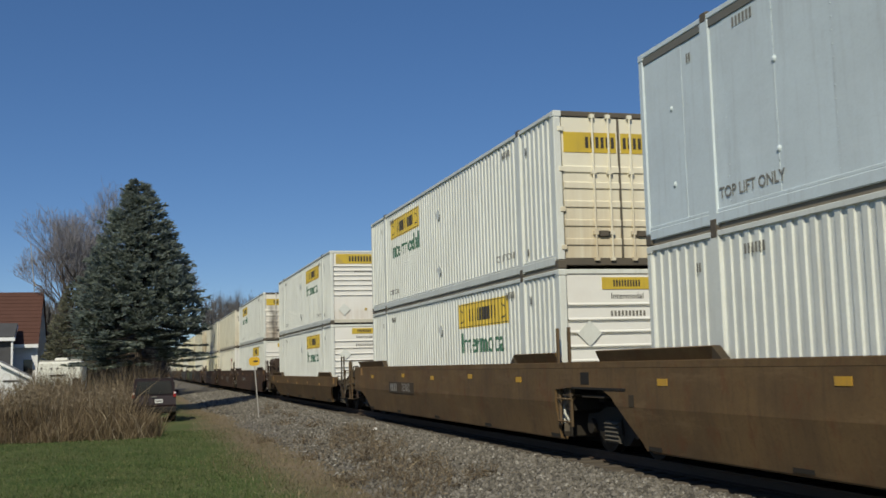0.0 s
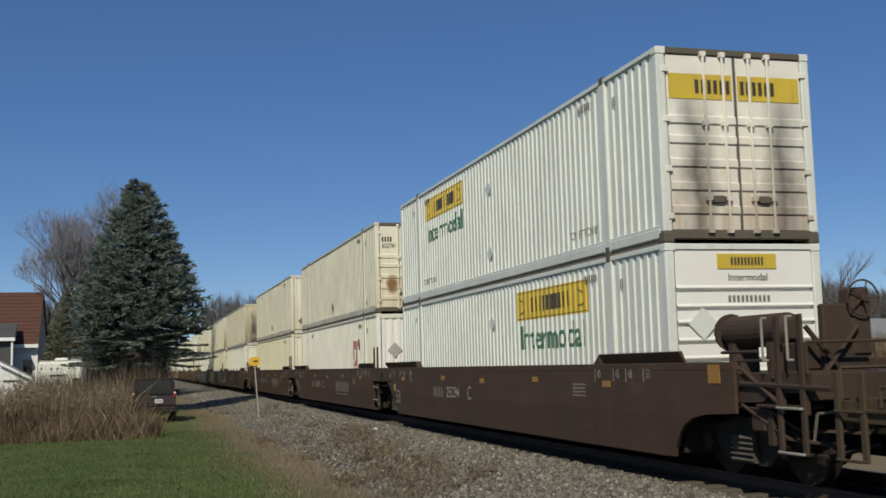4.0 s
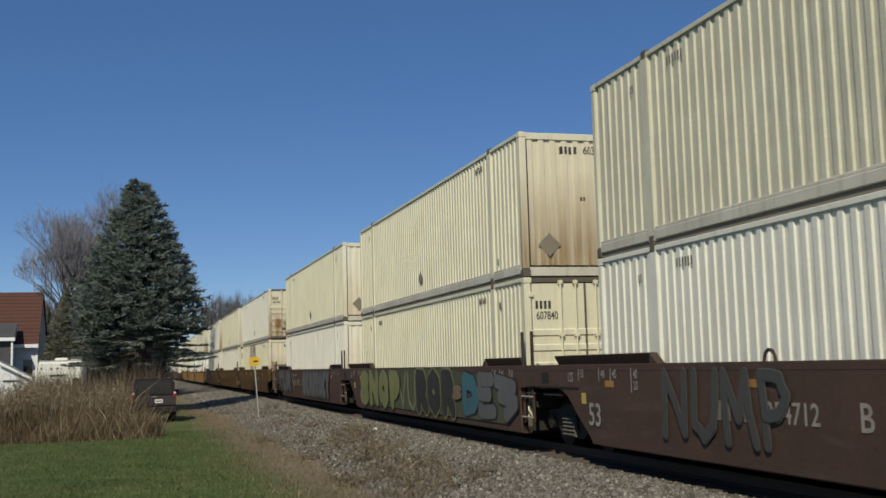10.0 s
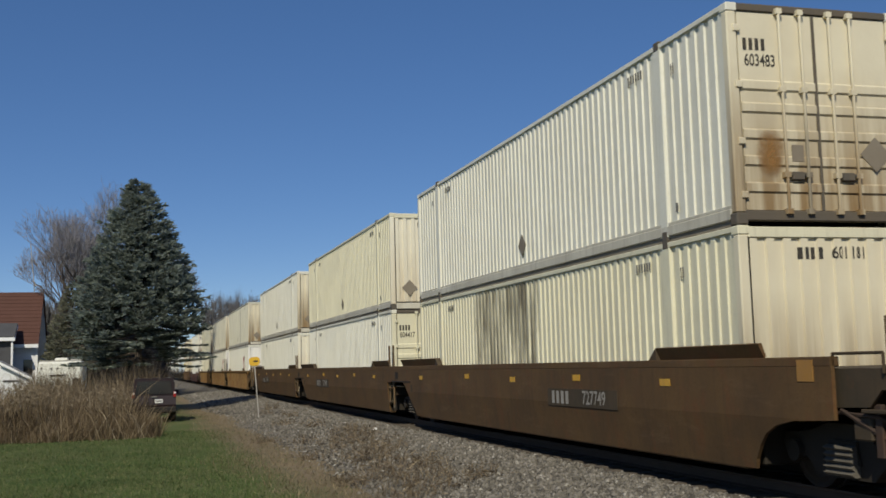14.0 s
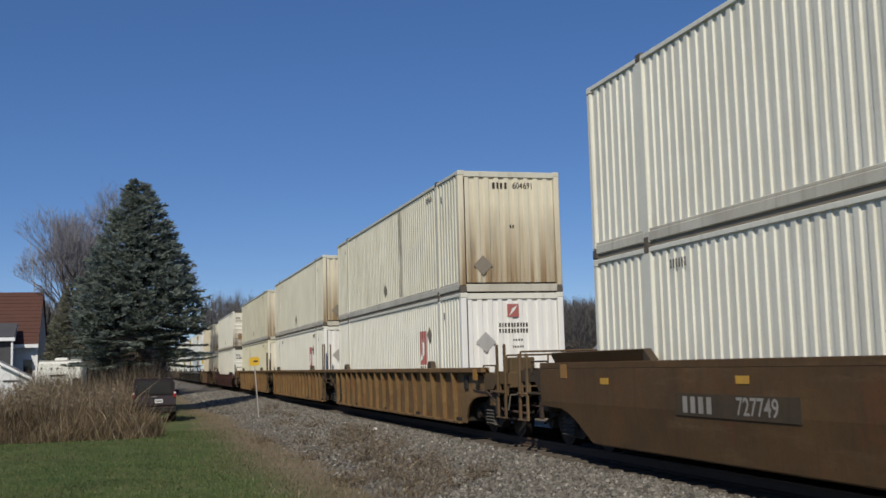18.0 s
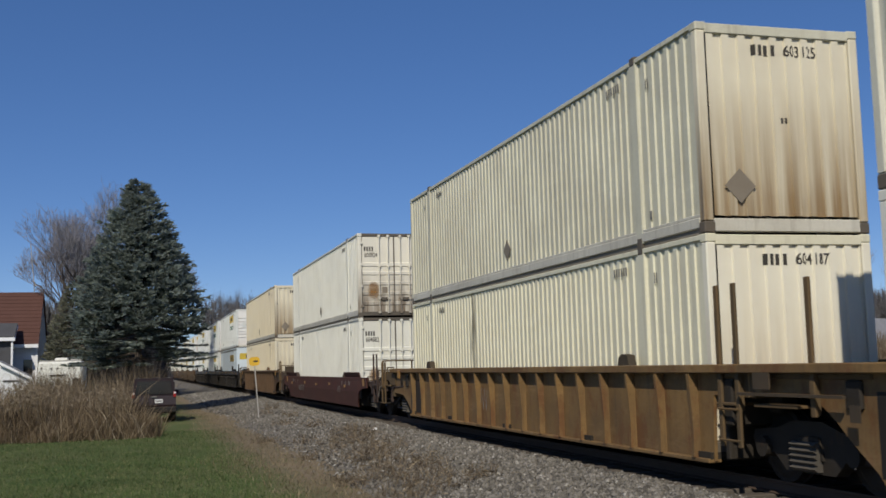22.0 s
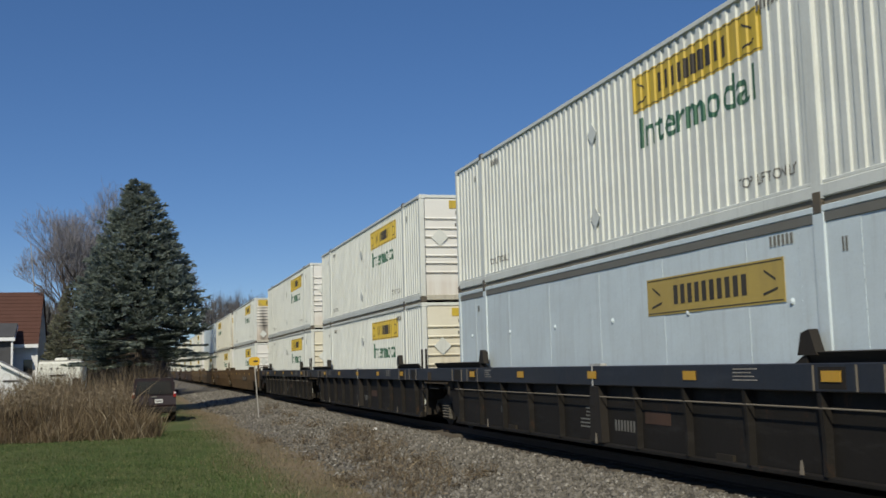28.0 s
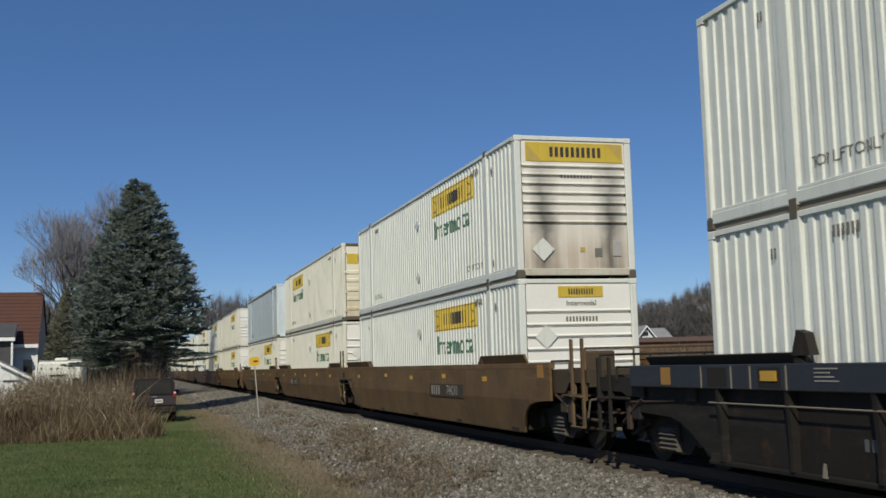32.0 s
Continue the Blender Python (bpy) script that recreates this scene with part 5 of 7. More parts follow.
def trademark(a, b, z0, z1):
    """Plain dark bars and line frame on a yellow panel."""
    w, mid = b - a, (a + b) / 2
    g = placed(bars(w * 0.56, (z1 - z0) * 0.50, 10, 12), Matrix.Translation((0, mid, (z0 + z1) / 2)) @ SIDE)
    for z in (z0 + 0.025, z1 - 0.035):
        g.poly([(0, b - 0.03, z), (0, a + 0.03, z), (0, a + 0.03, z + 0.012), (0, b - 0.03, z + 0.012)])
    for y in (a + 0.30, b - 0.30):
        g.poly([(0, y + 0.16, z0 + 0.10), (0, y - 0.16, z0 + 0.16), (0, y - 0.16, z0 + 0.19), (0, y + 0.16, z0 + 0.13)])
        g.poly([(0, y + 0.12, z1 - 0.12), (0, y - 0.12, z1 - 0.24), (0, y - 0.12, z1 - 0.27), (0, y + 0.12, z1 - 0.15)])
    return g


def yellow_box(u, level, tone, end_tone, doors=False, big=False, lifted=True):
    """White corrugated container with a yellow panel and green lettering on its sides."""
    words = "white corrugated container with yellow panel" + (", doors forward" if doors else "")
    words += ", on another container" if level else ", in a well car"
    box = thing("freight_container", None, None, pose(XC, 0, Z_UP if level else Z_LOW), words, "container", "containers on the train")
    RIGID.append((box, XC, u, Z_UP if level else Z_LOW))
    add_frame(box, tone, tone, full=u < 23)
    add_sides(box, tone)
    ahead, behind = (HALFTURN, Matrix.Identity(4)) if doors else (Matrix.Identity(4), HALFTURN)
    # the panel sits near the closed end of the container
    a, b = (LEN - 4.6, LEN - 2.75) if doors else (2.93, 6.50)
    if doors:
        a, b = LEN - 6.1, LEN - 2.75
    part("sign_panel", painted(("side panel", doors), lambda: logo_panel(a, b, 2.05, 2.62), YELLOW), None, box, "yellow painted panel")
    part("lettering", painted(("side trademark", doors), lambda: follow(trademark(a, b, 2.05, 2.62), 0.008), INK), None, box, "dark bars")
    part("lettering", painted(("side word", doors), lambda: follow(placed(letters("Intermodal", 0.46), Matrix.Translation((0, (a + b) / 2, 1.68)) @ Matrix.Diagonal((1, 1.125, 1, 1)) @ SIDE)), GREEN), None, box, "dark green lettering")
    if level and lifted:
        y = LEN - 3.0 if doors else 2.99
        part("lettering", painted(("far lift word", doors), lambda: follow(placed(letters("TOP LIFT ONLY", 0.13), Matrix.Translation((0, LEN - y, 0.46)) @ SIDE)), FADED), None, box, "black stencil lettering")
        part("lettering", painted(("lift word", doors), lambda: follow(placed(letters("TOP LIFT ONLY", 0.13), Matrix.Translation((0, y, 0.46)) @ SIDE)), FADED), None, box, "black stencil lettering")
    zs = (1.10, 1.30, 1.50, 1.70, 1.89, 2.075, 2.255) if big else (0.75, 1.00, 1.20, 1.46, 1.72, 1.95, 2.22)
    part("front_wall", painted(("ribbed end", big), lambda: end_ribs(zs), end_tone), None, box, m=ahead)
    part("end_beam", painted("ribbed beam", lambda: Geo().box(-1.16, 1.16, 0.0, 0.09, 2.80, 2.89, 0.01), tone), None, box, m=ahead)
    part("end_sill", painted("ribbed sill", lambda: Geo().box(-1.16, 1.16, 0.0, 0.09, 0.02, 0.16, 0.01), RAIL_GREY if level else tone), None, box, m=ahead)
    if not doors:
        if big:
            part("sign_panel", painted("big end panel", lambda: Geo().box(-1.05, 1.10, 0.012, 0.028, 2.37, 2.76), YELLOW), None, box, "wide yellow panel")
            part("sign_mark", painted("big end corners", lambda: Geo().poly([(-1.03, 0.009, 2.39), (-0.72, 0.009, 2.39), (-1.03, 0.009, 2.72)]).poly([(1.08, 0.009, 2.40), (1.08, 0.009, 2.74), (0.74, 0.009, 2.74)]), OLD_YELLOW), None, box, "darker mustard corner marks")["kind"] = "stuff"
            part("sticker", painted("end sticker", lambda: Geo().box(0.08, 0.18, 0.016, 0.025, 0.50, 0.60), OLD_YELLOW), None, box, "small yellow sticker")
            part("placard", painted("right end placard", lambda: Geo().box(0.80, 0.98, 0.008, 0.025, 0.42, 0.74), GALV), None, box, "grey metal placard")
            part("lettering", painted("big end bars", lambda: placed(bars(1.18, 0.21, 10, 12), Matrix.Translation((0.04, 0.008, 2.565)) @ END), INK), None, box, "dark bars")
        else:
            part("sign_panel", painted("small end panel", lambda: Geo().box(-0.45, 0.53, 0.012, 0.028, 2.52, 2.74), YELLOW), None, box, "small yellow panel")
            part("lettering", painted("small end bars", lambda: placed(bars(0.56, 0.12, 10, 12), Matrix.Translation((0.04, 0.008, 2.63)) @ END), INK), None, box, "dark bars")
            part("lettering", painted("end word", lambda: placed(letters("Intermodal", 0.105), Matrix.Translation((0.05, 0.022, 2.39)) @ END), INK), None, box, "small black lettering")
        part("placard", painted(("corner placard", big), lambda: placed(slab(diamond(0.24), 0.006), Matrix.Translation((-0.74, -0.004, 1.72 if not big else 0.55)) @ END), WHITE), None, box, "white diamond placard holder")
        part("placard", painted("grey placard", lambda: Geo().box(0.40, 0.56, 0.014, 0.028, 0.40, 0.58), SLATE), None, box, "small dark grey square placard")
        part("stencil", painted("rib stencil", lambda: placed(bars(0.72, 0.10, 10, 6), Matrix.Translation((0.05, 0.020, 2.075)) @ END), SLATE), None, box, "grey bars")["kind"] = "stuff"
    add_doors(box, end_tone if doors else tone, behind, yellow=doors, full=doors)
    for z in (0.66, 2.08) if u < 23 else (0.66,):
        part("placard", painted(("side white diamond", z), lambda: placed(slab(diamond(0.19), 0.008), Matrix.Translation((X_OUT - 0.004, 8.08, z)) @ SIDE), WHITE), None, box, "pale grey diamond placard holder")
    small_marks(box, u * 3 + level)
    return box


def plate_box(u, level, tone):
    """Smooth-sided pale blue-grey container with riveted seams."""
    words = "pale blue-grey smooth-sided riveted container" + (", on another container" if level else ", mustard panel, in a well car")
    box = thing("freight_container", None, None, pose(XC, 0, Z_UP if level else Z_LOW), words, "container", "containers on the train")
    RIGID.append((box, XC, u, Z_UP if level else Z_LOW))
    add_frame(box, tone, tone)
    for m in (Matrix.Identity(4), HALFTURN):
        for i in range(14):
            part("side_panel", painted(("flat side", i), lambda: flat_side(i), tone), None, box, m=m)
        part("rivets", painted("rivets", rivets, tone), None, box, m=m)["kind"] = "stuff"
        part("skirt", painted("skirt", lambda: Geo().box(-1.285, -1.26, 0.14, LEN - 0.14, 2.70, 2.82, 0.006), SLATE), None, box, m=m)
        part("end_wall", painted("flat end", lambda: Geo().box(-1.15, 1.15, 0.02, 0.05, 0.16, 2.80), tone), None, box, m=m)
        part("end_beam", painted("ribbed beam", lambda: Geo().box(-1.16, 1.16, 0.0, 0.09, 2.80, 2.89, 0.01), tone), None, box, m=m)
        part("end_sill", painted("ribbed sill", lambda: Geo().box(-1.16, 1.16, 0.0, 0.09, 0.02, 0.16, 0.01), tone), None, box, m=m)
    if not level:
        part("sign_panel", painted("plate side panel", lambda: Geo().box(X_OUT - 0.008, X_OUT, 2.72, 6.30, 1.86, 2.40), OLD_YELLOW), None, box, "mustard yellow panel")
        part("lettering", painted("plate side bars", lambda: placed(trademark(2.72, 6.30, 1.86, 2.40), Matrix.Translation((X_OUT - 0.012, 0, 0))), INK), None, box, "dark bars")
        part("sign_panel", painted("plate end panel", lambda: Geo().box(-1.06, 1.14, 0.010, 0.02, 2.00, 2.46), YELLOW), None, box, "wide yellow panel")
        part("lettering", painted("plate end bars", lambda: placed(bars(1.2, 0.25, 10, 12), Matrix.Translation((-0.02, 0.004, 2.23)) @ END), INK), None, box, "dark bars")
        part("placard", painted("plate patch", lambda: Geo().box(0.62, 0.92, -0.002, 0.008, 1.92, 2.26), WHITE), None, box, "white paper patch")
    else:
        part("lettering", painted("plate lift word", lambda: placed(letters("TOP LIFT ONLY", 0.15), Matrix.Translation((X_OUT - 0.008, LEN - 2.9, 0.42)) @ SIDE), FADED), None, box, "black stencil lettering")
    small_marks(box, u * 3 + level)
    return box


# ---- the train: well cars ----
WX = 1.496                       # half width of a well car


# outline of a side's foot past the container's end: (distance out, height), for each kind of end
FOOT = {
    ("front", "joint"): ((0.04, 0.22), (0.06, 0.70), (0.10, 1.08), (0.96, 1.13)),
    ("back", "joint"): ((0.10, 0.22), (0.19, 0.33), (0.60, 0.63), (0.85, 0.84), (1.07, 0.99), (1.35, 1.09), (1.60, 1.12), (2.62, 1.12)),
    ("front", "end"): ((0.32, 0.22), (0.36, 0.34), (0.50, 0.52), (0.65, 0.66), (0.90, 0.77), (1.22, 0.83), (2.02, 0.87)),
    ("back", "end"): ((0.02, 0.22), (0.22, 0.33), (0.58, 0.54), (0.90, 0.68), (1.20, 0.75), (2.15, 0.78)),
}
KINK = {"tan": (0.86, 0.17), "tan_rusty": (0.86, 0.12), "tan_low": (0.83, 0.30), "maroon": (0.80, 0.055), "red_low": (0.72, 0.12), "gold": (0.7, 0.0), "olive": (0.7, 0.0), "navy": (0.7, 0.0)}


def well_shell(style, front, back, s):
    """One side plate of the well, cut up over the trucks at both ends; below the kink it leans in."""
    top, ribbed = STYLES[style][1], STYLES[style][3]
    zk, lean = KINK[style]
    x = WX - (0.14 if ribbed else 0.0)
    edge = [(-d, z) for d, z in reversed(FOOT["front", front])] + [(LEN + d, z) for d, z in FOOT["back", back]]
    line = []
    for (ya, za), (yb, zb) in zip(edge, edge[1:]):
        line.append((ya, za))
        if (za - zk) * (zb - zk) < 0:
            line.append((ya + (yb - ya) * (zk - za) / (zb - za), zk))
    line.append(edge[-1])
    g = Geo()
    for y, b in line:
        k = max(zk, b)
        for off in (0.0, 0.045):
            g.v += [(s * (x - off - (k - b) * lean), y, b), (s * (x - off), y, k), (s * (x - off), y, top)]
    for i in range(len(line) - 1):
        a, c = i * 6, i * 6 + 6
        for p, q in ((0, 1), (1, 2)):
            g.f += [(a + p, a + q, c + q, c + p), (a + 3 + p, c + 3 + p, c + 3 + q, a + 3 + q)]
        g.f.append((a, c, c + 3, a + 3))
    for a in (0, 6 * (len(line) - 1)):
        g.f += [(a, a + 3, a + 4, a + 1), (a + 1, a + 4, a + 5, a + 2)]
    return g


def guide_plate(y0, y1, top, cap, s):
    """Guide that flares out over the side's top edge."""
    a, b, c = WX - 0.10, WX - 0.015, 0.022
    return Geo().prism([(s * a, top - 0.01), (s * b, cap), (s * (b - 0.05), cap + 0.012), (s * (a - c), top + 0.02)], 1, y0, y1)


def well_floor():
    return Geo().box(-1.40, 1.40, 0.0, 0.42, 0.24, 0.33)


def rib_plate(y, top):
    """A tapered stiffener under the top chord."""
    return Geo().prism([(-WX + 0.14, 0.24), (-WX + 0.035, 0.25), (-WX + 0.045, 0.60), (-WX + 0.0, top - 0.12), (-WX + 0.14, top - 0.12)], 1, y - 0.035, y + 0.035)


TAIL = {("front", "joint"): 0.95, ("back", "joint"): 2.55, ("front", "end"): 3.50, ("back", "end"): 3.50}


def platform_pieces(tail, deck):
    """Deck, centre sill, bolster, end beam and brackets over a truck, reaching tail metres past the container."""
    yield "deck", Geo().box(-1.38, 1.38, -tail + 0.12, -0.20, deck - 0.06, deck, 0.01)
    yield "centre_sill", Geo().box(-0.42, 0.42, -tail, -0.20, 0.62, deck - 0.06, 0.03)
    yield "bolster", Geo().box(-1.40, 1.40, -0.62, -0.36, 0.98 if tail > 1 else 0.70, deck - 0.062, 0.02)
    yield "bulkhead", Geo().box(-1.30, 1.30, -0.34, -0.22, 0.25, deck - 0.062, 0.02)
    yield "end_beam", Geo().box(-1.36, 1.36, -tail, -tail + 0.12, deck - 0.30, deck + 0.01, 0.012)
    if tail > 2:
        for y in (-tail * 0.45, -tail * 0.75):
            yield "cross_member", Geo().box(-1.34, 1.34, y, y + 0.10, deck - 0.22, deck - 0.062)


def ladder_rung(s, ya, yb):
    return Geo().path([(s * 1.44, ya, 0), (s * 1.475, ya, 0), (s * 1.475, yb, 0), (s * 1.44, yb, 0)], 0.017)


def grab_bar(s, y, z0, z1):
    return Geo().path([(s * 1.44, y, z0), (s * 1.51, y, z0), (s * 1.51, y, z1), (s * 1.44, y, z1)], 0.016)


def truck_frame():
    """Side frames and bolster of a freight truck, centred at the origin, rail top at z = 0."""
    g = Geo()
    for s in (-1, 1):
        x0, x1 = s * 0.93, s * 1.10
        out = [(-1.18, 0.55), (-1.12, 0.66), (-0.62, 0.70), (-0.30, 0.80), (0.30, 0.80), (0.62, 0.70), (1.12, 0.66), (1.18, 0.55), (1.10, 0.36), (0.72, 0.40), (0.48, 0.20), (-0.48, 0.20), (-0.72, 0.40), (-1.10, 0.36)]
        g.prism(out, 0, x0, x1)
        for y in (-0.89, 0.89):
            g.rod((s * 0.90, y, 0.46), (s * 1.17, y, 0.46), 0.13, 12)
        g.prism([(-0.30, 0.36), (0.30, 0.36), (0.24, 0.62), (-0.24, 0.62)], 0, s * 1.10, s * 1.13)
    g.box(-1.05, 1.05, -0.20, 0.20, 0.50, 0.78, 0.03)
    return g


def springs(s):
    outer = [(s * (1.215 if k % 2 else 1.165), 0.23 + k * 0.034) for k in range(11)]
    return Geo().prism([(s * 1.08, 0.23)] + outer + [(s * 1.08, 0.57)], 1, -0.25, 0.25)


def wheel_shape():
    g = Geo()
    g.rod((0, 0, 0), (0.13, 0, 0), 0.457, 40)
    g.rod((-0.03, 0, 0), (0.0, 0, 0), 0.483, 40)
    g.rod((0.13, 0, 0), (0.15, 0, 0), 0.40, 28, 0.34)
    g.rod((0.13, 0, 0), (0.20, 0, 0), 0.12, 14)
    return g


def add_truck(car, y):
    tr = part("truck", painted("truck_frame", truck_frame, GRIME), None, car, "grimy cast steel truck", m=pose(0, y, 0))
    for s in (-1, 1):
        part("spring", painted(("spring", s), lambda: springs(s), DUSTY), None, tr)
    for yy in (-0.89, 0.89):
        part("axle", painted("axle", lambda: Geo().rod((-0.85, 0, 0.46), (0.85, 0, 0.46), 0.08, 12), GRIME), None, tr, m=pose(0, yy, 0))
        for s in (-1, 1):
            home = pose(s * 0.70, yy, 0.46, 0, 0, 0 if s > 0 else 180)
            wheel = part("wheel", painted("wheel", wheel_shape, SOOT), None, tr, m=home)
            if RIGID[-1][2] < 23:
                ROLLING.append((wheel, home))


def brake_wheel():
    g = Geo()
    ring = [(0.28 * math.cos(a), 0, 0.28 * math.sin(a)) for a in (2 * math.pi * i / 20 for i in range(21))]
    g.path(ring, 0.016)
    for i in range(5):
        a = 2 * math.pi * i / 5
        g.rod((0, 0, 0), (0.28 * math.cos(a), 0.0, 0.28 * math.sin(a)), 0.012, 5)
    return g.rod((0, -0.03, 0), (0, 0.09, 0), 0.05, 10)


def coupler():
    g = Geo().box(-0.09, 0.09, -0.05, 0.75, 0.72, 0.92, 0.02)
    g.prism([(-0.20, 0.0), (-0.24, -0.22), (-0.10, -0.34), (0.06, -0.20), (0.24, -0.18), (0.24, 0.02), (0.10, 0.10), (-0.12, 0.10)], 2, 0.66, 0.98)
    return g


def hose():
    return Geo().path([(0.3, 0.2, 0.75), (0.3, -0.02, 0.60), (0.3, -0.2, 0.38), (0.28, -0.32, 0.30), (0.22, -0.42, 0.34)], 0.028, 6)


# skeletons of sprayed letters in a unit square
STROKES = {
    "A": (((0.05, 0.0), (0.30, 0.6), (0.5, 1.0), (0.72, 0.55), (0.95, 0.0)), ((0.22, 0.36), (0.80, 0.34))),
    "S": (((0.92, 0.86), (0.55, 1.0), (0.15, 0.82), (0.25, 0.56), (0.75, 0.46), (0.90, 0.20), (0.50, 0.0), (0.05, 0.12)),),
    "K": (((0.12, 0.0), (0.15, 1.0)), ((0.88, 1.0), (0.20, 0.48), (0.95, 0.0))),
    "R": (((0.12, 0.0), (0.15, 0.98), (0.70, 0.95), (0.85, 0.72), (0.60, 0.50), (0.20, 0.46)), ((0.45, 0.48), (0.95, 0.0))),
    "E": (((0.90, 0.95), (0.18, 0.98), (0.10, 0.02), (0.92, 0.06)), ((0.15, 0.52), (0.75, 0.52))),
    "M": (((0.05, 0.0), (0.15, 1.0), (0.5, 0.35), (0.85, 1.0), (0.95, 0.0)),),
    "N": (((0.10, 0.0), (0.14, 1.0), (0.85, 0.05), (0.90, 1.0)),),
    "O": (((0.5, 1.0), (0.12, 0.78), (0.10, 0.25), (0.5, 0.0), (0.88, 0.25), (0.90, 0.78), (0.5, 1.0)),),
    "H": (((0.12, 0.0), (0.15, 1.0)), ((0.88, 0.0), (0.85, 1.0)), ((0.15, 0.5), (0.86, 0.52))),
    "Y": (((0.05, 1.0), (0.50, 0.48), (0.95, 1.0)), ((0.50, 0.48), (0.62, 0.0))),
    "P": (((0.14, 0.0), (0.15, 0.98), (0.72, 0.94), (0.88, 0.70), (0.62, 0.45), (0.20, 0.42)),),
    "T": (((0.02, 0.95), (0.98, 0.98)), ((0.45, 0.96), (0.60, 0.0))),
    "U": (((0.08, 1.0), (0.14, 0.20), (0.5, 0.0), (0.86, 0.20), (0.92, 1.0)),),
    "V": (((0.05, 1.0), (0.50, 0.0), (0.95, 1.0)),),
    "D": (((0.12, 0.0), (0.14, 1.0), (0.70, 0.86), (0.92, 0.5), (0.70, 0.14), (0.12, 0.0)),),
    "Z": (((0.0, 0.9), (0.9, 0.75), (0.2, 0.5), (1.0, 0.35), (0.5, 0.0)),),
}


def fat_line(g, pts, half, lift):
    """A ribbon of even width with rounded joints; each piece lies a hair above the last."""
    for k, ((ax, ay), (bx, by)) in enumerate(zip(pts, pts[1:])):
        q = math.hypot(bx - ax, by - ay) or 1.0
        ox, oy, w = -(by - ay) / q * half, (bx - ax) / q * half, lift + 0.0006 * k
        g.poly([(ax - ox, ay - oy, w), (bx - ox, by - oy, w), (bx + ox, by + oy, w), (ax + ox, ay + oy, w)])
    for k, (ax, ay) in enumerate(pts):
        w = lift + 0.0003 + 0.0006 * k
        g.poly([(ax + half * math.cos(a), ay + half * math.sin(a), w) for a in (2 * math.pi * i / 10 for i in range(10))])


def spray(car, geo, y, z, tone, label):
    """Lays sprayed shapes on a car's side, down over its kink."""
    zk, lean = KINK["maroon"]
    g = placed(geo, Matrix.Translation((-WX, y, z)) @ SIDE)
    g.v = [(vx + max(0.0, zk - vz) * lean, vy, vz) for vx, vy, vz in g.v]
    part("graffiti", g, tone, car, label)["kind"] = "stuff"


def sprayed_word(car, word, y0, y1, z0, z1, half, fill, edge, seed, rim=0.035, lift=0.028):
    """Fat sprayed letters with an outline, from y0 (left) to y1 (right) on the side."""
    rnd = random.Random(seed)
    w = (y0 - y1) / len(word)
    for i, ch in enumerate(word):
        sway, grow = rnd.uniform(-0.12, 0.12), rnd.uniform(0.9, 1.08)
        outer, inner = Geo(), Geo()
        for k, line in enumerate(STROKES[ch]):
            pts = []
            for (ax, ay), (bx, by) in zip(line, line[1:]):
                bow = rnd.uniform(-0.05, 0.05)
                pts += [(ax, ay), ((ax + bx) / 2 + bow, (ay + by) / 2 + bow * 0.6)]
            pts.append(line[-1])
            pts = [((x - 0.5) * (w - half * 1.2) * grow + sway * (y - 0.5), (y - 0.5) * (z1 - z0 - 2 * half)) for x, y in pts]
            base = lift + 0.001 * (i % 2) + 0.008 * k
            if edge:
                fat_line(outer, pts, half + rim, base)
            fat_line(inner, pts, half, base + (0.010 if edge else 0.0))
        y = y0 - (i + 0.5) * w
        if edge:
            spray(car, outer, y, (z0 + z1) / 2, edge, "sprayed outline")
        spray(car, inner, y, (z0 + z1) / 2, fill, "sprayed letter shape")


def spray_paint(name, color):
    return paint(name, color, (0.08, 0.06, 0.05), 0.35, 0.35, 0.6)


S_GREY = spray_paint("grey spray paint", (0.115, 0.121, 0.120))
S_BROWN = spray_paint("light brown spray paint", (0.20, 0.14, 0.09))
S_RED = spray_paint("faded red spray paint", (0.25, 0.06, 0.045))
S_PALE = spray_paint("pale spray paint", (0.30, 0.31, 0.30))
S_LIME = spray_paint("lime spray paint", (0.20, 0.215, 0.085))
S_TEAL = spray_paint("teal spray paint", (0.045, 0.14, 0.17))
S_PURPLE = spray_paint("purple spray paint", (0.070, 0.040, 0.062))
S_SMOKE = spray_paint("dark smoke spray paint", (0.060, 0.064, 0.062))
S_MOSS = spray_paint("dark moss spray paint", (0.075, 0.085, 0.048))
S_BLACK = spray_paint("black spray paint", (0.03, 0.03, 0.03))

TRIM_GREY = paint("pale grey strap paint", (0.50, 0.50, 0.48), amount=0.3, streak=0.3, rough=0.5)

STYLES = {
    # style: (body, top of side, top of end caps, ribbed, gear colour)
    "tan": (TAN_CAR, 1.55, 1.72, False, TAN_GEAR),
    "maroon": (MAROON, 1.51, 1.66, False, RUST_GEAR),
    "tan_rusty": (RUST_TAN, 1.55, 1.72, False, TAN_GEAR),
    "tan_low": (TAN_CAR, 1.20, 1.37, False, TAN_GEAR),
    "red_low": (REDOX, 1.20, 1.37, False, RUST_GEAR),
    "gold": (GOLD, 1.48, 1.66, True, GOLD_GEAR),
    "olive": (OLIVE, 1.48, 1.66, True, TAN_GEAR),
    "navy": (SOOTY_SIDE, 1.48, 1.60, True, SOOT),
}
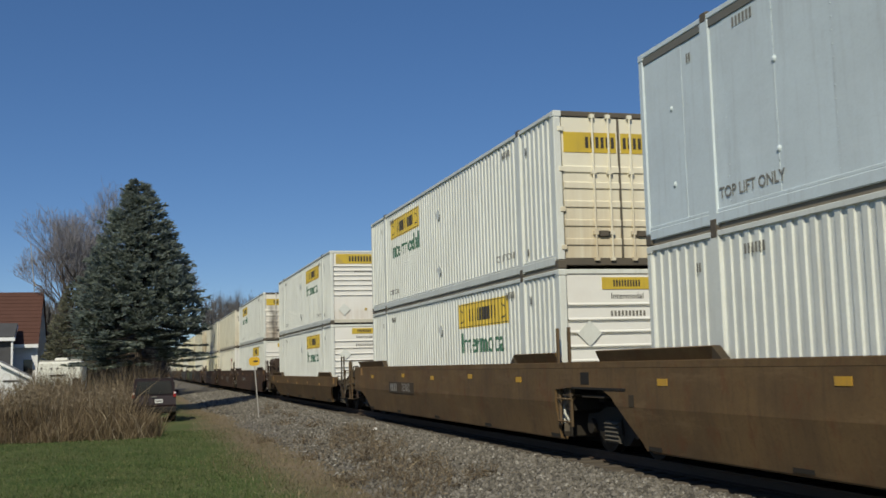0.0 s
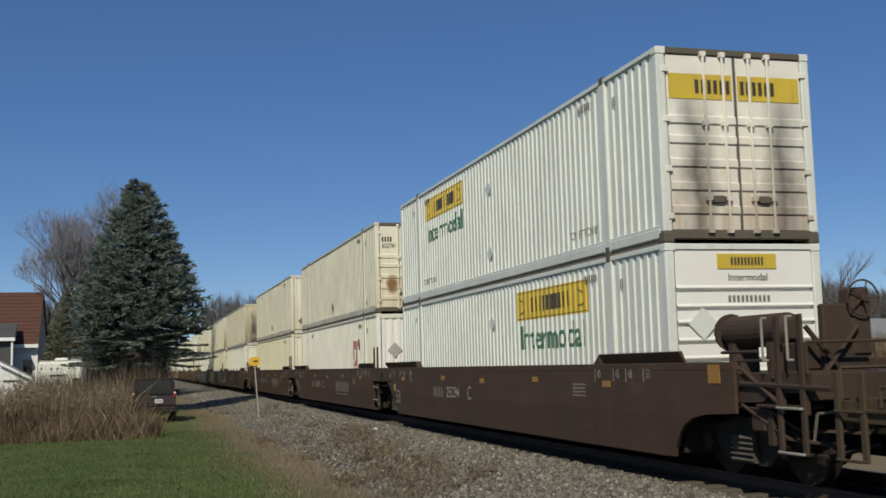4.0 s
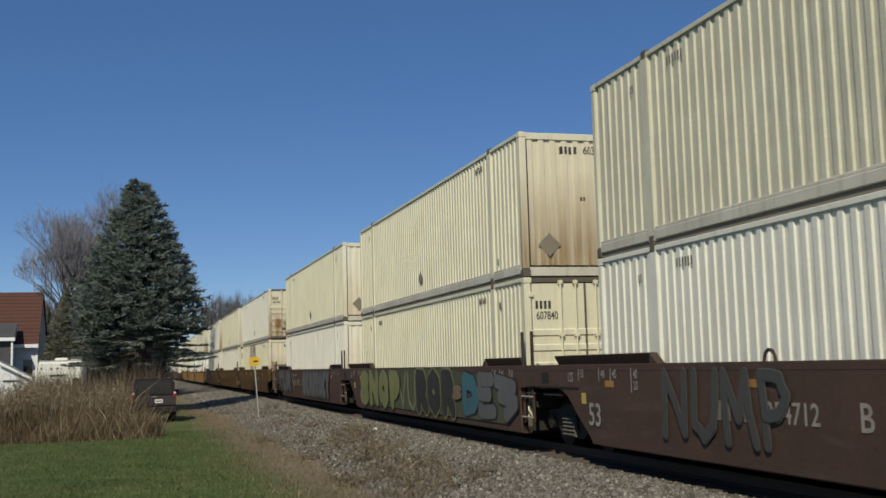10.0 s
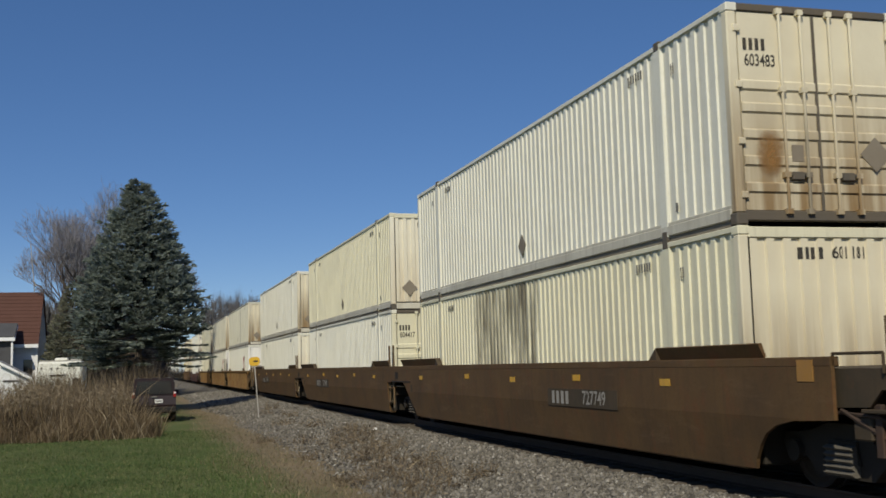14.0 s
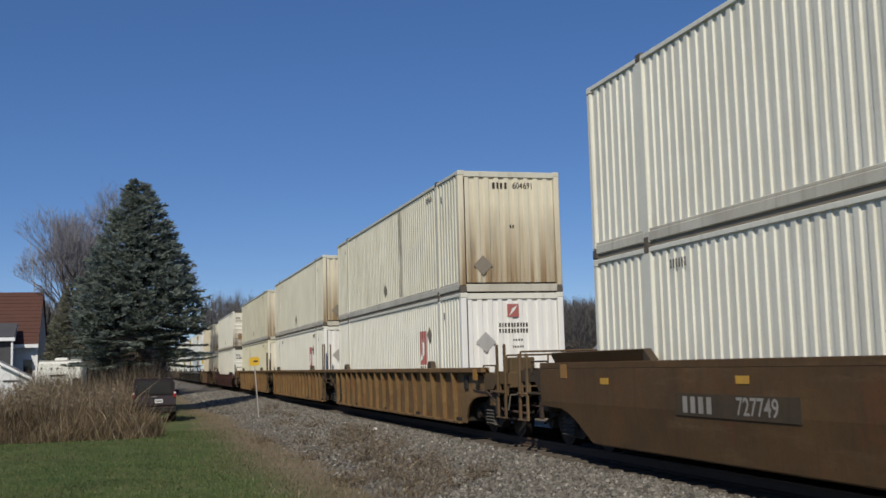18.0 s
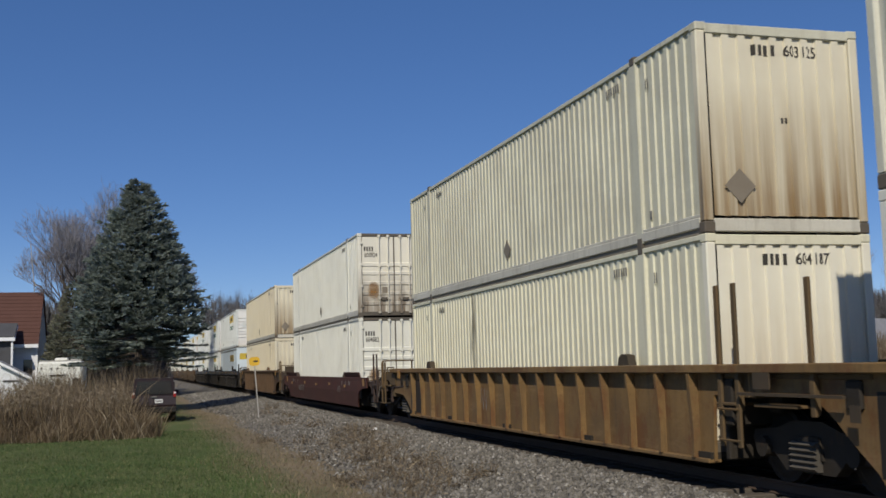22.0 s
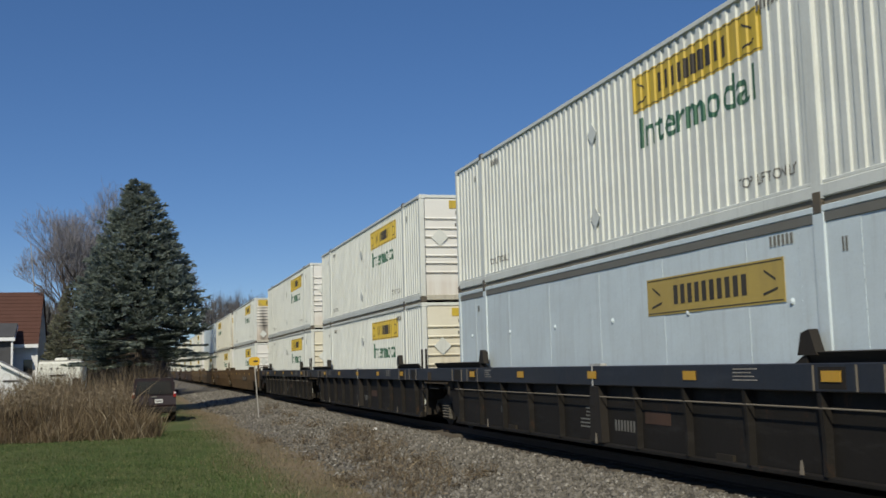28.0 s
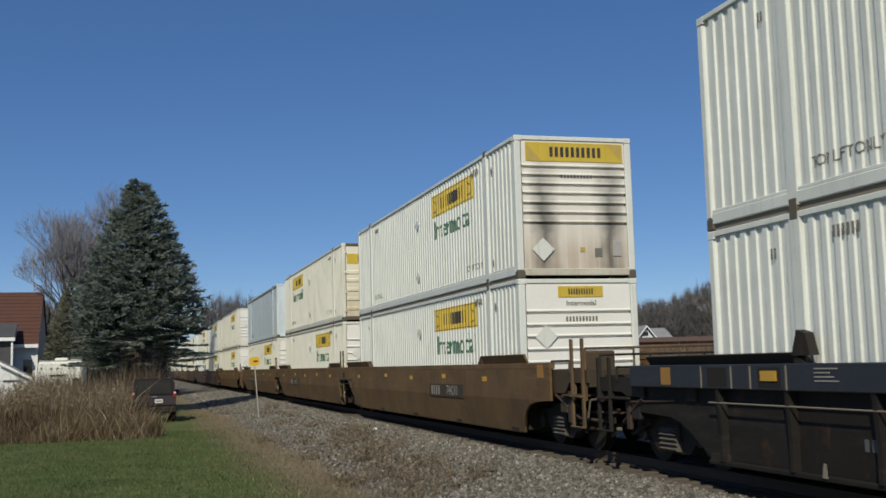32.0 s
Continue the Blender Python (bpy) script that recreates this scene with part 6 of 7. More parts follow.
WORDS = {
    "tan_rusty": "rusty tan-brown steel well car with yellow reflectors",
    "tan": "weathered tan-brown steel well car with yellow reflectors", "maroon": "weathered oxide-brown steel well car with white stencils",
    "tan_low": "dirty tan-brown single well car with low sides", "red_low": "red oxide single well car with low sides",
    "gold": "rusty golden-yellow well car with ribbed sides", "olive": "dirty brown-yellow well car with ribbed sides", "navy": "sooty well car with navy blue top chord",
}


def navy_fittings(car, u):
    """Straps, bay posts, reflectors, bars and a line emblem on the navy cars."""
    for y in (0.0, 0.75, 1.2, 1.95, 14.2, 14.96, 15.4, 16.15):
        part("strap", painted("bay strap", lambda: Geo().box(-WX - 0.012, -WX - 0.004, -0.013, 0.013, 1.18, 1.46), PLACARD), None, car, "pale vertical strap", m=pose(0, y, 0))
    for y in (0.32, 1.62, 14.55, 15.75):
        # flat plates whose black stands for the shade inside the open bays
        part("bay", painted("bay", lambda: Geo().box(-WX - 0.007, -WX - 0.001, -0.24, 0.24, 1.20, 1.44), SOOT), None, car, "flat black plate in place of a shaded bay opening", m=pose(0, y, 0))
    part("strap", painted("middle strap", lambda: Geo().box(-WX - 0.012, -WX - 0.002, 7.95, 7.99, 1.16, 1.50).box(-WX - 0.012, -WX + 0.10, 7.62, 8.06, 1.482, 1.52), TRIM_GREY), None, car, "pale vertical strap under a bracket")
    part("middle_rib", painted("middle rib", lambda: Geo().prism([(7.72, 0.26), (8.18, 0.26), (8.14, 1.16), (7.78, 1.16)], 0, -WX + 0.01, -WX + 0.14), SOOT), None, car, "broad grey stiffener")
    for y in (1.62, 4.72, 7.97, 11.4, 14.55):
        part("reflector", painted("bay reflector", lambda: Geo().box(-WX - 0.020, -WX - 0.0125, -0.17, 0.17, 1.28, 1.40), REFLECT), None, car, m=pose(0, y, 0))
    for y, w in ((3.35, 0.55), (13.45, 0.42)):
        for k in range(4):
            part("bar", painted(("capacity bar", w, k), lambda: Geo().box(-WX - 0.010, -WX - 0.003, -w / 2 + 0.07 * (k % 3), w / 2, 1.28 + k * 0.045, 1.295 + k * 0.045), STENCIL), None, car, m=pose(0, y, 0))
    if u != 18:
        part("conduit", painted("conduit", lambda: Geo().rod((-WX + 0.03, 0.1, 0.99), (-WX + 0.03, LEN - 0.1, 0.99), 0.011, 6), PLACARD), None, car, "thin pale conduit along the side")
    inner = -WX + 0.14
    for k in range(6):
        part("bar", painted(("emblem bar", k), lambda: Geo().box(inner - 0.006, inner, 8.22 + 0.03 * (k % 2), 8.85 - 0.24 * (k > 2), 0.46 + k * 0.062, 0.485 + k * 0.062), SLATE), None, car, "faded pale stripe")
    part("lettering", painted("faded bars", lambda: placed(bars(0.98, 0.17, 9, 5), Matrix.Translation((inner - 0.006, 7.0, 0.55)) @ SIDE), SLATE), None, car, "faded grey bars")
    part("lettering", painted("faded bars small", lambda: placed(bars(0.36, 0.13, 3, 5), Matrix.Translation((inner - 0.006, 12.9, 0.62)) @ SIDE), S_GREY), None, car, "faded grey bars")
    part("rust_patch", painted("side rust", lambda: Geo().box(inner - 0.005, inner, 5.6, 6.4, 0.62, 0.80), MAROON), None, car, "faded brown patch")
    for y in (2.3, 7.95, 13.6):
        part("scuff", painted("foot scuff", lambda: Geo().prism([(-0.06, 0.24), (0.03, 0.24), (0.0, 0.40), (-0.04, 0.40)], 0, -WX, -WX + 0.006), PLACARD), None, car, "pale scuffed foot", m=pose(0, y, 0))


def grating_of(near, tail, deck):
    """Open walkway of bars beside the coupler."""
    def make():
        g = Geo()
        for i in range(9):
            y = -tail + 0.14 + i * 0.075
            g.box(near * 0.55, near * 1.36, y, y + 0.022, deck + 0.002, deck + 0.035)
        return g
    return make


def car_end(car, u, style, end, side):
    """Platform, ladders, rails and brake gear at one end of a car; 'joint' shares a truck, 'end' has a coupler."""
    body, top, cap, ribbed, gear = STYLES[style]
    m = Matrix.Identity(4) if side == "front" else HALFTURN
    near = -1 if side == "front" else 1
    tail, deck, close = TAIL[side, end], cap - 0.30, u < 23
    posts = POST_BROWN if style in ("tan", "tan_rusty") else GOLD_GEAR if style == "olive" else gear
    white = STENCIL if style == "maroon" else posts
    for i, (piece, g) in enumerate(platform_pieces(tail, deck)):
        part(piece, painted((piece, style, side, end, i), lambda: g, gear if piece in ("deck", "end_beam") else GRIME), None, car, m=m)
    if end == "end":
        ya, yb, hi = (-2.90, -3.37, 2.04 if style == "maroon" else 1.95) if side == "front" else (-3.06, -3.48, 1.95 if style == "maroon" else cap + 0.02)
        lows = (0.46, 0.97)
    elif side == "front":
        ya, yb, hi = (-0.14, -0.66, 2.16) if not ribbed else (-0.40, -0.82, 2.50 if style == "gold" else 1.98)
        lows = (0.53, 0.92)
    else:
        ya, yb, hi, lows = -1.14, -1.14, 2.45, ()
    if end == "end" or side == "front" or style == "gold":
        for s in (-1, 1):
            for k, y in enumerate((ya, yb) if ya != yb else (ya,)):
                low = 0.44 if lows else 0.88
                part("hand_post", painted(("hand_post", style, side, end, s, k), lambda: Geo().box(s * 1.405, s * 1.445, y - 0.045, y + 0.045, low, hi, 0.008).box(s * 1.36, s * 1.40, y - 0.03, y + 0.03, 0.9, deck), posts), None, car, m=m)
            if lows and close:
                for z in lows:
                    part("rung", painted(("rung", style, side, end, s), lambda: ladder_rung(s, ya, yb), white), None, car, m=m @ pose(0, 0, z))
                if end == "end" and side == "front" and style == "maroon":
                    for y in (ya + 0.17, yb + 0.13):
                        part("grab_iron", painted(("grab_iron", style, s, y), lambda: grab_bar(s, y, 1.52, 2.02), white), None, car, m=m)
    if close:
        part("side_step", painted(("side_step", style, end, side), lambda: Geo().box(near * 1.10, near * 1.44, -tail + 0.2, -max(0.3, tail - 1.1), 0.96, 1.0, 0.008), gear), None, car, m=m)
        part("brake_rigging", painted(("brake_rigging", end, side), lambda: Geo().rod((near * 0.9, -0.5, 0.60), (near * 0.7, -tail + 0.3, 0.72), 0.025, 6).rod((0.55 * near, -0.5, 0.58), (0.5 * near, -tail + 0.3, 0.70), 0.03, 6).box(near * 0.98, near * 0.70, -1.05, -0.75, 0.86, 1.12, 0.03), GRIME), None, car, m=m)
    if end == "end":
        for s in (-1, 1):
            part("side_sill", painted(("side_sill", style, side, s), lambda: Geo().prism([(-1.9, deck), (-1.9, 1.0), (-2.5, 1.02), (-2.7, deck - 0.22), (-tail, deck - 0.22), (-tail, deck)], 0, s * 1.36, s * 1.40), gear), None, car, m=m)
        add_truck(car, -1.62 if side == "front" else LEN + 1.62)
        part("coupler", painted("coupler", lambda: placed(coupler(), Matrix.Translation((0, -3.70, 0))), GRIME), None, car, m=m)
        if close:
            part("reflector", painted(("end reflector", side, style), lambda: Geo().box(near * (WX + 0.008), near * (WX - 0.01), -1.70 if side == "front" else -1.14, -1.40 if side == "front" else -0.86, top - 0.27, top - 0.03), DULL_REFLECT), None, car, m=m)
            part("air_hose", painted("hose", lambda: placed(hose(), Matrix.Translation((0.1, -3.2, 0))), SOOT), None, car, m=m)
            part("cut_lever", painted(("cut_lever", side), lambda: Geo().path([(near * 1.42, -3.52, 0.62), (near * 1.38, -3.55, 0.92), (near * 0.2, -3.58, 0.98), (near * 0.05, -3.66, 0.98)], 0.018), CAST), None, car, m=m)
            part("crossover_rail", painted(("crossover_rail", style, side), lambda: Geo().path([(-1.40, -tail + 0.06, deck), (-1.40, -tail + 0.06, cap + 0.06), (1.40, -tail + 0.06, cap + 0.06), (1.40, -tail + 0.06, deck)], 0.02).path([(-0.5, -tail + 0.06, deck), (-0.5, -tail + 0.06, cap + 0.06)], 0.018).path([(0.5, -tail + 0.06, deck), (0.5, -tail + 0.06, cap + 0.06)], 0.018), posts), None, car, m=m)
            part("brake_cylinder", painted(("brake_cylinder", side), lambda: Geo().rod((near * 0.95, -2.65, 1.10), (near * 0.95, -2.15, 1.10), 0.16, 12).rod((near * 0.95, -2.15, 1.10), (near * 0.95, -1.75, 1.10), 0.03, 8), TAN_GEAR), None, car, m=m)
            part("valve_box", painted(("valve_box", side), lambda: Geo().box(near * 1.36, near * 1.06, -2.45, -2.15, 0.66, 0.92, 0.02), gear), None, car, m=m)
            part("brake_pipe", painted(("brake_pipe", side), lambda: Geo().path([(near * 1.36, -1.0, 0.98), (near * 1.36, -2.6, 0.92), (near * 1.20, -2.9, 0.70), (near * 0.60, -3.4, 0.66)], 0.022), RUST_GEAR), None, car, m=m)
            part("handhold_rail", painted(("handhold_rail", side, style), lambda: Geo().path([(near * 1.42, -1.95, deck - 0.05), (near * 1.42, -1.95, deck + 0.16), (near * 1.42, -2.78, deck + 0.16), (near * 1.42, -2.78, deck - 0.05)], 0.018), gear), None, car, m=m)
            part("lever_arm", painted(("lever_arm", side), lambda: Geo().rod((near * 1.38, -2.0, 0.98), (near * 1.30, -2.85, 0.60), 0.028, 6).rod((near * 1.30, -2.85, 0.60), (near * 0.9, -3.35, 0.52), 0.025, 6).box(near * 1.36, near * 1.30, -2.62, -2.50, 0.50, 1.05, 0.01), RUST_GEAR), None, car, m=m)
            part("deck_grating", painted(("deck_grating", side, style), grating_of(near, tail, deck), gear), None, car, m=m)
            part("pipe_loop", painted(("pipe_loop", side), lambda: Geo().path([(near * 1.15, -2.2, 0.62), (near * 1.22, -2.7, 0.42), (near * 1.0, -3.2, 0.40), (near * 0.6, -3.6, 0.55)], 0.026), SOOT), None, car, m=m)
        if style == "maroon" and side == "front":
            # big air tank lying along the car, tall bracket and hand brake
            part("air_tank", painted("air_tank", lambda: Geo().rod((-0.80, -2.20, 1.90), (-0.80, -0.95, 1.90), 0.215, 20).rod((-0.80, -0.95, 1.90), (-0.80, -0.86, 1.90), 0.20, 20, 0.12).rod((-0.80, -2.20, 1.90), (-0.80, -2.29, 1.90), 0.20, 20, 0.12).rod((-0.80, -0.88, 1.90), (-0.80, -0.84, 1.90), 0.26, 16), gear), None, car, "brown cylindrical air tank")
            part("tank_saddle", painted("tank_saddle", lambda: Geo().box(-1.0, -0.6, -1.2, -1.1, deck, 1.75).box(-1.0, -0.6, -2.1, -2.0, deck, 1.75).rod((-1.22, -1.30, 1.63), (-1.22, -2.15, 1.63), 0.022, 6), gear), None, car)
            part("brake_stand", painted("tall brake stand", lambda: Geo().box(-1.0, -0.40, -3.22, -3.10, deck, 2.16, 0.02).box(-0.62, -0.36, -3.25, -2.98, 1.55, 2.35, 0.03).box(-1.30, -0.95, -3.10, -2.80, deck, 1.72, 0.02), gear), None, car)
            part("brake_wheel", painted("brake_wheel", lambda: placed(brake_wheel(), Matrix.Translation((-0.50, -3.30, 2.22)) @ Matrix.Scale(0.75, 4)), gear), None, car)
            part("cross_brace", painted("cross_brace", lambda: Geo().rod((-1.42, -2.9, 1.0), (-1.42, -2.1, 1.42), 0.03, 6).rod((-1.30, -3.3, 1.1), (-0.6, -3.3, 1.9), 0.03, 6).rod((-0.6, -3.3, 1.1), (-1.30, -3.3, 1.9), 0.03, 6).rod((-1.42, -2.05, 1.24), (-1.42, -3.9, 1.20), 0.035, 6), gear), None, car)
        elif side == "front" and close:
            part("brake_stand", painted(("brake_stand", cap), lambda: Geo().box(-1.10, -0.55, -2.80, -2.55, deck, cap + 0.02, 0.03), gear), None, car)
            if style in ("olive", "tan_low"):
                part("brake_wheel", painted(("low brake_wheel", cap), lambda: placed(brake_wheel(), Matrix.Translation((-0.55, -2.86, cap + 0.06)) @ Matrix.Scale(0.8, 4)), gear), None, car)
    elif side == "front":
        add_truck(car, -1.76)
    elif close:
        # lintel over the shared truck; raised dark plate stands for a small shaded opening
        part("truck_lintel", painted(("truck_lintel", style), lambda: Geo().box(WX - 0.03, WX + 0.012, -2.62, -0.52, 1.10, 1.135).box(WX - 0.012, WX + 0.005, -2.25, -1.90, 1.18, 1.38), SOOT if not ribbed else TAN_GEAR), None, car, m=m)
        part("end_window", painted(("joint label", style), lambda: Geo().box(WX + 0.002, WX + 0.007, -0.42, -0.24, 0.86, 1.04), OLD_YELLOW if style == "maroon" else TAN_GEAR), None, car, "small pale yellow label", m=m)


def well_car(u, style, front, back, number="", side_letter="", bold=False, art=None):
    """front/back: 'joint' where it shares a truck with its neighbour, 'end' where it has a coupler."""
    body, top, cap, ribbed, gear = STYLES[style]
    car = thing("well_car", None, None, pose(XC, 0, 0), WORDS[style] + (", graffiti on its side" if art else ""), "railcar", "well cars of the train")
    RIGID.append((car, XC, u, 0.0))
    reach = (FOOT["front", front][-1][0], FOOT["back", back][-1][0])
    lean = KINK[style][1] * 0.55
    for s in (-1, 1):
        part("well_side", painted(("well_side", style, front, back, s), lambda: well_shell(style, front, back, s), body), None, car)
    for y in (-0.02, 3.9, 8.0, 12.1, LEN - 0.4):
        part("cross_beam", painted("cross_beam", well_floor, GRIME), None, car, m=pose(0, y, 0))
    chord = NAVY if style == "navy" else body
    thick = 0.31 if style == "navy" else 0.11
    for s in (-1, 1):
        part("top_chord", painted(("top_chord", style, front, back, s), lambda: Geo().box(s * (WX + 0.004), s * (WX - 0.11), -reach[0], LEN + reach[1], top - thick, top + 0.002, 0.012), chord), None, car)
        part("bottom_chord", painted(("bottom_chord", style, s), lambda: Geo().box(s * (WX - 0.06 - lean), s * (WX - 0.26), -0.02, LEN + 0.02, 0.19, 0.25, 0.012), body), None, car)
        for y0, y1 in ((-0.60 if front == "end" else -0.10, 2.10), (LEN - 2.10, LEN + 1.64)) if style not in ("gold", "olive") else ():
            part("guide_plate", painted(("guide_plate", style, s, y0), lambda: guide_plate(y0, y1, top, cap, s), SOOT if style == "navy" else body), None, car)
            if u < 23:
                part("guide_lug", painted(("guide_lug", style, s, y0), lambda: Geo().prism([(y1 - 0.02, top), (y1 + 0.22, top), (y1 + 0.02, cap - 0.02), (y1 - 0.02, cap + 0.01)] if y0 < 8 else [(y0 + 0.02, top), (y0 + 0.02, cap + 0.01), (y0 - 0.02, cap - 0.02), (y0 - 0.22, top)], 0, s * (WX - 0.02), s * (WX - 0.15)), gear), None, car)
    if ribbed:
        n = 17 if style != "navy" else 11
        for i in range(n):
            y = 0.35 + i * (LEN - 0.7) / (n - 1)
            part("rib", painted(("side_rib", style), lambda: rib_plate(0.0, top), body), None, car, m=pose(0, y, 0))
    if style == "navy":
        navy_fittings(car, u)
        for y in (2.05, 13.9):
            part("guide_horn", painted(("guide_horn", y), lambda: Geo().prism([(y - 0.18, 1.57), (y + 0.18, 1.57), (y + 0.10, 1.82), (y - 0.06, 1.86)] if y < 8 else [(y - 0.18, 1.57), (y + 0.18, 1.57), (y + 0.06, 1.86), (y - 0.10, 1.82)], 0, -WX, -WX + 0.12), SOOT), None, car)
    car_end(car, u, style, front, "front")
    car_end(car, u, style, back, "back")
    if style == "maroon" and u < 23:
        # container length marks over both ends of the well
        for k, (word, y) in enumerate((("53", 15.72), ("48", 16.15 - 0.44), ("45", 16.15 - 0.88), ("40", 16.15 - 1.62), ("20", 16.15 - 1.62), ("53", 0.35), ("48", 0.95), ("45", 1.4), ("40", 2.1))):
            y, z = (LEN + 0.40, 1.35) if k == 0 else (y, 1.35 - (0.17 if word == "20" else 0.0))
            part("lettering", painted(("length mark", k), lambda: placed(Geo().add(letters(word, 0.13, 0, 0.8), Matrix.Translation((0.03, 0, 0))).box(-0.13, -0.105, -0.11, 0.09, -0.001, 0.001), Matrix.Translation((-WX - 0.007, y, z)) @ SIDE), STENCIL), None, car, "small white stencilled digits")
        if back == "joint":
            part("lettering", painted("joint digits", lambda: placed(letters("125", 0.15, 0, 0.8), Matrix.Translation((-WX - 0.007, LEN + 0.88, 1.29)) @ SIDE), STENCIL), None, car, "small white stencilled digits")
    if style == "olive":
        for y in (2.3, 13.9):
            part("guide_block", painted("brown guide block", lambda: Geo().prism([(-0.22, 1.484), (0.22, 1.484), (0.16, 1.60), (0.05, 1.66), (-0.14, 1.64)], 0, -WX + 0.01, -WX + 0.14), OLIVE), None, car, "worn brown guide block", m=pose(0, y, 0))
    if style == "gold":
        inner = -WX + 0.14
        part("dark_panel", painted("dark panel", lambda: Geo().box(inner - 0.005, inner, 15.25, 16.30, 0.30, 1.18), SOOT), None, car, "dark grey painted rectangle")
        if u == 12:
            part("lettering", painted("gold digits", lambda: placed(letters("125", 0.26), Matrix.Translation((inner - 0.009, 15.33, 0.72)) @ SIDE), STENCIL), None, car, "white stencilled digits")
        for y in (2.35, 13.9):
            part("guide_block", painted("guide block", lambda: Geo().prism([(-0.20, 1.484), (0.20, 1.484), (0.16, 1.60), (0.05, 1.66), (-0.14, 1.64)], 0, -WX + 0.01, -WX + 0.14), TAN_GEAR), None, car, "worn brown guide block", m=pose(0, y, 0))
        if u == 14:
            tag = Geo()
            for k in range(4):
                fat_line(tag, [(k * 0.2 - 0.4, 0.2), (k * 0.2 - 0.3, -0.25), (k * 0.2 - 0.22, 0.15)], 0.009, 0.004)
            part("graffiti", placed(tag, Matrix.Translation((inner, 9.9, 0.82)) @ SIDE), S_PALE, car, "thin pale spray strokes")["kind"] = "stuff"
    # stencils and reflectors on the sides
    if not ribbed:
        for i, y in enumerate((1.65, 4.85, 8.1, 11.2, 15.3)):
            part("reflector", painted(("reflector", i, top, style), lambda: Geo().box(-WX - 0.008, -WX + 0.002, y, y + 0.30, (top - 0.36) + 0.05 * (i % 2), (top - 0.26) + 0.05 * (i % 2)), REFLECT if style in ("tan", "tan_rusty") else DULL_REFLECT), None, car)
    if number:
        if style in ("tan", "tan_rusty"):
            y1 = 6.35 if front == "end" else 13.1
            part("number_panel", painted(("number_panel", y1), lambda: Geo().box(-WX - 0.007, -WX + 0.002, y1 - 2.95, y1, 0.80, 1.10), TAN_GEAR), None, car, "dark painted rectangle")
            part("lettering", placed(letters(number, 0.22), Matrix.Translation((-WX - 0.011, y1 - 2.05, 0.95)) @ SIDE), STENCIL, car, "white stencilled digits")
            part("lettering", painted(("mark bars", y1), lambda: placed(bars(0.85, 0.22, 4, 2), Matrix.Translation((-WX - 0.011, y1 - 0.6, 0.95)) @ SIDE), STENCIL), None, car, "white bars")
        else:
            low = style == "red_low"
            z, yb, yd, h = (0.70, 12.9, 12.05, 0.22) if low else (0.90, 11.8, 10.52, 0.25)
            part("lettering", placed(letters(number, h), Matrix.Translation((-WX - 0.007, yd, z)) @ SIDE), FAINT if low else STENCIL, car, "white stencilled digits")
            part("lettering", painted(("mark bars", style), lambda: placed(bars(0.6 if low else 0.9, h, 4, 2), Matrix.Translation((-WX - 0.007, yb, z)) @ SIDE), FAINT), None, car, "white bars")
            if side_letter:
                part("lettering", placed(letters(side_letter, 0.30), Matrix.Translation((-WX - 0.007, 9.2, 0.90)) @ SIDE), STENCIL, car, "white stencilled letter")
    if style == "maroon" and art != "lime":
        part("lettering", painted("size digits", lambda: placed(letters("53", 0.36), Matrix.Translation((-WX - 0.004, 16.05, 0.68)) @ SIDE), STENCIL), None, car, "large white digits")
    if style in ("maroon", "red_low"):
        def small():
            g = Geo()
            for y, n in (((0.9, 2), (1.6, 1), (2.3, 1), (13.6, 1), (14.4, 1), (15.0, 2)) if top < 1.3 else ()):
                g.add(bars(0.14 * n, 0.14, n, int(y * 10)), Matrix.Translation((-WX - 0.007, y, top - 0.20)) @ SIDE)
            for k in range(4):
                g.add(bars(0.55, 0.03, 9, k), Matrix.Translation((-WX - 0.007, 2.9, top - 0.33 - 0.06 * k)) @ SIDE)
            return g
        part("stencil", painted(("capacity stencils", top), small, STENCIL), None, car, "small white stencil bars")["kind"] = "stuff"
    if bold:
        def mark():
            g = Geo()
            for i in range(4):
                a = 6.45 - i * 0.66
                sl = 0.14
                for b in (0.02, 0.34):
                    g.poly([(0, a - b, 0.68), (0, a - b - 0.20, 0.68), (0, a - b - 0.20 - sl, 1.04), (0, a - b - sl, 1.04)])
            g.poly([(0, 6.5, 0.58), (0, 4.1, 0.58), (0, 4.0, 0.62), (0, 6.4, 0.62)])
            return placed(g, Matrix.Translation((-WX - 0.007, 0, 0)))
        part("bold_mark", painted("bold mark", mark, FAINT), None, car, "white slanted blocks over a stripe")
    if u == 4:
        sprayed_word(car, "SZNSSZN", 7.3, 3.4, 1.20, 1.42, 0.010, S_GREY, None, 51, 0.0, 0.006)
    if art == "tag":
        sprayed_word(car, "ASKR", 7.75, 3.1, 0.34, 1.47, 0.17, S_BLACK, S_PALE, 3, 0.028)
        sprayed_word(car, "NUMP", 13.7, 10.4, 0.45, 1.44, 0.07, S_SMOKE, S_GREY, 5, 0.014)
        part("lettering", placed(letters("WELL LD LMT 111,000", 0.09, 0, 0.72), Matrix.Translation((-WX - 0.007, 8.35, 1.19)) @ SIDE), STENCIL, car, "small white stencil lettering")
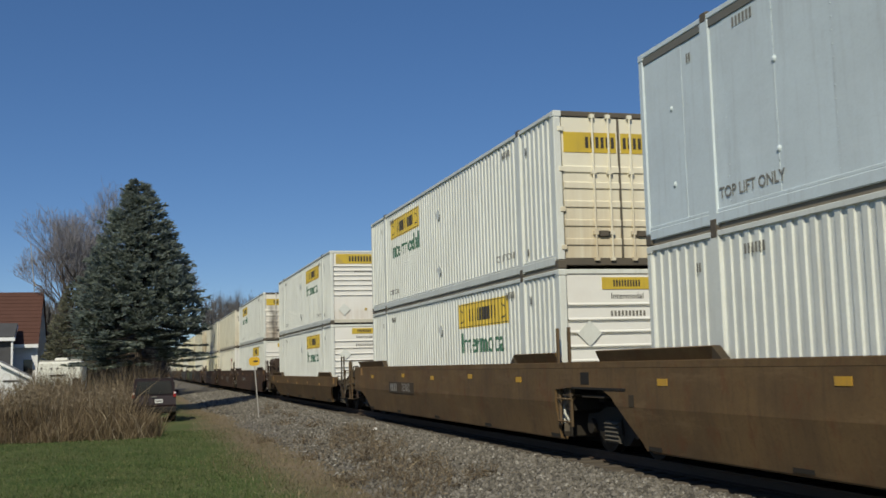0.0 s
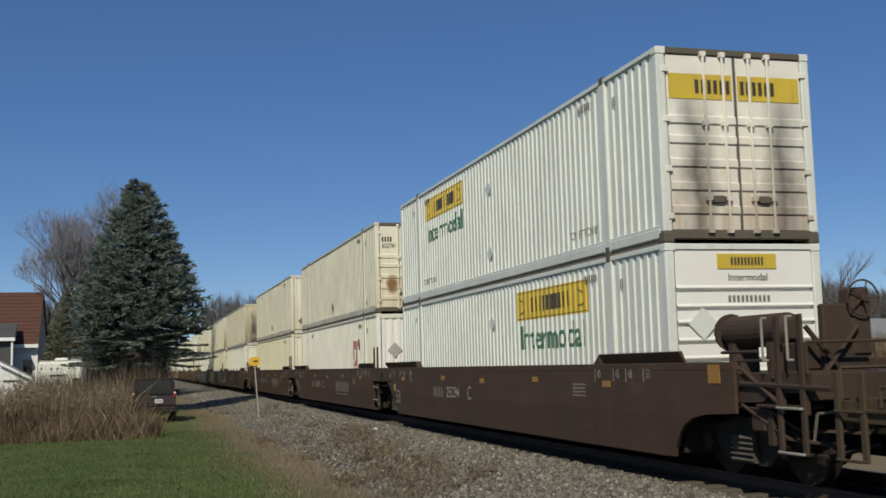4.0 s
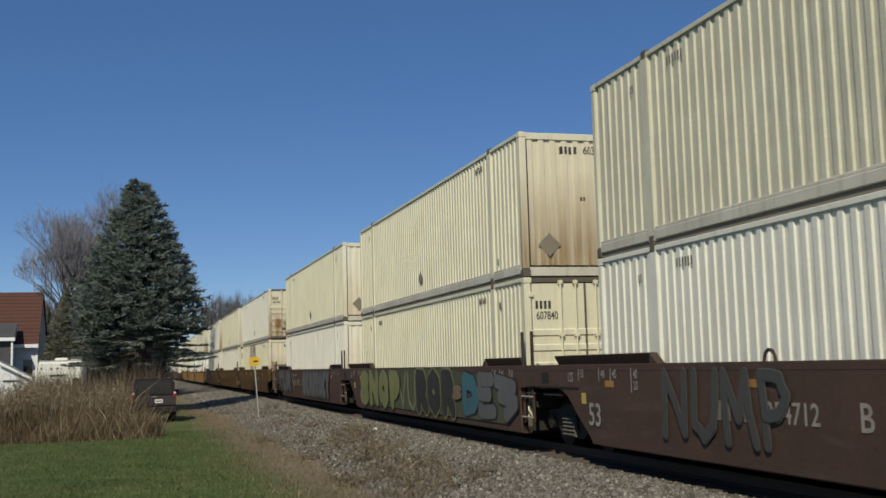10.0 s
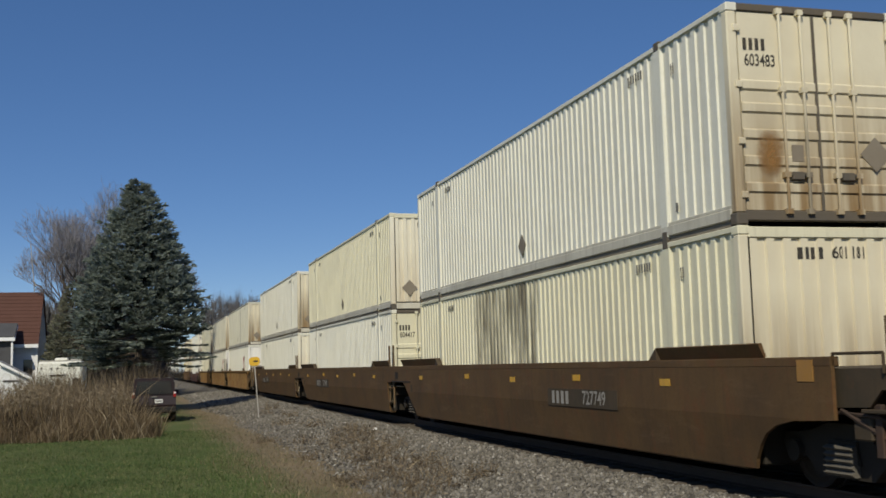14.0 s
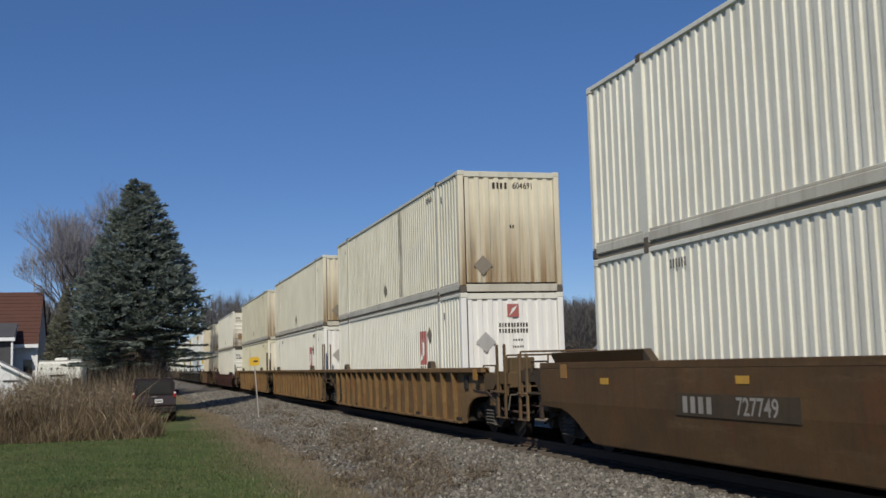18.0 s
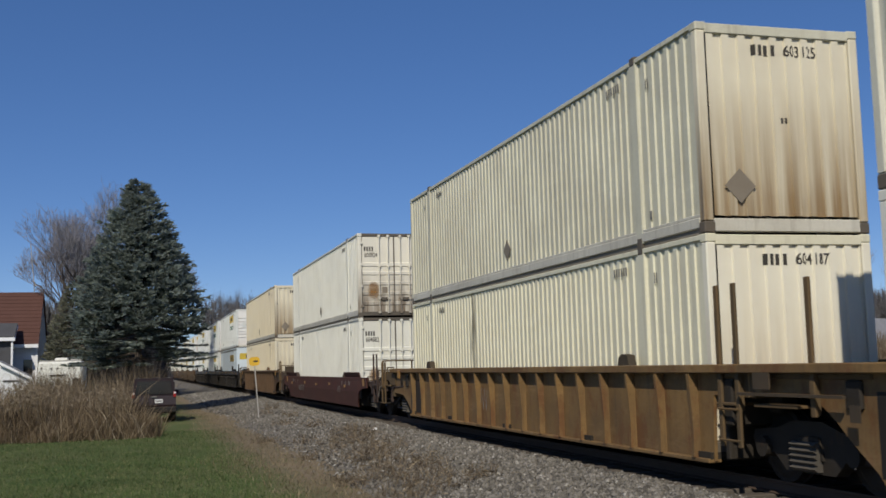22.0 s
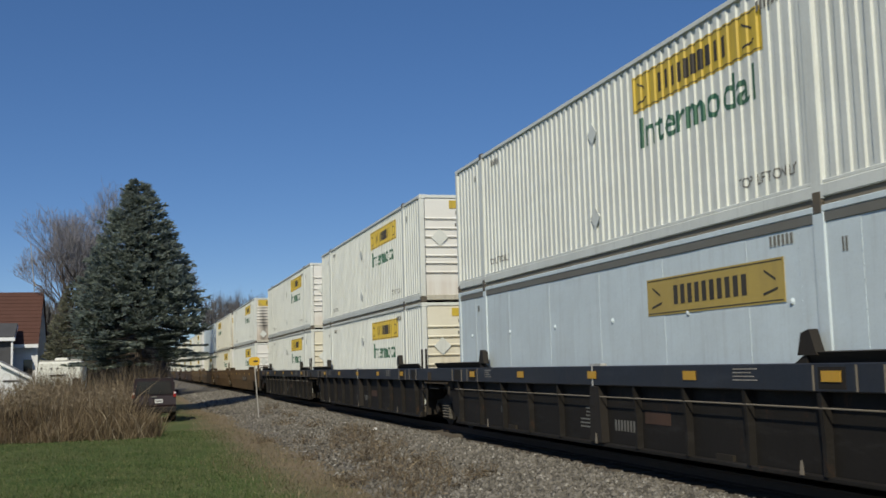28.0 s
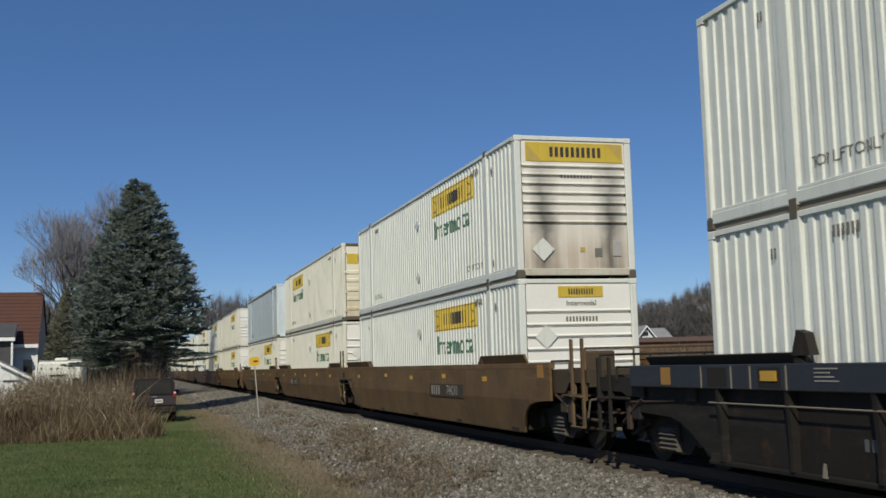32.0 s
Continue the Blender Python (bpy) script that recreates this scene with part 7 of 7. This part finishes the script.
        for y in (11.0, 8.15, 5.0):
            part("lifting_loop", painted("lifting_loop", lambda: Geo().path([(-WX + 0.06, 0.12 * math.cos(a), top + 0.14 * math.sin(a)) for a in (math.pi * i / 8 for i in range(9))], 0.022), gear), None, car, m=pose(0, y, 0))
    elif art == "lime":
        spray(car, Geo().poly([(-7.2, -0.50, 0.024), (7.2, -0.52, 0.024), (7.4, 0.36, 0.024), (3.0, 0.58, 0.024), (-6.6, 0.60, 0.024)]), 7.9, 0.87, S_MOSS, "dark mossy sprayed ground")
        sprayed_word(car, "SNOP", 15.4, 9.7, 0.30, 1.48, 0.235, S_LIME, S_BLACK, 41, 0.030)
        sprayed_word(car, "VU", 10.1, 7.9, 0.34, 1.44, 0.05, S_LIME, S_PALE, 47, 0.014, 0.020)
        sprayed_word(car, "ROR", 8.0, 4.3, 0.30, 1.48, 0.235, S_BLACK, S_LIME, 61, 0.055)
        sprayed_word(car, "S", 4.5, 3.7, 0.75, 1.10, 0.06, S_BROWN, S_BLACK, 71, 0.02)
        sprayed_word(car, "D", 3.7, 2.4, 0.40, 1.40, 0.19, S_TEAL, S_BLACK, 83, 0.035)
        sprayed_word(car, "EZ", 2.6, 0.0, 0.38, 1.42, 0.15, S_GREY, S_BLACK, 85, 0.035)
    elif art == "grey":
        spray(car, Geo().poly([(-2.5, -0.02, 0.024), (-1.5, -0.35, 0.024), (0.6, -0.55, 0.024), (2.6, 0.0, 0.024), (1.9, 0.58, 0.024), (-2.4, 0.60, 0.024)]), 15.0, 0.88, S_PURPLE, "dark purple sprayed ground")
        sprayed_word(car, "TUR", 17.2, 12.9, 0.40, 1.46, 0.19, S_GREY, S_SMOKE, 33, 0.02)
        sprayed_word(car, "ZZ", 13.3, 11.9, 0.55, 1.44, 0.022, S_PALE, None, 35, 0.0, 0.016)
        sprayed_word(car, "SEMR", 9.0, 5.25, 0.32, 1.47, 0.20, S_GREY, S_BLACK, 21)
        sprayed_word(car, "ROKY", 5.35, 2.1, 0.32, 1.47, 0.20, S_GREY, S_BLACK, 25)
        sprayed_word(car, "Z", 1.95, 1.75, 0.6, 1.4, 0.02, S_RED, None, 27, 0.0)
    return car


# place of each unit's leading container end along the train, at the start
FRONT = [-1.47, 18.20, 42.25, 65.87, 85.58, 105.33, 129.14, 148.86, 168.23, 191.93, 211.45, 231.16, 255.03, 274.56, 294.24, 317.99, 341.54, 365.66,
         385.27, 404.52, 428.16, 447.47, 467.04]
while len(FRONT) < 34:
    FRONT.append(FRONT[-1] + (23.75 if len(FRONT) % 3 == 2 else 19.6))


def rolled(t):
    """How far the train has rolled after t seconds."""
    return 12.993 * t - 0.01275 * t * t + 0.000155 * t ** 3


def smeared(box, y0, y1):
    """A run of soot down a container's side."""
    part("soot_smear", follow(Geo().poly([(0, y1, 0.26), (0, y0, 0.26), (0, y0 + 0.1, 2.80), (0, y1 - 0.1, 2.80)]), 0.004), FILM, box, "dark soot smear")


J, E = "joint", "end"
well_car(0, "tan", J, J)
plate_box(0, 1, BLUEGREY)
yellow_box(0, 0, WHITE, END_WHITE)
well_car(1, "tan", J, E, "765062")
yellow_box(1, 1, WHITE, END_LIGHT, doors=True)
yellow_box(1, 0, WHITE, END_WHITE)
well_car(2, "tan_low", E, E)
yellow_box(2, 1, WHITE, END_WHITE, big=True)
yellow_box(2, 0, WHITE, END_WHITE)
well_car(3, "maroon", E, J, "255294", "C")
yellow_box(3, 1, WHITE, END_SOOT, doors=True)
yellow_box(3, 0, WHITE, END_WHITE)
well_car(4, "maroon", J, J, "255294", "C", bold=True)
parcel_box(4, 1, DULL_IVORY, END_LIGHT, "603741", doors=True)
parcel_box(4, 0, IVORY, END_WHITE, "", arrow=True)
well_car(5, "maroon", J, E, "255394", "A", bold=True)
parcel_box(5, 1, DULL_IVORY, END_LIGHT, "603826")
parcel_box(5, 0, CREAM, END_LIGHT, "604721")
well_car(6, "maroon", E, J, "254712", "B", art="tag")
parcel_box(6, 1, DULL_CREAM, END_DARK, "604221")
parcel_box(6, 0, IVORY, END_LIGHT, "602155")
well_car(7, "maroon", J, J, art="lime")
parcel_box(7, 1, CREAM, END_RUST, "603912")
parcel_box(7, 0, CREAM, CREAM, "607840", doors=True)
well_car(8, "maroon", J, E, "254712", "A", art="grey")
parcel_box(8, 1, CREAM, END_LIGHT, "604709")
parcel_box(8, 0, IVORY, END_LIGHT, "602970")
well_car(9, "tan_rusty", E, J, "727749")
parcel_box(9, 1, IVORY, END_RUST, "603483", doors=True)
smeared(parcel_box(9, 0, CREAM, END_RUST, "601181"), 7.2, 11.4)
well_car(10, "tan_rusty", J, J, "727749")
parcel_box(10, 1, CREAM, END_LIGHT, "603390")
parcel_box(10, 0, IVORY, CREAM, "604417", doors=True)
well_car(11, "tan_rusty", J, E, "727749")
parcel_box(11, 1, IVORY, END_RUST, "601235")
parcel_box(11, 0, IVORY, END_LIGHT, "603881")
well_car(12, "gold", E, J)
smeared(parcel_box(12, 1, DULL_IVORY, END_RUST, "604691"), 5.9, 6.4)
parcel_box(12, 0, IVORY, END_WHITE, "", arrow=True)
well_car(13, "gold", J, J)
parcel_box(13, 1, DULL_IVORY, END_RUST, "602874")
parcel_box(13, 0, IVORY, END_WHITE, "", arrow=True)
well_car(14, "gold", J, E)
parcel_box(14, 1, DULL_CREAM, END_RUST, "603125")
smeared(parcel_box(14, 0, CREAM, END_LIGHT, "604187"), 10.4, 10.9)
well_car(15, "red_low", E, E, "230792")
parcel_box(15, 1, IVORY, END_GRIME, "600924", doors=True)
parcel_box(15, 0, IVORY, IVORY, "604882", doors=True)
well_car(16, "olive", E, E)
parcel_box(16, 1, TAN, END_RUST, "603218")
parcel_box(16, 0, TAN, END_RUST, "602318")
well_car(17, "navy", E, J)
yellow_box(17, 1, WHITE, END_WHITE)
plate_box(17, 0, BLUEGREY)
well_car(18, "navy", J, J)
yellow_box(18, 1, WHITE, END_WHITE)
yellow_box(18, 0, WHITE, END_LIGHT)
well_car(19, "navy", J, E)
yellow_box(19, 1, WHITE, END_WHITE)
yellow_box(19, 0, WHITE, END_LIGHT)
well_car(20, "tan", E, J, "744210")
yellow_box(20, 1, WHITE, END_SOOT, big=True)
yellow_box(20, 0, WHITE, END_WHITE)
well_car(21, "tan", J, J, "744210")
yellow_box(21, 1, IVORY, END_LIGHT, doors=True)
yellow_box(21, 0, IVORY, END_WHITE)
well_car(22, "tan", J, E, "744210")
plate_box(22, 1, BLUEGREY)
yellow_box(22, 0, IVORY, END_WHITE)
for far in range(23, len(FRONT)):
    well_car(far, ("maroon", "tan")[far // 3 % 2], E if far % 3 == 2 else J, E if far % 3 == 1 else J)
    yellow_box(far, 1, (WHITE, IVORY)[far % 2], END_WHITE, big=far % 4 == 0)
    yellow_box(far, 0, (IVORY, WHITE)[far % 3 % 2], END_WHITE)


def motions():
    """Everything on the train rolls towards the viewer at about 12.8 m/s, slowing slightly."""
    times = [0.0, 3.2, 6.4, 9.6, 12.8, 16.0, 19.2, 22.4, 25.6, 28.8, 32.0]
    for ob, x, u, z in RIGID:
        walk(ob, [(t, pose(x, FRONT[u] - rolled(t), z)) for t in times])
    steps = [i * 32.0 / 680 for i in range(681)]
    turns = [Matrix.Rotation(rolled(t) / 0.457, 4, "X") for t in steps]
    for wheel, home in ROLLING:
        hub, rest = Matrix.Translation(home.translation), home.to_3x3().to_4x4()
        walk(wheel, [(t, hub @ r @ rest) for t, r in zip(steps, turns)])


motions()
